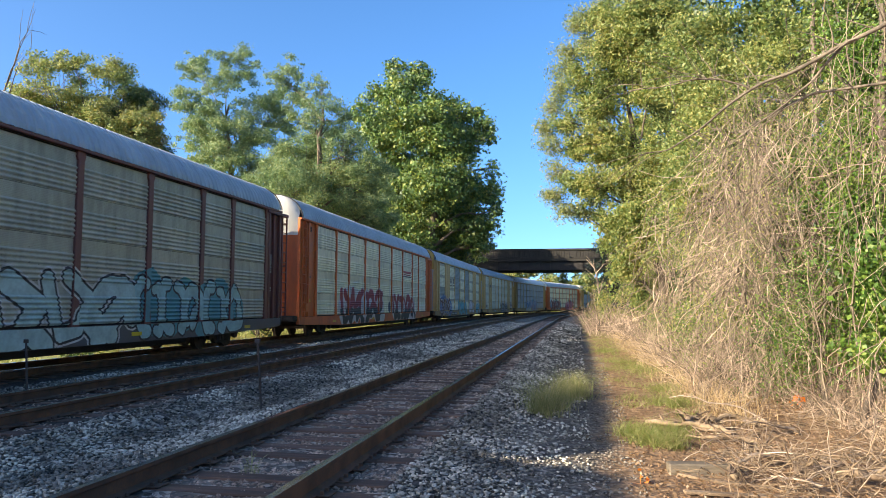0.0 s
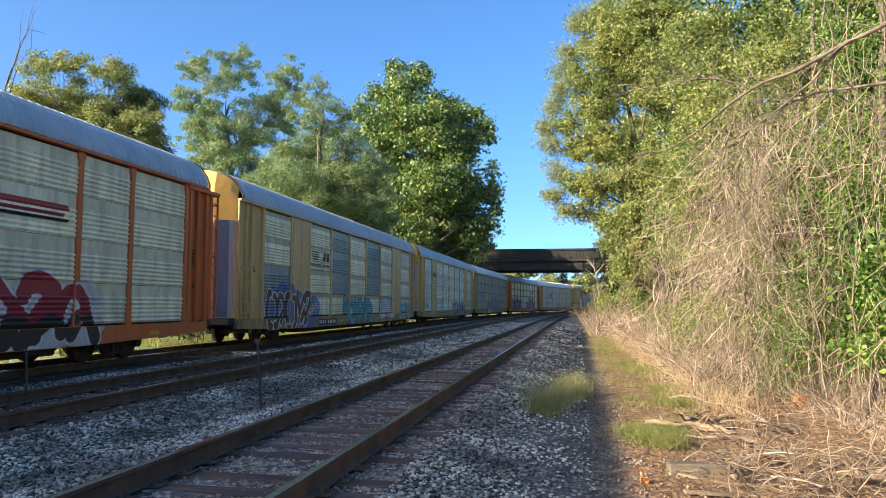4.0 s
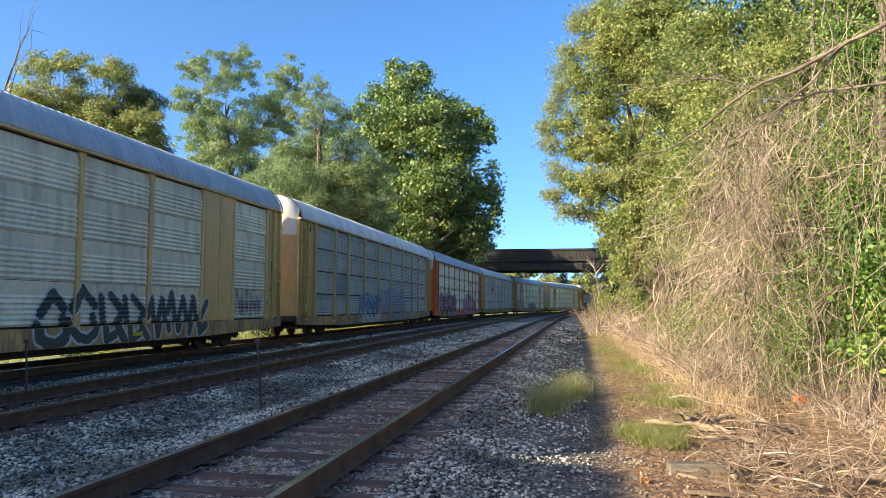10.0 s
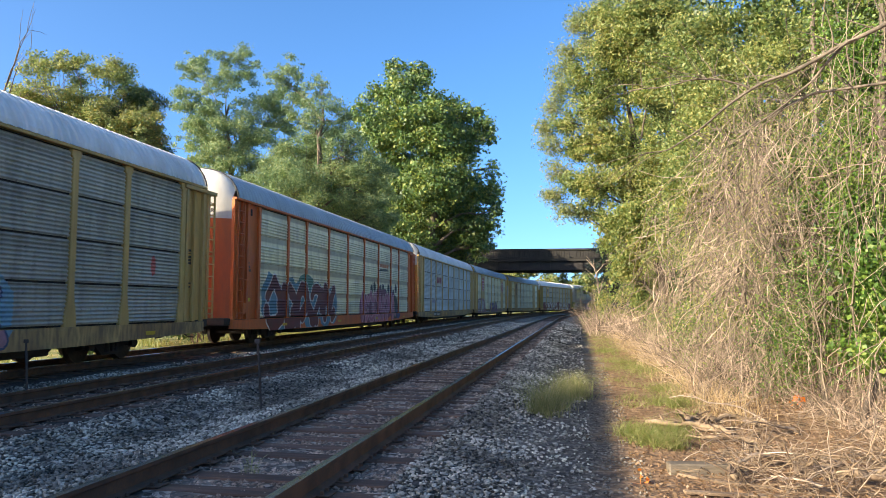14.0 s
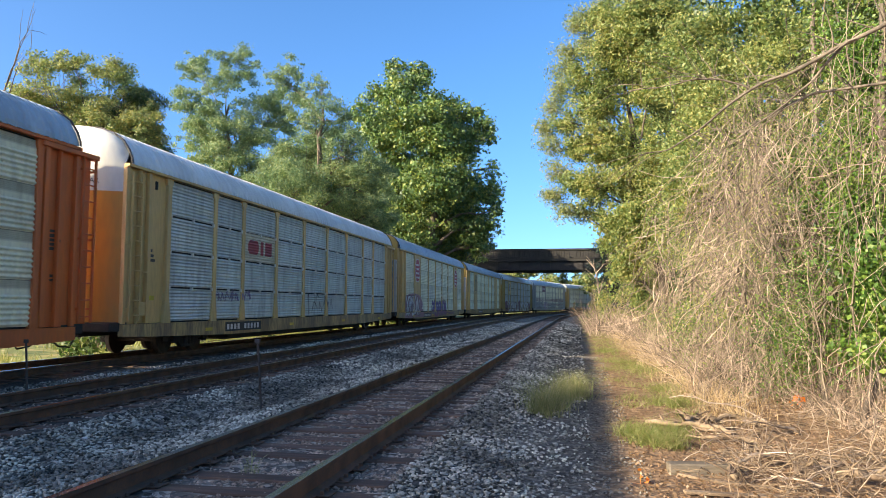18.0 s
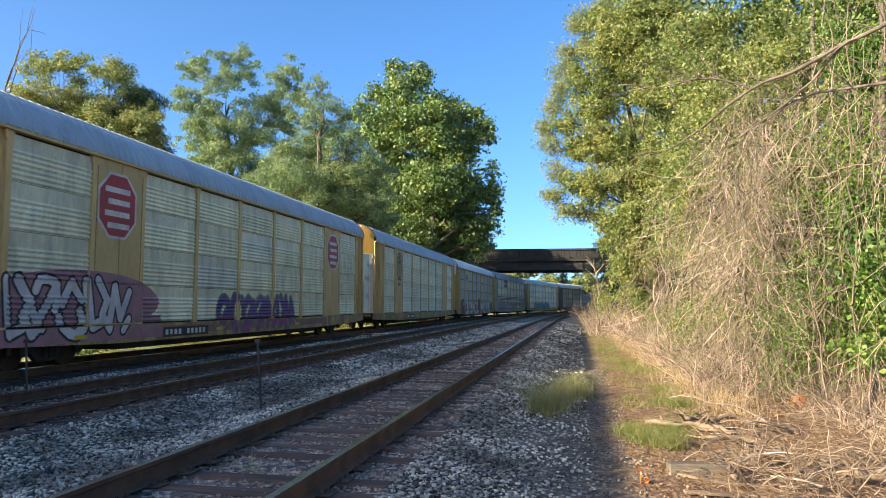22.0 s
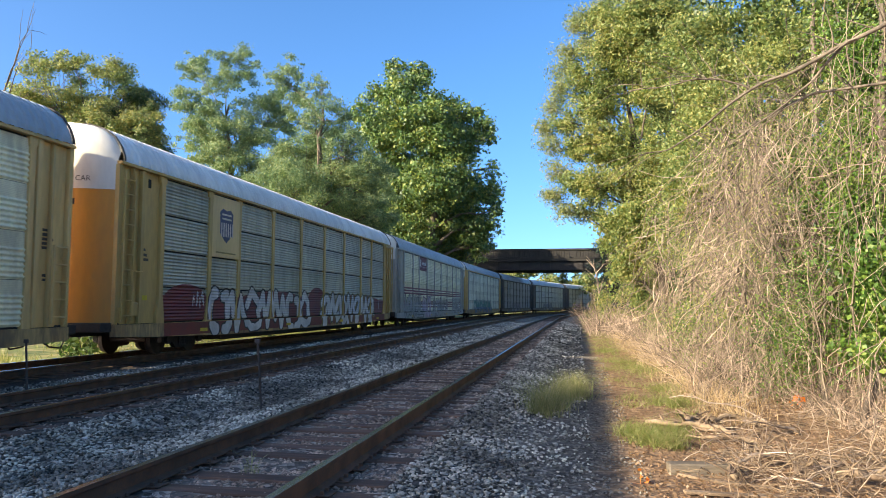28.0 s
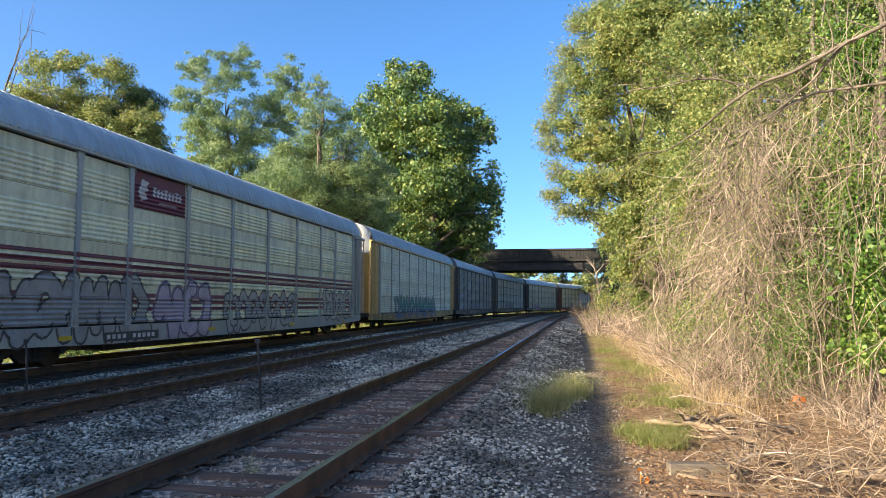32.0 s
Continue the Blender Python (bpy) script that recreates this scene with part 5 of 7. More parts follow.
def ladder_mesh(material, z0, z1):
    def make():
        bm = bmesh.new()
        for y in (-0.22, 0.22):
            add_box(bm, 1.535, 1.585, y - 0.025, y + 0.025, z0, z1)
            for z in (z0 + 0.3, (z0 + z1) / 2, z1 - 0.3):
                add_box(bm, 1.40, 1.537, y - 0.02, y + 0.02, z, z + 0.05)
        z = z0 + 0.15
        while z < z1:
            add_rod(bm, (1.56, -0.22, z), (1.56, 0.22, z), 0.019, 6)
            z += 0.39
        return bm_mesh("ladder", bm, material)
    return shared(("ladder", material.name, z0, z1), make)


def wheelset_mesh():
    def make():
        bm = bmesh.new()
        add_rod(bm, (-1.05, 0, 0), (1.05, 0, 0), 0.085, 10)
        for s in (-1, 1):
            add_rod(bm, (s * 0.70, 0, 0), (s * 0.83, 0, 0), 0.42, 28)
            add_rod(bm, (s * 0.685, 0, 0), (s * 0.70, 0, 0), 0.45, 28)
            add_rod(bm, (s * 0.83, 0, 0), (s * 0.86, 0, 0), 0.16, 12)
            for k in range(5):
                a = k * 2 * math.pi / 5
                add_box(bm, min(s * 0.832, s * 0.842), max(s * 0.832, s * 0.842), math.cos(a) * 0.27 - 0.035, math.cos(a) * 0.27 + 0.035, math.sin(a) * 0.27 - 0.035, math.sin(a) * 0.27 + 0.035)
        return bm_mesh("wheelset", bm, WHEEL)
    return shared("wheelset", make)


def side_frame_mesh():
    def make():
        bm = bmesh.new()
        pts = [(-1.15, 0.34), (-1.15, 0.62), (-0.70, 0.66), (-0.38, 0.86), (0.38, 0.86), (0.70, 0.66), (1.15, 0.62), (1.15, 0.34), (0.62, 0.38), (0.36, 0.16), (-0.36, 0.16), (-0.62, 0.38)]
        f = bm.faces.new([bm.verts.new((0.96, y, z)) for y, z in pts])
        r = bmesh.ops.extrude_face_region(bm, geom=[f])
        bmesh.ops.translate(bm, verts=[v for v in r["geom"] if isinstance(v, bmesh.types.BMVert)], vec=(0.14, 0, 0))
        for y in (-0.89, 0.89):
            add_rod(bm, (1.09, y, 0.42), (1.20, y, 0.42), 0.13, 12)
        for y in (-0.18, 0.0, 0.18):
            add_rod(bm, (1.12, y, 0.24), (1.12, y, 0.56), 0.07, 8)
        bmesh.ops.recalc_face_normals(bm, faces=bm.faces)
        return bm_mesh("side_frame", bm, DARK_STEEL)
    return shared("side_frame", make)


def far_wall_mesh(material):
    def make():
        bm = add_box(bmesh.new(), -1.50, -1.40, -12.3, 12.3, Z0, Z1)
        for p in POSTS:
            add_box(bm, -1.53, -1.498, p - 0.1, p + 0.1, Z0, Z1)
        return bm_mesh("far_side_wall", bm, material)
    return shared(("far", material.name), make)


# ---- paint on the sides: shapes laid over ribs, posts and sill ----


def spans(polys, z):
    out = []
    for poly in polys:
        c, n = [], len(poly)
        for i in range(n):
            (y0, a), (y1, b) = poly[i], poly[(i + 1) % n]
            if (a <= z < b) or (b <= z < a):
                c.append(y0 + (z - a) / (b - a) * (y1 - y0))
        c.sort()
        out += [[c[i], c[i + 1]] for i in range(0, len(c) - 1, 2)]
    out.sort()
    merged = []
    for s in out:
        if merged and s[0] <= merged[-1][1] + 1e-4:
            merged[-1][1] = max(merged[-1][1], s[1])
        else:
            merged.append(s)
    return merged


def laid(polys, lift, post_w, fine_ribs, plain_bays=()):
    """Verts and faces of shapes in the plane of the side, following its relief."""
    lv = []
    for r in range(ROWS):
        z = Z0 + r * ROW_H + (FOOT if r == 0 else 0.0)
        lv += [(z + a, VALLEY + (RIDGE - VALLEY) * d * (0.7 if fine_ribs else 1.0)) for a, d in rib_levels(0, ROW_H - 0.012, fine_ribs)]
    zmin, zmax = min(p[1] for q in polys for p in q), max(p[1] for q in polys for p in q)
    strips = []
    if zmin < Z0 - 0.01:
        k = max(1, int((min(zmax, Z0 - 0.02) - zmin) / 0.05))
        e = np.linspace(max(zmin, 0.475), min(zmax, Z0 - 0.02), k + 1)
        strips += [(e[i], e[i + 1], SILL_X, SILL_X, True) for i in range(k)]
    for (za, xa), (zb, xb) in zip(lv[:-1], lv[1:]):
        if zb > zmin and za < zmax and zb - za > 1e-4:
            strips.append((max(za, zmin), min(zb, zmax), xa, xb, False))
    cut = []
    for za, zb, xa, xb, sill in strips:
        k = max(1, math.ceil((zb - za) / 0.032))
        cut += [(za + (zb - za) * i / k, za + (zb - za) * (i + 1) / k, xa + (xb - xa) * i / k, xa + (xb - xa) * (i + 1) / k, sill) for i in range(k)]
    strips = cut
    edges = sorted([p + s * post_w / 2 for p in POSTS for s in (-1, 1)])
    V, F = [], []
    for za, zb, xa, xb, sill in strips:
        if zb - za < 1e-4:
            continue
        sa, sb = spans(polys, za + 1e-5), spans(polys, zb - 1e-5)
        if len(sa) != len(sb):
            sa = sb = spans(polys, (za + zb) / 2)
        for (a0, a1), (b0, b1) in zip(sa, sb):
            cuts = [-99] + ([] if sill else [e for e in edges if min(a0, b0) < e < max(a1, b1)]) + [99]
            for c0, c1 in zip(cuts[:-1], cuts[1:]):
                q = [min(max(v, c0), c1) for v in (a0, a1, b1, b0)]
                if q[1] - q[0] < 1e-4 and q[2] - q[3] < 1e-4:
                    continue
                m = sum(q) / 4
                flat = any(abs(m - p) < post_w / 2 for p in POSTS) or abs(m) > 12.05 or any(lo < m < hi for lo, hi in plain_bays)
                x0, x1 = (SILL_X, SILL_X) if sill else (((1.4, 1.4) if abs(m) > 12.15 else (POST_X, POST_X)) if flat else (xa, xb))
                b = len(V)
                V += [(x0 + lift, q[0], za), (x0 + lift, q[1], za), (x1 + lift, q[2], zb), (x1 + lift, q[3], zb)]
                F.append((b, b + 1, b + 2, b + 3))
    return V, F


def stroke(a, b, w, wb=None):
    a, b = Vector(a), Vector(b)
    d = (b - a).normalized()
    n = Vector((-d.y, d.x))
    wb = wb or w
    return [tuple(a - n * w / 2 - d * w * 0.1), tuple(b - n * wb / 2 + d * w * 0.1), tuple(b + n * wb / 2 + d * w * 0.1), tuple(a + n * w / 2 - d * w * 0.1)]


def capsule(a, b, w):
    """A stroke with round ends."""
    a, b = Vector(a), Vector(b)
    t = math.atan2(b.y - a.y, b.x - a.x)
    return [(c.x + math.cos(t + q) * w / 2, c.y + math.sin(t + q) * w / 2) for c, h in ((b, -0.5), (a, 0.5)) for q in (math.pi * (h + k / 6) for k in range(7))]


def glyph(r, y0, y1, z0, z1, w):
    """Bent fat strokes in the manner of sprayed lettering; no character of any alphabet. A list of (a, b, width)."""
    s = r.uniform(-0.08, 0.10) * (y1 - y0)
    bow = lambda cx, cz, rx, rz, a0, a1, k: [(cx + rx * math.cos(math.radians(a0 + (a1 - a0) * i / k)), cz + rz * math.sin(math.radians(a0 + (a1 - a0) * i / k))) for i in range(k + 1)]
    kinds = [[[(0.05, 0.15), (0.28, 0.92), (0.52, 0.30), (0.95, 0.82)], [(0.60, 0.10), (0.92, 0.30)]],
             [bow(0.42, 0.42, 0.38, 0.48, 200, 10, 6) + [(0.95, 0.12)], [(0.30, 0.20), (0.55, 0.48)]],
             [bow(0.26, 0.5, 0.22, 0.46, 70, 290, 6), bow(0.76, 0.46, 0.22, 0.42, -110, 110, 6)],
             [[(0.04, 0.55), (0.22, 0.94), (0.46, 0.10), (0.72, 0.88), (0.96, 0.25)]],
             [[(0.10, 0.06), (0.88, 0.84)], bow(0.52, 0.62, 0.38, 0.32, 160, -40, 6), [(0.06, 0.42), (0.34, 0.10)]],
             [bow(0.5, 0.30, 0.42, 0.26, 170, 400, 6), [(0.2, 0.62), (0.5, 0.95), (0.86, 0.66)]],
             [[(0.12, 0.92), (0.30, 0.08), (0.62, 0.16)], [(0.46, 0.94), (0.90, 0.60), (0.70, 0.34), (0.96, 0.05)]]]
    out = []
    for line in r.choice(kinds):
        p = [(y0 + (a + r.uniform(-0.035, 0.035)) * (y1 - y0) + s * b, z0 + (b + r.uniform(-0.03, 0.03)) * (z1 - z0)) for a, b in line]
        ww = w * r.uniform(0.85, 1.2)
        out += [(a, b, ww * r.uniform(0.9, 1.1)) for a, b in zip(p[:-1], p[1:])]
    return out


def grow(strokes, d):
    return [capsule(a, b, w + 2 * d) for a, b, w in strokes]


def round_poly(cy, cz, ry, rz, k=20, r=None, rough=0.0):
    return [(cy + math.cos(a) * ry * (1 + (r.uniform(-rough, rough) if r else 0)), cz + math.sin(a) * rz * (1 + (r.uniform(-rough, rough) if r else 0)))
            for a in (2 * math.pi * i / k for i in range(k))]


def rect(y0, y1, z0, z1):
    return [(y0, z0), (y1, z0), (y1, z1), (y0, z1)]


SPRAY = {}


def spray(c):
    key = tuple(round(v, 3) for v in c)
    if key not in SPRAY:
        SPRAY[key] = mat("spray_paint", c, tuple(v * 0.72 + 0.01 for v in c), rough=0.5, scale=2.0, fine=12, grime=0.15, bump=0.02)
        MATS.pop("spray_paint")
    return SPRAY[key]


def flashing_mesh():
    """Dark joint between the roof and the end cap."""
    def make():
        prof = ROOF_LINE + [(-x, z) for x, z in ROOF_LINE[-2::-1]]
        V = []
        for y, g in ((-HALF + 0.10, 1.012), (-HALF + 0.10, 1.045), (-HALF + 0.17, 1.045), (-HALF + 0.17, 1.012)):
            V += [(x * (1 + (g - 1) * 0.5), y, 5.1 + (z - 5.1) * g + 0.004) for x, z in prof]
        n = len(prof)
        F = [(a * n + j, a * n + j + 1, b * n + j + 1, b * n + j) for a, b in ((0, 1), (1, 2), (2, 3)) for j in range(n - 1)]
        return mesh_of("roof_flashing", V, F, DARK_STEEL)
    return shared("flashing", make)


def words_mesh(text, height, width, flat=False):
    """Stencilled words bent onto the bowed end of a car."""
    def make():
        cu = bpy.data.curves.new("words", "FONT")
        cu.body, cu.size, cu.align_x, cu.resolution_u = text, height, "CENTER", 2
        ob = bpy.data.objects.new("words", cu)
        scene.collection.objects.link(ob)
        me = bpy.data.meshes.new_from_object(ob)
        bpy.data.objects.remove(ob)
        w = max(v.co.x for v in me.vertices) - min(v.co.x for v in me.vertices)
        for v in me.vertices:
            x, z = v.co.x * width / w, v.co.y
            v.co = (x, (end_flat(0) if flat else end_y(x)) - 0.008, z)
        me.materials.clear()
        me.materials.append(BACKING)
        return me
    return shared(("words", text, height, flat), make)


SINGLE = {"number_bar", "lettering_bar", "lettering_block", "emblem_block", "emblem_dot", "emblem_stripe", "emblem_bar", "emblem", "reflector_sticker"}


class Side:
    """The near side of one car, to lay paint on."""

    def __init__(self, car, post_w, fine_ribs, plain_bays):
        self.car, self.args = car, (post_w, fine_ribs, plain_bays)

    def lay(self, name, polys, colour, lift, label=""):
        for group in ([[p] for p in polys] if name in SINGLE else [polys]):
            V, F = laid(group, lift, *self.args)
            if F:
                piece(name, mesh_of(name, V, F, spray(colour)), self.car, pose(0, DY, 0), label)

    def graffiti(self, seed, y0, y1, z0, z1, count, fill, edge, cloud=None, fill2=None, thick=0.30, halo=None, label="sprayed graffiti"):
        r = random.Random(seed)
        if cloud:
            k = max(3, int((y1 - y0) / 0.9))
            cl = []
            for i in range(k):
                cy = y0 + (i + 0.5) * (y1 - y0) / k
                cl.append(round_poly(cy, z0 + (z1 - z0) * r.uniform(0.35, 0.65), (y1 - y0) / k * 0.85, (z1 - z0) * r.uniform(0.45, 0.62), 14, r, 0.12))
            self.lay("graffiti_cloud", cl, cloud, 0.003)
        gw = (y1 - y0) / count
        for i in range(count):
            a = y0 + i * gw - 0.03 * gw
            dz = r.uniform(-0.06, 0.06) * (z1 - z0)
            g = glyph(r, a - 0.02 * gw, a + gw * 1.05, z0 + dz, z1 + dz, 0.74 * thick * min(gw, 1.5))
            step = 0.0012 * (i % 2)
            if halo:
                self.lay("graffiti_outline", grow(g, 0.11), halo, 0.0045 + step)
            self.lay("graffiti_outline", grow(g, 0.06), edge, 0.0075 + step)
            self.lay("graffiti_letter", grow(g, 0.0), fill, 0.0105 + step, label)
            if fill2:
                zc = z0 + (z1 - z0) * 0.46
                low = [[(y, min(z, zc + 0.05 * math.sin(9 * y))) for y, z in p] for p in grow(g, 0.0)]
                self.lay("graffiti_shade", [p for p in low if max(q[1] for q in p) - min(q[1] for q in p) > 0.05], fill2, 0.0135 + step)

    def scrawl(self, seed, y0, y1, z0, z1, colour, n=9, w=0.035):
        r = random.Random(seed)
        lines = []
        for i in range(n):
            a = (y0 + (i + r.uniform(0, 0.7)) * (y1 - y0) / n, r.uniform(z0, z0 + 0.45 * (z1 - z0)))
            b = (a[0] + r.uniform(-0.2, 0.45) * (y1 - y0) / n * 1.6, r.uniform(z0 + 0.5 * (z1 - z0), z1))
            c = (b[0] + r.uniform(0.1, 0.9) * (y1 - y0) / n, b[1] - r.uniform(0.1, 0.7) * (z1 - z0))
            lines += [stroke(a, b, w), stroke(b, c, w)]
        self.lay("scrawl", lines, colour, 0.0155)

    def plate(self, y0, y1, z0=0.53, z1=0.80, back=(0.012, 0.012, 0.013), front=(0.72, 0.72, 0.70)):
        self.lay("number_panel", [rect(y0, y1, z0, z1)], back, 0.0165)
        bars, k = [], 10
        for i in range(k):
            if i != 4:
                a = y0 + 0.12 + (y1 - y0 - 0.24) * i / k
                bars.append(rect(a, a + (y1 - y0) / k * 0.55, z0 + 0.06, z1 - 0.06))
        self.lay("number_bar", bars, front, 0.0185)

    def small_print(self, y0, y1, z0, z1, n, colour=(0.03, 0.03, 0.03)):
        bars = [rect(y0, y0 + (y1 - y0) * (0.6 + 0.4 * ((i * 7) % 5) / 4), z1 - (i + 0.55) * (z1 - z0) / n, z1 - i * (z1 - z0) / n) for i in range(n)]
        self.lay("stencil_bar", bars, colour, 0.0165)


def build_car(spec, i):
    frame_m, roof_m, style = spec["frame"], spec["roof"], spec.get("style", "tri")
    fine_ribs = style == "bi"
    post_w = {"bi": 0.20, "tri": 0.17}[style] if "post_w" not in spec else spec["post_w"]
    plain = spec.get("plain", ())
    car = tagged(new("autorack_car"), spec["label"], "train car", "cars of the train")
    piece("roof", roof_mesh(roof_m), car)
    box_part("underframe", DARK_STEEL, car, -1.25, 1.25, -HALF + 0.3, HALF - 0.3, 0.72, 0.93)
    box_part("centre_sill", DARK_STEEL, car, -0.35, 0.35, -HALF - 0.1, HALF + 0.1, 0.60, 0.718)
    box_part("belly_sill", DARK_STEEL, car, -1.2, 1.2, -7.4, 7.4, 0.27, 0.597, bevel=0.05)
    # black sheet added behind the panels so their gaps read as dark
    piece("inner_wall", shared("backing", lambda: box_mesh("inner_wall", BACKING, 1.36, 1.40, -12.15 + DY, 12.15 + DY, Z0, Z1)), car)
    piece("far_side_wall", far_wall_mesh(frame_m), car)
    sill_m = spec.get("sill", SILL_DIRT if frame_m in (YELLOW, PALE) else frame_m)

    def sill_make():
        bm = bmesh.new()
        pts = [(-HALF + 0.02, 0.62), (-HALF + 1.2, 0.57), (-7.8, 0.46), (7.8, 0.46), (HALF - 1.2, 0.57), (HALF - 0.02, 0.62), (HALF - 0.02, Z0 - 0.012), (-HALF + 0.02, Z0 - 0.012)]
        f = bm.faces.new([bm.verts.new((1.38, y, z)) for y, z in pts])
        r = bmesh.ops.extrude_face_region(bm, geom=[f])
        bmesh.ops.translate(bm, verts=[v for v in r["geom"] if isinstance(v, bmesh.types.BMVert)], vec=(SILL_X - 1.38, 0, 0))
        bmesh.ops.recalc_face_normals(bm, faces=bm.faces)
        return bm_mesh("side_sill", bm, sill_m)
    piece("side_sill", shared(("sill", sill_m.name), sill_make), car)
    piece("side_sill", shared(("sill", sill_m.name), sill_make), car, pose(0, 0, 0, 0, 0, 180))
    for side in (1, -1):
        a, b = sorted((side * 1.40, side * 1.555))
        piece("top_rail", shared(("rail", frame_m.name, side), lambda: box_mesh("top_rail", frame_m, a, b, -HALF + 0.03, HALF - 0.03, Z1 + 0.004, 5.10, 0.01)), car)
    # posts and side sheets
    pm = post_mesh(post_w, 0.10 if style == "bi" else 0.04, spec.get("posts", frame_m))
    for p in POSTS:
        piece("post", pm, car, pose(0, p + DY, 0))
    gap = 0.05 if style == "bi" else 0.012
    r = random.Random(100 + i)
    for k in range(9):
        y0, y1 = POSTS[k] + DY + post_w / 2 - 0.01, POSTS[k + 1] + DY - post_w / 2 + 0.01
        if k in (1, 7) and plain:
            piece("plain_plate", shared(("plain", frame_m.name, post_w), lambda: box_mesh("plain_plate", frame_m, VALLEY - 0.02, POST_X - 0.004, 0, y1 - y0, Z0, Z1 - 0.003, 0.004)), car, pose(0, y0, 0))
            ym = (y0 + y1) / 2
            for yy in (y0 + 0.012, ym, y1 - 0.012):
                piece("seam", shared("seam", lambda: box_mesh("seam", BACKING, POST_X - 0.01, POST_X - 0.002, -0.009, 0.009, Z0 + 0.1, Z1 - 0.05)), car, pose(0, yy, 0))
            continue
        for row in range(ROWS):
            pmx = spec["panels"][(k, row)] if (k, row) in spec["panels"] else spec["panels"].get((k, -1), spec["panels"][0])
            foot = FOOT if row == 0 else 0.0
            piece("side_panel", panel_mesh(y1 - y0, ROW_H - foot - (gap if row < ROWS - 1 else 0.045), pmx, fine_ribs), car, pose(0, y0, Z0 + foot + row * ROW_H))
        if style == "bi" and i in (5,):
            for row in range(1, ROWS):
                for yy in (y0 + 0.03, (y0 + y1) / 2, y1 - 0.03):
                    piece("clip", shared("clip", lambda: box_mesh("clip", WHITEP, VALLEY, POST_X - 0.01, -0.03, 0.03, -0.07, 0.04)), car, pose(0, yy, Z0 + row * ROW_H - 0.02))
    # end columns, ladders, end doors
    for e in (-1, 1):
        m = Matrix.Identity(4) if e < 0 else pose(0, 0, 0, 0, 0, 180)

        for side in (1, -1):
            for nm, x1, y0, y1 in (("end_plate", 1.405, -13.60, -11.70 if e < 0 else -12.53), ("end_post", 1.515, -12.72, -12.58), ("corner_post", 1.500, -13.73, -13.603), ("corner_post", 1.505, -13.12, -13.06)):
                xa, xb = sorted((side * 1.36, side * x1))
                if nm != "end_plate":
                    xa, xb = sorted((side * (1.408 if nm == "end_post" or y1 > -13.2 else 1.36), side * x1))
                piece(nm, shared((nm, y0, y1, frame_m.name, side), lambda: box_mesh(nm, frame_m, xa, xb, y0, y1, Z0, Z1, 0.008)), car, m)
            if side > 0:
                piece("ladder", ladder_mesh(spec.get("ladder", frame_m), 1.0, 2.75 if plain else 4.9), car, m @ pose(0, -13.34, 0))
                if e > 0 and plain:
                    piece("ladder", ladder_mesh(spec.get("ladder", frame_m), 1.0, 2.75), car, pose(0, 13.34, 0))
                elif e > 0:
                    piece("ladder", ladder_mesh(spec.get("ladder", frame_m), 1.0, 4.9), car, pose(-0.06, HALF + 0.32, 0))
                    piece("ladder_plate", shared(("ladder_plate", frame_m.name), lambda: box_mesh("ladder_plate", frame_m, 1.33, 1.37, HALF + 0.12, HALF + 0.52, 0.98, 4.98, 0.008)), car)
                    piece("end_beam", shared(("end_beam", frame_m.name), lambda: box_mesh("end_beam", frame_m, 1.36, 1.56, HALF - 1.3, HALF + 0.6, 4.90, 5.014, 0.012)), car)
                if not plain and e < 0:
                    # flat plate; the darkness of the hole is its black colour
                    piece("door_slot", shared("slot", lambda: box_mesh("door_slot", BACKING, 1.406, 1.412, -12.30, -12.16, 4.62, 4.86)), car, m)
                piece("brake_box", shared(("brake_box", frame_m.name), lambda: box_mesh("brake_box", frame_m, 1.408, 1.53, -13.04, -12.76, 1.12, 1.5, 0.03)), car, m)
                piece("grab_iron", shared(("grab", frame_m.name), lambda: bm_mesh("grab_iron", add_rod(add_rod(add_rod(bmesh.new(), (1.53, -12.95, 2.3), (1.53, -12.62, 2.3), 0.016, 6), (1.40, -12.95, 2.3), (1.53, -12.95, 2.3), 0.016, 6), (1.40, -12.62, 2.3), (1.53, -12.62, 2.3), 0.016, 6), frame_m)), car, m)
        door, cap = spec["door"], spec["cap"]
        piece("end_door", end_door_mesh(door, 0.98, 4.35, False, cap is GOLD), car, m)
        piece("end_cap", end_door_mesh(cap, 4.353, 6.0, True, cap is GOLD), car, m)
        if spec.get("split_door"):
            piece("door_leaf", shared("dark leaf", lambda: door_leaf(SLATEP, 0.80, 1.20, False)), car, m, "dark slate-blue door leaf")
            piece("door_leaf", shared(("leaf", spec["split_door"].name), lambda: door_leaf(spec["split_door"], 1.22, 1.36, True)), car, m)
            piece("stencil_bar", shared("leaf_notes", lambda: mesh_of("stencil_bar", [(x, end_flat(0) - 0.005, z) for k in range(9) for x, z in ((0.15, 2.3 - 0.07 * k - 0.12 * (k > 4)), (0.42 + 0.04 * (k % 3), 2.3 - 0.07 * k - 0.12 * (k > 4)), (0.42 + 0.04 * (k % 3), 2.33 - 0.07 * k - 0.12 * (k > 4)), (0.15, 2.33 - 0.07 * k - 0.12 * (k > 4)))], [tuple(range(4 * k, 4 * k + 4)) for k in range(9)], BACKING)), car, m)
            piece("reflector_sticker", shared("end_sticker", lambda: mesh_of("reflector_sticker", [(x, end_flat(0) - 0.005, z) for x, z in ((0.05, 1.2), (0.4, 1.2), (0.4, 1.33), (0.05, 1.33))], [(0, 1, 2, 3)], GOLD)), car, m)
        elif spec.get("handle", True):
            hb = add_box(bmesh.new(), -0.45, 0.45, -HALF - 0.42, -HALF - 0.34, 3.05, 3.22, 0.01)
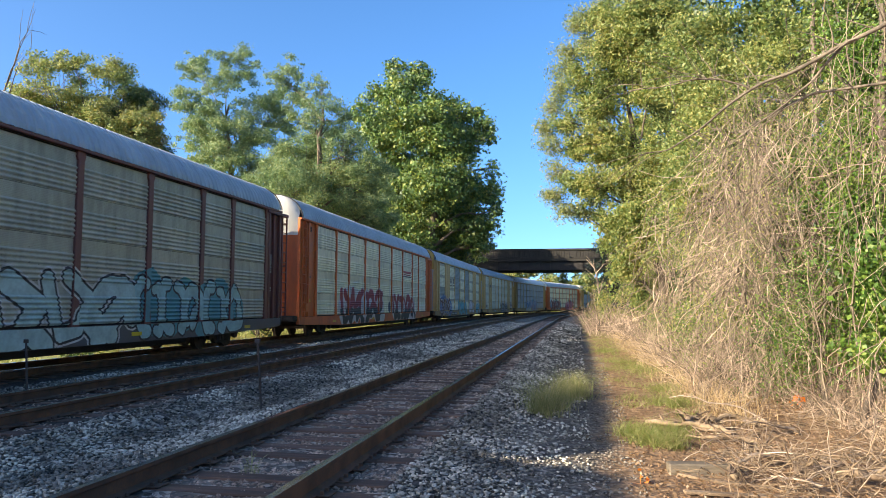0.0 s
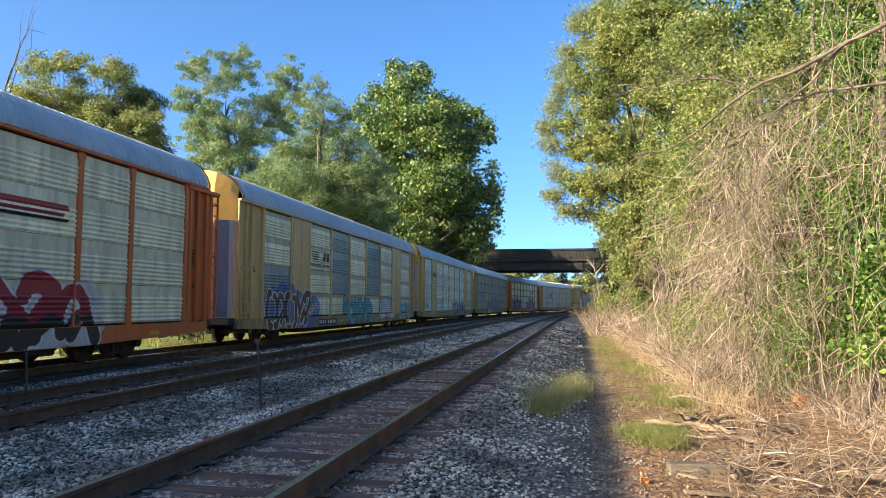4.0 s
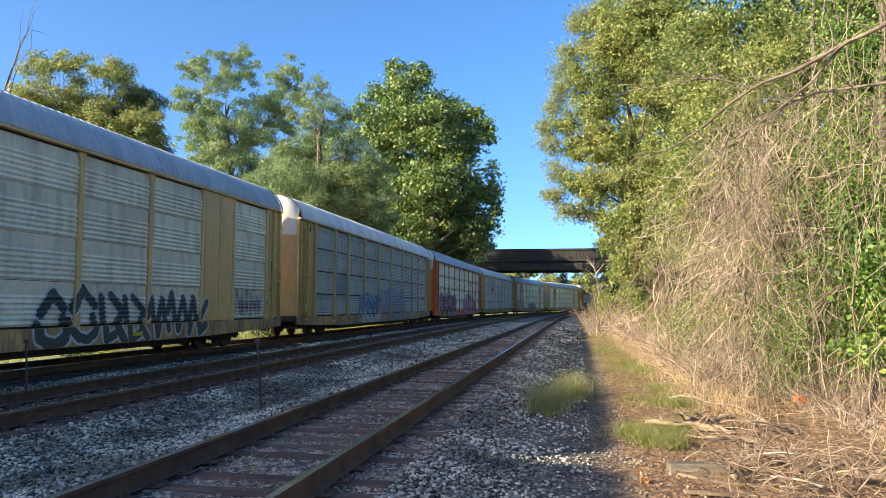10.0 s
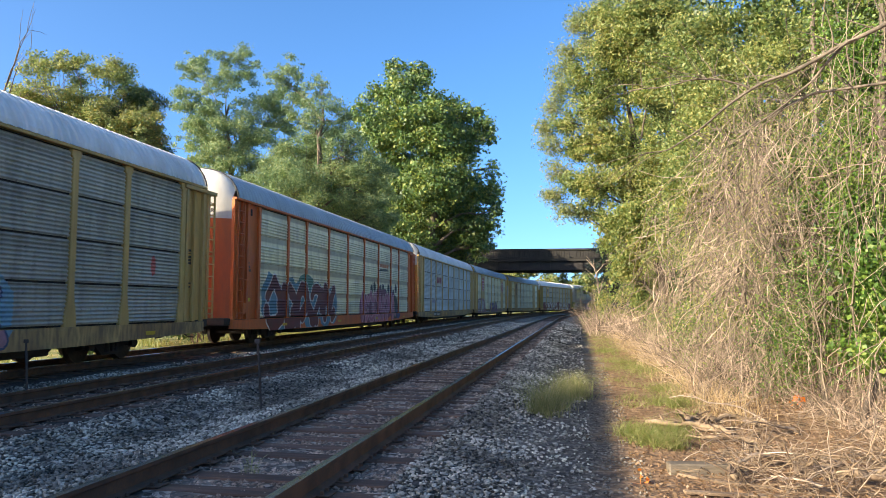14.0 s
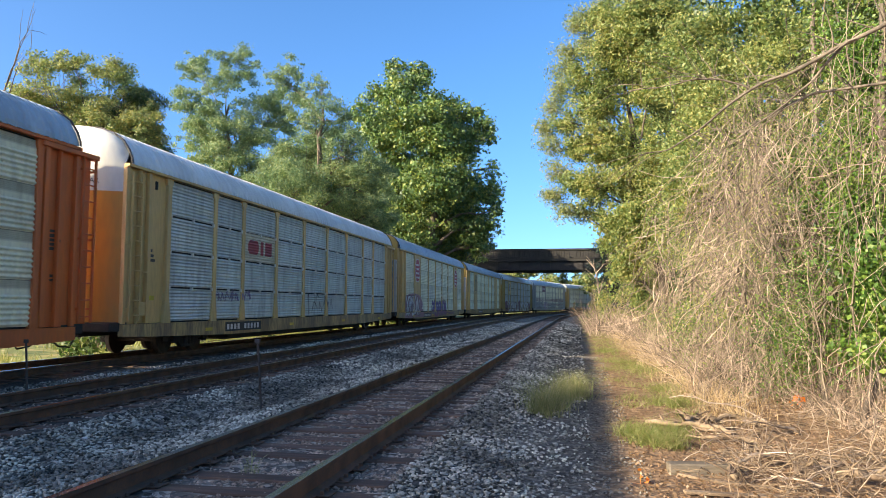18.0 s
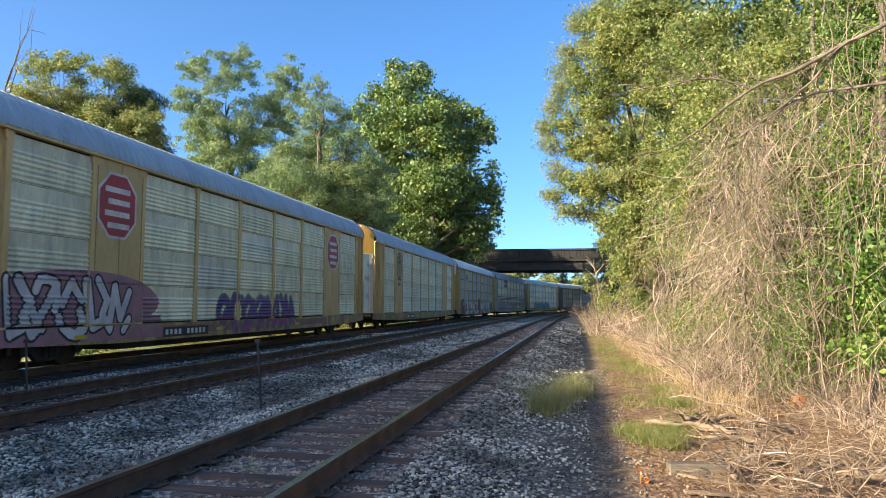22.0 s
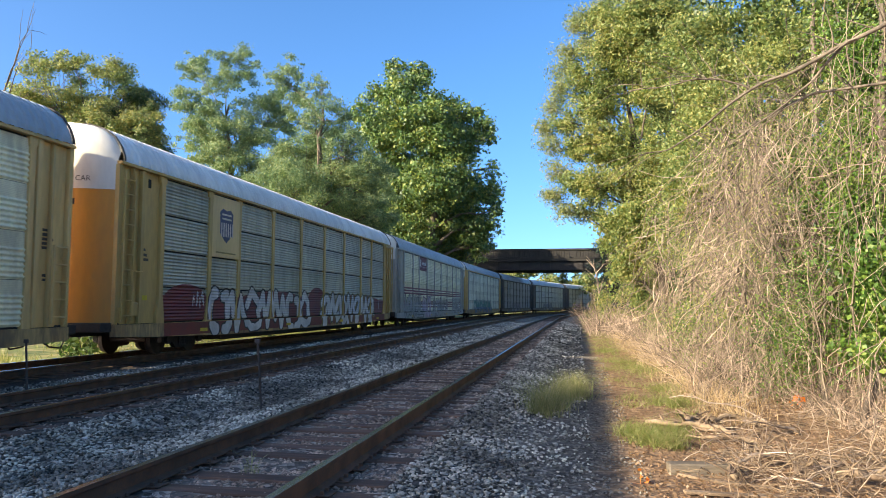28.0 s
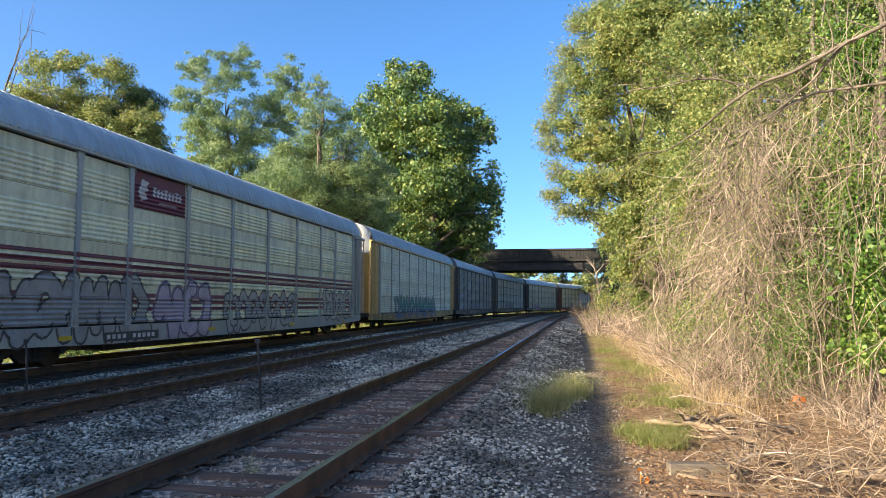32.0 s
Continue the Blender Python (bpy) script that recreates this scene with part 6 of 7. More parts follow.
            piece("door_bar", shared("door_bar", lambda: bm_mesh("door_bar", hb, DARK_STEEL)), car, m)
        piece("roof_flashing", flashing_mesh(), car, m)
        if cap is WHITEP:
            piece("lettering", words_mesh("EXCESS HEIGHT CAR", 0.19, 1.75), car, m @ pose(0, 0, 4.55))
        elif cap is GOLD:
            piece("notice_plate", shared("notice", lambda: mesh_of("notice_plate", [(x, end_flat(x) - 0.005, z) for z in (4.5, 4.95) for x in (-0.1, 0.15, 0.42)], [(0, 1, 4, 3), (1, 2, 5, 4)], WHITEP)), car, m)
            for text, z in (("HEIGHT", 4.76), ("CAR", 4.57)):
                piece("lettering", words_mesh(text, 0.15, 0.44 if text == "HEIGHT" else 0.28, True), car, m @ pose(0.16, 0, z))
        piece("stencil_bar", shared(("end_bars", cap is GOLD), lambda: mesh_of("stencil_bar", [(x, (end_flat(x) if cap is GOLD else end_y(x)) - 0.005, z) for k in range(5) for x, z in ((0.05 + 0.1 * k, 3.95), (0.12 + 0.1 * k, 3.95), (0.12 + 0.1 * k, 4.10), (0.05 + 0.1 * k, 4.10))], [tuple(range(4 * k, 4 * k + 4)) for k in range(5)], BACKING)), car, m)
        piece("end_sill", shared(("end_sill",), lambda: box_mesh("end_sill", DARK_STEEL, -1.42, 1.42, -HALF - 0.40, -HALF + 0.35, 0.74, 0.975, 0.02)), car, m)
        piece("coupler", shared("coupler", lambda: bm_mesh("coupler", add_box(add_rod(bmesh.new(), (0, -HALF - 0.1, 0.86), (0, -14.5, 0.86), 0.09, 8), -0.16, 0.16, -14.69, -14.35, 0.72, 1.0, 0.03), DARK_STEEL)), car, m)
        piece("air_hose", shared("hose", lambda: mesh_of("air_hose", *tubes([(np.array([(0.35, -HALF - 0.1, 0.78), (0.4, -HALF - 0.35, 0.55), (0.38, -14.2, 0.36), (0.3, -14.5, 0.40), (0.2, -14.66, 0.55)]), np.full(5, 0.025))], 6), DARK_STEEL, True)), car, m)
    # trucks
    wheels = []
    for y in (-9.75, 9.75):
        truck = piece("truck", shared("bolster", lambda: bm_mesh("truck", add_box(add_rod(bmesh.new(), (0, 0, 0.55), (0, 0, 0.74), 0.35, 12), -1.1, 1.1, -0.2, 0.2, 0.40, 0.66, 0.03), DARK_STEEL)), car, pose(0, y, 0))
        piece("side_frame", side_frame_mesh(), truck)
        piece("side_frame", side_frame_mesh(), truck, pose(0, 0, 0, 0, 0, 180))
        for a in (-0.89, 0.89):
            w = piece("wheelset", wheelset_mesh(), truck, pose(0, a, 0.42))
            wheels.append((w, a))
    s = Side(car, post_w, fine_ribs, ((-9.3, -7.25), (7.25, 9.3)) if plain else ())
    for y0, z0, z1, n in ((-12.95, 2.55, 2.95, 3), (12.5, 2.6, 3.1, 5), (12.55, 1.9, 2.1, 2)):
        s.small_print(y0, y0 + 0.35, z0, z1, n, (0.05, 0.04, 0.03) if frame_m not in (DARKP, MAROON) else (0.4, 0.4, 0.38))
    s.lay("reflector_sticker", [rect(-12.95, -12.6, 1.55, 1.68)], (0.7, 0.55, 0.02), 0.0165)
    for y in (-9.9, -3.1, 3.6, 10.2):
        s.lay("reflector_sticker", [rect(y, y + 0.45, 0.62, 0.72)], (0.75, 0.5, 0.02), 0.0145)
    if "art" in spec:
        spec["art"](s)
    return car, wheels


def door_leaf(material, x0, x1, hinges):
    """One leaf of the folding end door, lying on the cut-off corner."""
    bm = bmesh.new()
    vs = [[bm.verts.new((x, end_flat(x) - d, z)) for d in (0.004, 0.022)] for z in (1.02, 4.33) for x in (x0, x1)]
    for q in ((0, 1, 3, 2),):
        bm.faces.new([vs[k][1] for k in q])
    for i, j in ((0, 1), (1, 3), (3, 2), (2, 0)):
        bm.faces.new((vs[i][0], vs[j][0], vs[j][1], vs[i][1]))
    bmesh.ops.recalc_face_normals(bm, faces=bm.faces)
    if hinges:
        for z in (1.15, 1.9, 3.1, 4.1):
            add_rod(bm, (x1 + 0.03, end_flat(x1) - 0.03, z), (x1 + 0.03, end_flat(x1) - 0.03, z + 0.16), 0.028, 6)
    return bm_mesh("door_leaf", bm, material)


# ---- the livery of each car ----
BLACK, WHITE, RED = (0.012, 0.012, 0.014), (0.75, 0.75, 0.74), (0.38, 0.018, 0.03)


def art_grey(s):
    s.graffiti(1, -6.5, 3.9, 0.55, 2.05, 6, (0.42, 0.60, 0.55), BLACK, None, None, 0.40, (0.62, 0.64, 0.60))
    s.graffiti(2, 3.9, 10.0, 0.6, 2.1, 5, (0.30, 0.55, 0.55), BLACK, (0.06, 0.30, 0.34), None, 0.36)
    s.lay("patch", [round_poly(3.4, 1.7, 0.5, 0.45, 16)], (0.34, 0.22, 0.30), 0.0025)
    s.lay("stencil_frame", [rect(12.25, 12.75, 2.95, 3.35)], (0.35, 0.33, 0.31), 0.0165)


def art_orange(s):
    s.graffiti(3, -8.6, -0.6, 0.5, 2.2, 5, RED, WHITE, (0.62, 0.62, 0.60), BLACK, 0.42)
    s.graffiti(4, 1.8, 7.9, 0.52, 1.95, 5, RED, WHITE, (0.62, 0.62, 0.60), BLACK, 0.42)
    s.lay("patch", [round_poly(1.0, 1.3, 0.3, 0.35, 9)], (0.05, 0.06, 0.09), 0.003)
    s.lay("emblem_bar", [rect(4.6, 6.9, 3.56, 3.70), rect(4.75, 6.75, 3.42, 3.50)], (0.42, 0.03, 0.03), 0.006)
    s.lay("emblem_bar", [rect(4.65, 6.9, 3.30, 3.37)], BLACK, 0.006)
    s.lay("drip", [stroke((-11.9, 1.0), (-11.95, 2.0), 0.05), stroke((-11.95, 2.0), (-11.8, 1.6), 0.04)], WHITE, 0.0145)


def art_horse(s):
    s.graffiti(5, -11.6, -7.0, 0.55, 2.0, 5, (0.10, 0.022, 0.018), WHITE, (0.05, 0.17, 0.42), None, 0.36)
    s.lay("patch", [round_poly(-6.55, 1.25, 0.75, 0.6, 12)], (0.03, 0.22, 0.48), 0.004)
    s.scrawl(10, -7.15, -6.0, 0.95, 1.65, WHITE, 9, 0.045)
    s.scrawl(38, -7.2, -6.2, 0.62, 0.95, (0.55, 0.06, 0.10), 7, 0.06)
    s.graffiti(6, -2.35, 2.7, 0.5, 1.75, 6, (0.07, 0.44, 0.50), (0.02, 0.10, 0.13), None, None, 0.46)
    s.graffiti(7, 4.3, 7.5, 0.75, 1.75, 4, (0.72, 0.70, 0.72), (0.16, 0.12, 0.20), None, None, 0.52)
    s.graffiti(8, 9.2, 12.2, 0.6, 1.65, 3, (0.06, 0.42, 0.48), WHITE, None, None, 0.36)
    stripes = [[(-7.0, 3.80 - 0.1 * k), (-5.95 - 0.03 * k, 3.80 - 0.1 * k), (-6.05 - 0.03 * k, 3.745 - 0.1 * k), (-6.9 + 0.05 * k, 3.745 - 0.1 * k)] for k in range(5)]
    s.lay("emblem_stripe", stripes, BLACK, 0.006)
    s.lay("emblem_block", [[(-5.55, 3.42), (-5.2, 3.42), (-5.0, 3.82), (-5.35, 3.82)], [(-5.1, 3.42), (-4.65, 3.42), (-4.55, 3.82), (-4.95, 3.82)]], BLACK, 0.006)
    s.lay("lettering_bar", [rect(-7.05 + 0.19 * k, -6.92 + 0.19 * k, 3.15, 3.26) for k in range(13) if k != 7], BLACK, 0.006)
    s.scrawl(9, -6.9, -5.4, 1.6, 2.0, (0.3, 0.3, 0.32), 6)
    s.plate(-6.2, -3.66)


def art_brackets(s):
    for y in (-9.2, -7.62):
        s.lay("emblem_bracket", [rect(y, y + 0.07, 3.36, 4.22)], BLACK, 0.006)
    for y0, y1 in ((-9.2, -9.02), (-7.73, -7.55)):
        s.lay("emblem_bracket", [rect(y0, y1, 4.16, 4.225), rect(y0, y1, 3.355, 3.42)], BLACK, 0.0085)
    s.lay("emblem_block", [rect(-8.92 + 0.42 * k, -8.58 + 0.42 * k, 3.66, 4.02) for k in range(3)], (0.04, 0.022, 0.02), 0.006)
    s.lay("emblem_dot", [round_poly(y, 3.24, 0.06, 0.06, 8) for y in (-9.02, -8.86, -7.9, -7.74)], BLACK, 0.006)
    s.scrawl(11, -9.05, -7.95, 1.55, 1.8, WHITE, 5, 0.04)
    s.scrawl(12, -9.0, -8.05, 1.12, 1.4, WHITE, 5, 0.04)
    s.plate(-6.22, -3.64)
    s.graffiti(13, 0.1, 7.5, 0.52, 1.78, 7, (0.03, 0.055, 0.06), (0.55, 0.66, 0.70), None, None, 0.30)
    s.scrawl(14, 9.6, 11.7, 1.0, 2.05, (0.16, 0.14, 0.22), 16, 0.05)
    s.scrawl(15, -11.9, -10.3, 1.1, 1.7, (0.06, 0.07, 0.09), 12, 0.04)
    s.lay("patch", [round_poly(12.35, 1.5, 0.36, 0.24, 12)], (0.10, 0.36, 0.36), 0.003)


def art_blue(s):
    s.graffiti(16, -5.0, -1.2, 0.52, 1.95, 4, (0.02, 0.17, 0.38), (0.55, 0.57, 0.57), (0.03, 0.13, 0.28), (0.46, 0.48, 0.48), 0.44)
    s.graffiti(17, -1.2, 5.2, 0.55, 2.3, 6, (0.40, 0.36, 0.42), (0.05, 0.08, 0.18), (0.16, 0.36, 0.46), (0.42, 0.22, 0.28), 0.30)
    s.lay("patch", [round_poly(-0.6, 0.72, 0.7, 0.2, 14)], (0.55, 0.38, 0.03), 0.004)
    s.scrawl(18, -9.3, -7.2, 1.8, 2.7, (0.26, 0.30, 0.34), 12, 0.05)
    s.scrawl(19, -11.7, -10.6, 1.3, 1.8, (0.5, 0.52, 0.54), 6, 0.04)
    s.lay("drip", [round_poly(10.6, 2.5, 0.12, 0.3, 8)], (0.65, 0.12, 0.10), 0.004)


def art_red_pink(s):
    s.graffiti(20, -11.4, -3.4, 0.55, 2.3, 5, (0.17, 0.025, 0.035), WHITE, (0.10, 0.30, 0.42), None, 0.40)
    s.lay("patch", [round_poly(-7.2, 2.4, 0.9, 0.35, 16)], (0.08, 0.28, 0.22), 0.0035)
    s.lay("patch", [round_poly(3.0 + 0.62 * k, 2.3 + 0.2 * math.sin(k * 2.2), 0.26, 0.30, 10) for k in range(10)], (0.025, 0.04, 0.03), 0.0025)
    s.lay("patch", [round_poly(8.3, 1.3, 0.9, 0.75, 14)], (0.03, 0.045, 0.04), 0.0035)
    s.graffiti(21, 1.0, 8.2, 0.5, 2.15, 6, (0.56, 0.17, 0.27), (0.80, 0.52, 0.55), (0.26, 0.04, 0.10), None, 0.30)
    s.lay("patch", [round_poly(9.0, 0.85, 0.5, 0.3, 12)], (0.03, 0.06, 0.22), 0.0045)
    s.lay("emblem_bar", [[(4.75 + 0.5 * k, 3.66), (5.17 + 0.5 * k, 3.66), (5.27 + 0.5 * k, 3.86), (4.85 + 0.5 * k, 3.86)] for k in range(4)], (0.55, 0.13, 0.03), 0.006)
    s.lay("emblem_bar", [[(4.55, 3.40), (6.8, 3.50), (6.4, 3.58), (4.75, 3.56)]], (0.02, 0.05, 0.035), 0.006)


def octagon(y0, y1, z0, z1):
    k = 0.28 * min(y1 - y0, z1 - z0)
    return [(y0 + k, z0), (y1 - k, z0), (y1, z0 + k), (y1, z1 - k), (y1 - k, z1), (y0 + k, z1), (y0, z1 - k), (y0, z0 + k)]


def art_cream_placard(s):
    s.lay("placard", [rect(-7.1, -4.48, 2.98, 3.97)], (0.62, 0.58, 0.42), 0.006)
    em = [octagon(-6.85, -5.95, 3.24, 3.74), rect(-5.8, -5.55, 3.24, 3.74), rect(-5.4, -4.8, 3.24, 3.74)]
    s.lay("emblem", em, (0.42, 0.03, 0.04), 0.0085)
    s.plate(-8.6, -5.8, 0.56, 0.86)
    s.scrawl(22, -1.05, 2.5, 1.0, 1.95, (0.04, 0.04, 0.05), 8, 0.05)
    s.scrawl(23, -9.3, -6.4, 1.55, 1.95, (0.20, 0.15, 0.28), 12, 0.06)
    s.scrawl(24, 10.3, 11.5, 2.4, 2.9, WHITE, 5, 0.03)


def art_octagon(s):
    for y0 in (-9.2, 7.5):
        y1 = y0 + 1.6
        s.lay("emblem", [octagon(y0, y1, 3.08, 4.75)], (0.72, 0.66, 0.62), 0.006)
        s.lay("emblem", [octagon(y0 + 0.07, y1 - 0.07, 3.15, 4.68)], (0.50, 0.025, 0.045), 0.0085)
        s.lay("lettering_bar", [rect(y0 + 0.28 + 0.12 * (k % 2), y1 - 0.3, 4.24 - 0.3 * k, 4.38 - 0.3 * k) for k in range(4)], (0.72, 0.66, 0.62), 0.011)
    s.lay("patch", [rect(-12.3, -6.2, 0.55, 1.15), round_poly(-9.5, 1.5, 3.2, 0.75, 24)], (0.40, 0.19, 0.22), 0.002)
    s.lay("patch", [rect(-6.2, 7.5, 0.60, 0.84)], (0.27, 0.13, 0.12), 0.002)
    s.graffiti(25, -12.1, -7.7, 0.72, 2.05, 5, (0.66, 0.64, 0.64), BLACK, None, None, 0.36)
    s.graffiti(26, -2.8, 3.6, 0.55, 1.75, 7, (0.17, 0.07, 0.26), (0.20, 0.34, 0.14), None, (0.24, 0.06, 0.20), 0.36)
    s.plate(-6.2, -3.64)


def art_ring(s):
    ring = [round_poly(-8.28, 3.98, 0.74, 0.86, 30)]
    s.lay("emblem_ring", ring, (0.07, 0.05, 0.02), 0.006)
    s.lay("emblem_field", [round_poly(-8.28, 3.98, 0.60, 0.72, 28)], (0.42, 0.28, 0.075), 0.0085)
    s.lay("emblem_shield", [[(-8.68, 4.1), (-8.28, 3.45), (-7.88, 4.1), (-7.9, 4.35), (-8.66, 4.35)]], (0.09, 0.065, 0.025), 0.011)
    s.lay("emblem_shield", [[(-8.56, 4.08), (-8.28, 3.6), (-8.0, 4.08)]], (0.36, 0.24, 0.06), 0.0135)
    s.lay("emblem_bird", [[(-8.6, 4.4), (-8.2, 4.38), (-7.95, 4.6), (-8.25, 4.62), (-8.5, 4.58)]], (0.06, 0.045, 0.02), 0.011)
    s.lay("emblem_ribbon", [rect(-8.75, -7.8, 3.02, 3.16)], (0.07, 0.05, 0.02), 0.0085)
    s.lay("lettering_block", [rect(-8.55, -8.3, 2.66, 2.88), rect(-8.22, -7.97, 2.66, 2.88)], (0.05, 0.035, 0.02), 0.006)
    s.plate(-6.15, -3.62)


def art_shield(s):
    kept, s.args = s.args, s.args[:2] + (((-9.3, -7.25),),)
    box_part("placard", paint_mat("placard_tan", (0.70, 0.50, 0.22), 0.3), s.car, VALLEY - 0.02, POST_X + 0.004, -9.22 + DY, -7.33 + DY, 2.97, 4.95, bevel=0.006, label="flat tan placard plate")
    sh = [(-8.75, 4.45), (-8.55, 4.58), (-8.28, 4.52), (-8.0, 4.58), (-7.82, 4.45), (-7.85, 3.75), (-8.28, 3.45), (-8.72, 3.75)]
    s.lay("emblem", [sh], (0.03, 0.045, 0.13), 0.0085)
    s.lay("emblem_stripe", [rect(-8.66 + 0.155 * k, -8.58 + 0.155 * k, 3.66, 4.12) for k in range(6)], (0.65, 0.55, 0.5), 0.011)
    s.lay("lettering_bar", [rect(-8.6, -7.95, 4.36, 4.42), rect(-8.6, -7.95, 4.22, 4.28)], (0.65, 0.6, 0.5), 0.011)
    s.lay("lettering_bar", [rect(-9.0, -7.6, 3.10, 3.15)], (0.3, 0.2, 0.05), 0.011)
    s.args = kept
    s.lay("patch", [rect(-11.9, 12.0, 0.55, 1.7), round_poly(-10.6, 1.5, 1.3, 0.55, 18), round_poly(0.6, 1.5, 1.2, 0.7, 18), round_poly(-4, 1.6, 3.0, 0.35, 18), round_poly(7, 1.5, 4.5, 0.45, 18)], (0.20, 0.022, 0.022), 0.002)
    s.graffiti(27, -9.2, -0.4, 0.52, 1.9, 7, (0.70, 0.70, 0.69), BLACK, None, None, 0.34)
    s.graffiti(28, 1.2, 9.9, 0.52, 1.9, 7, (0.70, 0.70, 0.69), BLACK, None, None, 0.34, (0.35, 0.27, 0.05))
    s.scrawl(29, -10.3, -9.5, 1.3, 1.9, WHITE, 8, 0.04)
    s.lay("drip", [stroke((10.9, 1.2), (10.95, 2.6), 0.04), rect(10.3, 10.6, 2.56, 2.62)], WHITE, 0.0145)


def art_maroon_stripes(s):
    for z in (2.54, 2.36, 2.18, 1.62, 1.44, 1.26):
        s.lay("livery_stripe", [rect(-12.05, 12.05, z, z + 0.115)], (0.20, 0.03, 0.045), 0.003)
    s.lay("placard", [rect(-7.2, -4.55, 4.0, 4.98)], (0.17, 0.012, 0.04), 0.006)
    s.lay("emblem", [[(-6.95, 4.45), (-6.75, 4.8), (-6.4, 4.75), (-6.6, 4.62), (-6.45, 4.55), (-6.65, 4.45), (-6.5, 4.3), (-6.8, 4.2)]], (0.72, 0.7, 0.7), 0.0085)
    s.lay("lettering_bar", [rect(-6.25 + 0.19 * k, -6.12 + 0.19 * k, 4.40, 4.62 + 0.05 * (k % 3 == 0)) for k in range(8)], (0.72, 0.7, 0.7), 0.0085)
    s.lay("lettering_bar", [rect(-5.95, -5.0, 4.22, 4.27)], (0.5, 0.45, 0.45), 0.0085)
    s.graffiti(30, -11.8, -6.4, 0.55, 2.05, 5, (0.36, 0.36, 0.35), (0.05, 0.05, 0.05), None, None, 0.46)
    s.graffiti(31, -5.7, -3.1, 0.6, 1.95, 2, (0.56, 0.46, 0.55), (0.10, 0.08, 0.11), None, None, 0.44, (0.4, 0.25, 0.35))
    s.graffiti(32, -1.8, 4.4, 0.6, 1.85, 7, (0.42, 0.41, 0.40), (0.06, 0.05, 0.05), None, None, 0.32)
    s.graffiti(33, 7.7, 11.7, 0.8, 2.05, 4, (0.50, 0.48, 0.44), (0.07, 0.06, 0.06), None, None, 0.34)
    s.plate(-8.3, -5.9, 0.52, 0.75, (0.05, 0.055, 0.06))


def art_green(s):
    s.graffiti(34, -8.4, 5.0, 0.6, 1.9, 9, (0.06, 0.26, 0.20), (0.25, 0.32, 0.36), None, (0.06, 0.14, 0.28), 0.34)


def art_dim(s):
    s.graffiti(35, -6, 1.5, 0.6, 1.7, 6, (0.22, 0.23, 0.25), (0.06, 0.06, 0.07), None, None, 0.34)
    s.lay("placard", [rect(-7.0, -4.7, 3.1, 3.9)], (0.45, 0.45, 0.44), 0.006)


def art_mixed(s):
    s.graffiti(36, -9, -3, 0.6, 1.7, 5, (0.30, 0.14, 0.24), WHITE, None, None, 0.34)
    s.lay("placard", [rect(-9.0, -7.5, 3.5, 4.3)], (0.50, 0.46, 0.36), 0.006)


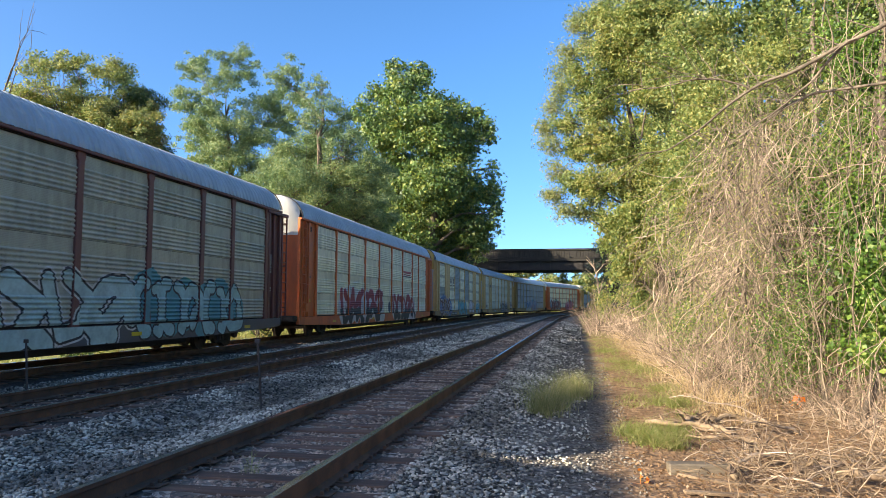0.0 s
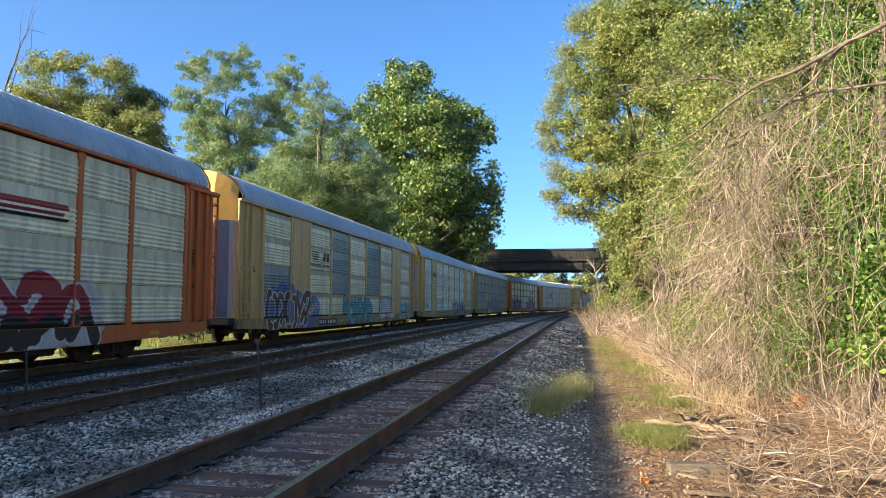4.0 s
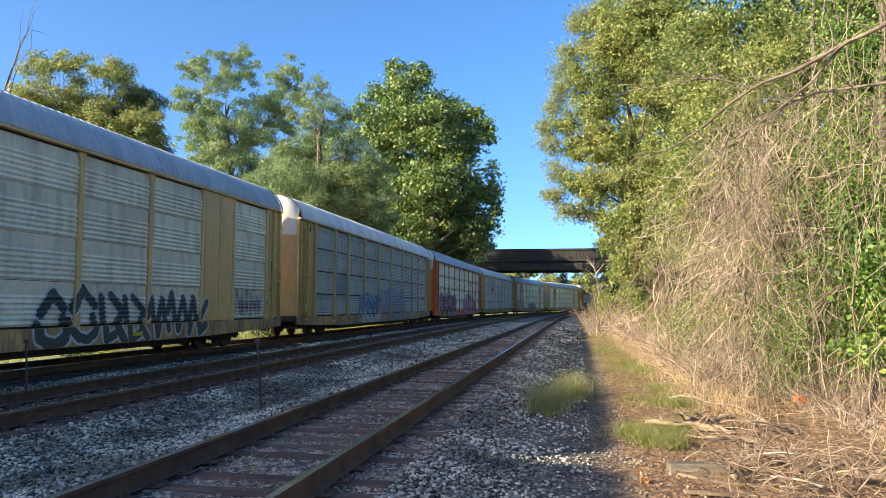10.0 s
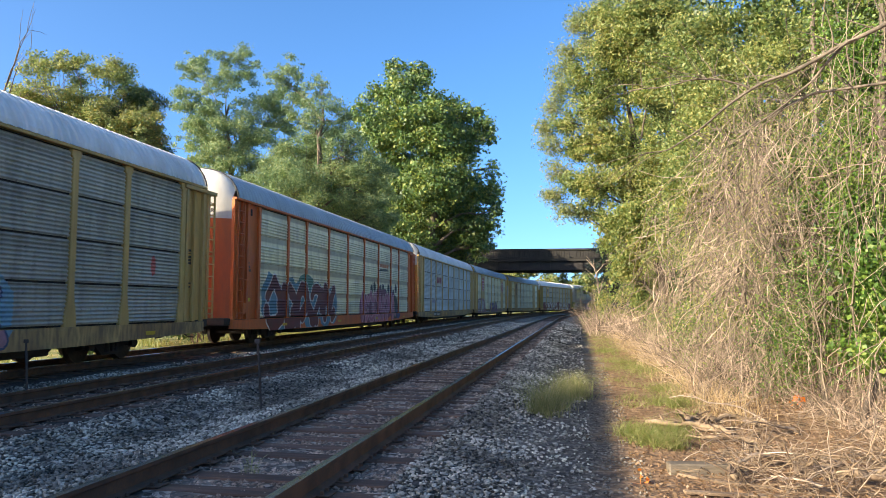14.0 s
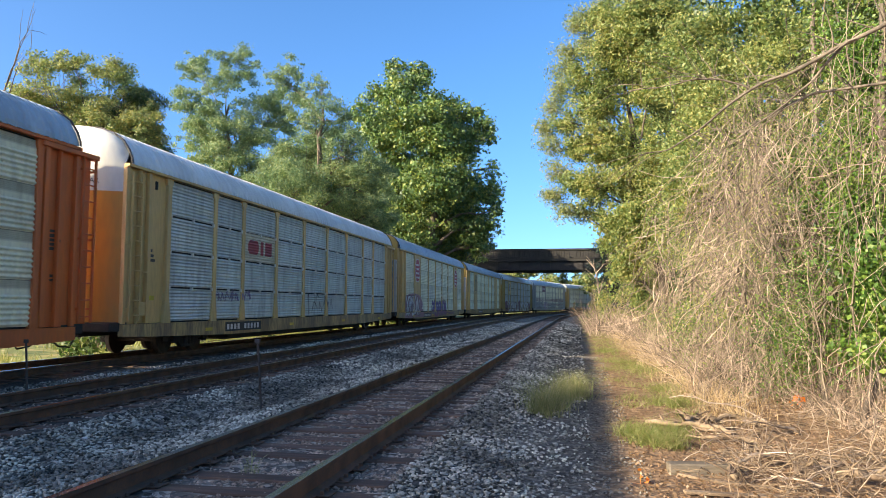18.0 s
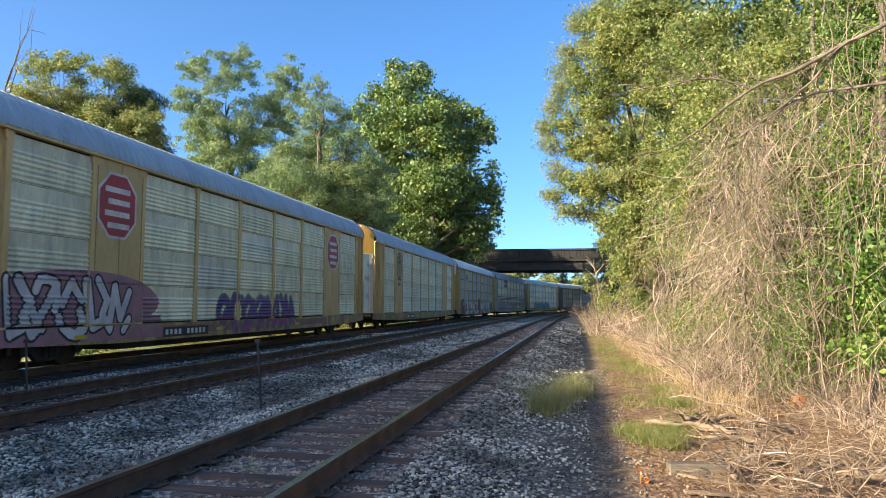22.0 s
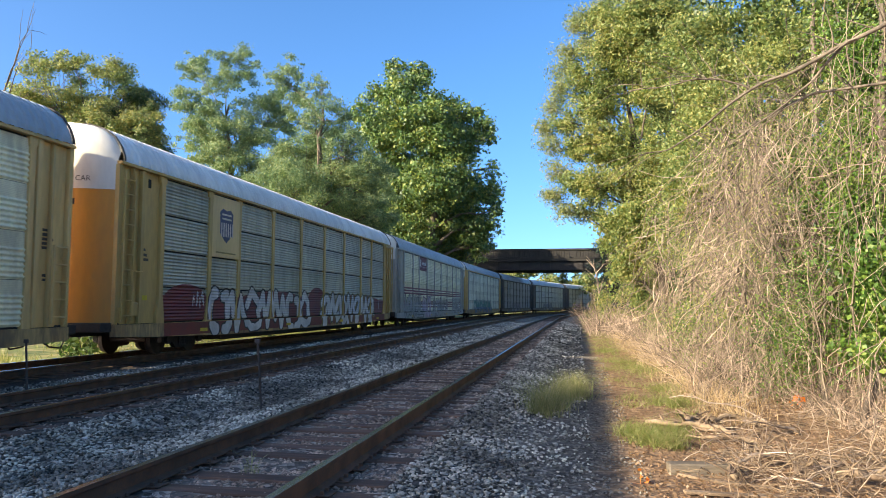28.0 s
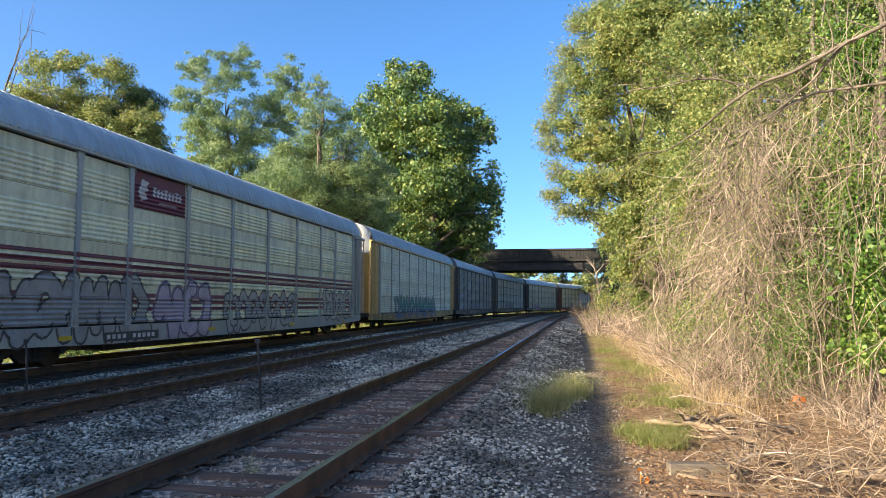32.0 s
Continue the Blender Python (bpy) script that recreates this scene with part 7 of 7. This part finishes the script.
SPECS = {
    -3: dict(frame=YELLOW, roof=ROOF_GALV, panels={0: CREAM_PANEL}, door=YELLOW, cap=GOLD, plain=True, label="ochre yellow enclosed car carrier with pale ribbed sides"),
    -2: dict(frame=YELLOW, roof=ROOF_GALV, panels={0: GALV_PANEL}, door=YELLOW, cap=WHITEP, label="yellow enclosed car carrier with galvanised sides"),
    -1: dict(frame=MAROON, roof=ROOF_GALV, panels={0: DULL_PANEL}, door=MAROON, cap=DARKP, art=art_grey, sill=DARKP, post_w=0.22, label="dull grey enclosed car carrier, maroon posts and mint graffiti"),
    0: dict(frame=ORANGE, roof=ROOF_GALV, panels={0: CREAM_PANEL}, door=ORANGE, cap=WHITEP, art=art_orange, handle=False, tall_ladder=True, label="orange enclosed car carrier with cream ribbed sides and graffiti"),
    1: dict(frame=YELLOW, roof=ROOF_GALV, panels={0: BANDED_PANEL, (3, 1): SLATE_PANEL, (3, 2): SLATE_PANEL, (3, 3): SLATE_PANEL, (5, 2): SLATE_PANEL, (5, 3): SLATE_PANEL, (5, 1): SLATE_PANEL, (0, 1): SLATE_PANEL},
            door=YELLOW, cap=GOLD, plain=True, art=art_horse, split_door=BLUEGREY, label="ochre car carrier with patched slate panels and teal graffiti"),
    2: dict(frame=YELLOW, roof=ROOF_GALV, panels={0: GALV_PANEL}, door=ENDCREAM, cap=GOLD, plain=True, art=art_brackets, split_door=BLUEGREY, label="ochre car carrier with bracketed emblem and dark graffiti"),
    3: dict(frame=PALE, roof=ROOF_WHITE, panels={0: MURKY_PANEL}, style="bi", door=YELLOW, cap=WHITEP, art=art_blue, label="white-roofed car carrier with dark grey sides and blue graffiti"),
    4: dict(frame=ORANGE, roof=ROOF_GALV, panels={0: BANDED_PANEL}, door=ORANGE, cap=WHITEP, art=art_red_pink, handle=False, tall_ladder=True, label="orange enclosed car carrier with red and pink graffiti"),
    5: dict(frame=YELLOW, roof=ROOF_WHITE, panels={0: BLUE_PANEL}, style="bi", door=END_ORANGE, cap=WHITEP, art=art_cream_placard, label="yellow-posted car carrier with blue-grey sides and cream placard"),
    6: dict(frame=YELLOW, roof=ROOF_GALV, panels={0: CREAM_PANEL, (4, 2): GALV_PANEL, (3, 1): GALV_PANEL}, door=ENDCREAM, cap=GOLD, plain=True, art=art_octagon, split_door=BLUEGREY, label="ochre car carrier with red octagon emblems and white graffiti"),
    7: dict(frame=YELLOW, roof=ROOF_GALV, panels={0: CREAM_PANEL}, door=ENDCREAM, cap=GOLD, plain=True, art=art_ring, split_door=BLUEGREY, label="clean ochre car carrier with dark round emblem"),
    8: dict(frame=PALE, roof=ROOF_WHITE, panels={0: DULL_PANEL}, style="bi", door=END_ORANGE, cap=WHITEP, art=art_shield, label="white-roofed grey car carrier with white-on-red graffiti"),
    9: dict(frame=GREYP, roof=ROOF_GALV, panels={0: CREAM_PANEL}, door=GREYP, cap=WHITEP, art=art_maroon_stripes, handle=False, tall_ladder=True, label="light grey car carrier with maroon stripes and graffiti"),
    10: dict(frame=YELLOW, roof=ROOF_GALV, panels={0: GALV_PANEL}, door=GOLD, cap=WHITEP, art=art_green, posts=GREYP, label="grey car carrier with gold ends and green graffiti"),
    11: dict(frame=DARKP, roof=ROOF_GALV, panels={0: DARK_PANEL}, door=DARKP, cap=DARKP, art=art_dim, label="dark grey enclosed car carrier"),
    12: dict(frame=DARKP, roof=ROOF_GALV, panels={0: DULL_PANEL}, style="bi", door=DARKP, cap=DARKP, art=art_dim, label="dark-framed car carrier with dull grey sides"),
    13: dict(frame=DARKP, roof=ROOF_GALV, panels={0: DULL_PANEL}, door=DARKP, cap=DARKP, art=art_mixed, label="dark-framed car carrier with dull galvanised sides"),
    14: dict(frame=MAROON, roof=ROOF_GALV, panels={0: DULL_PANEL}, door=MAROON, cap=DARKP, art=art_dim, label="maroon-framed car carrier with grey sides"),
    15: dict(frame=DARKP, roof=ROOF_GALV, panels={0: DARK_PANEL}, door=DARKP, cap=DARKP, label="dark grey enclosed car carrier"),
    16: dict(frame=MAROON, roof=ROOF_GALV, panels={0: DULL_PANEL}, door=MAROON, cap=DARKP, label="maroon-framed car carrier with grey sides"),
}
SHIFT = {-1: -0.1, 1: 0.2, 3: -0.05, 5: -0.1, 6: -0.15, 7: 0.25, 8: 0.05, 9: -0.1}
TRAIN = {i: build_car(SPECS[i], i) for i in SPECS}


def run(t):
    """How far the train has come after t seconds."""
    return 8.8085 * t + 0.0012 * t * t


def car_pose(i, t):
    s = 43.41 - DY + 29.385 * i + SHIFT.get(i, 0.0) - run(t)
    a, b = on_line(s - 9.75), on_line(s + 9.75)
    return Matrix.Translation(((a[0] + b[0]) / 2, (a[1] + b[1]) / 2, TRACK_Z)) @ Matrix.Rotation(-math.atan2(b[0] - a[0], b[1] - a[1]), 4, "Z")


def motions():
    for i, (car, wheels) in TRAIN.items():
        walk(car, [(0.5 * k, car_pose(i, 0.5 * k)) for k in range(65)])
        if -1 <= i <= 9:
            for w, a in wheels:
                walk(w, [(k / 15, Matrix.Translation((0, a, 0.42)) @ Matrix.Rotation(run(k / 15) / 0.42, 4, "X")) for k in range(481)])


motions()
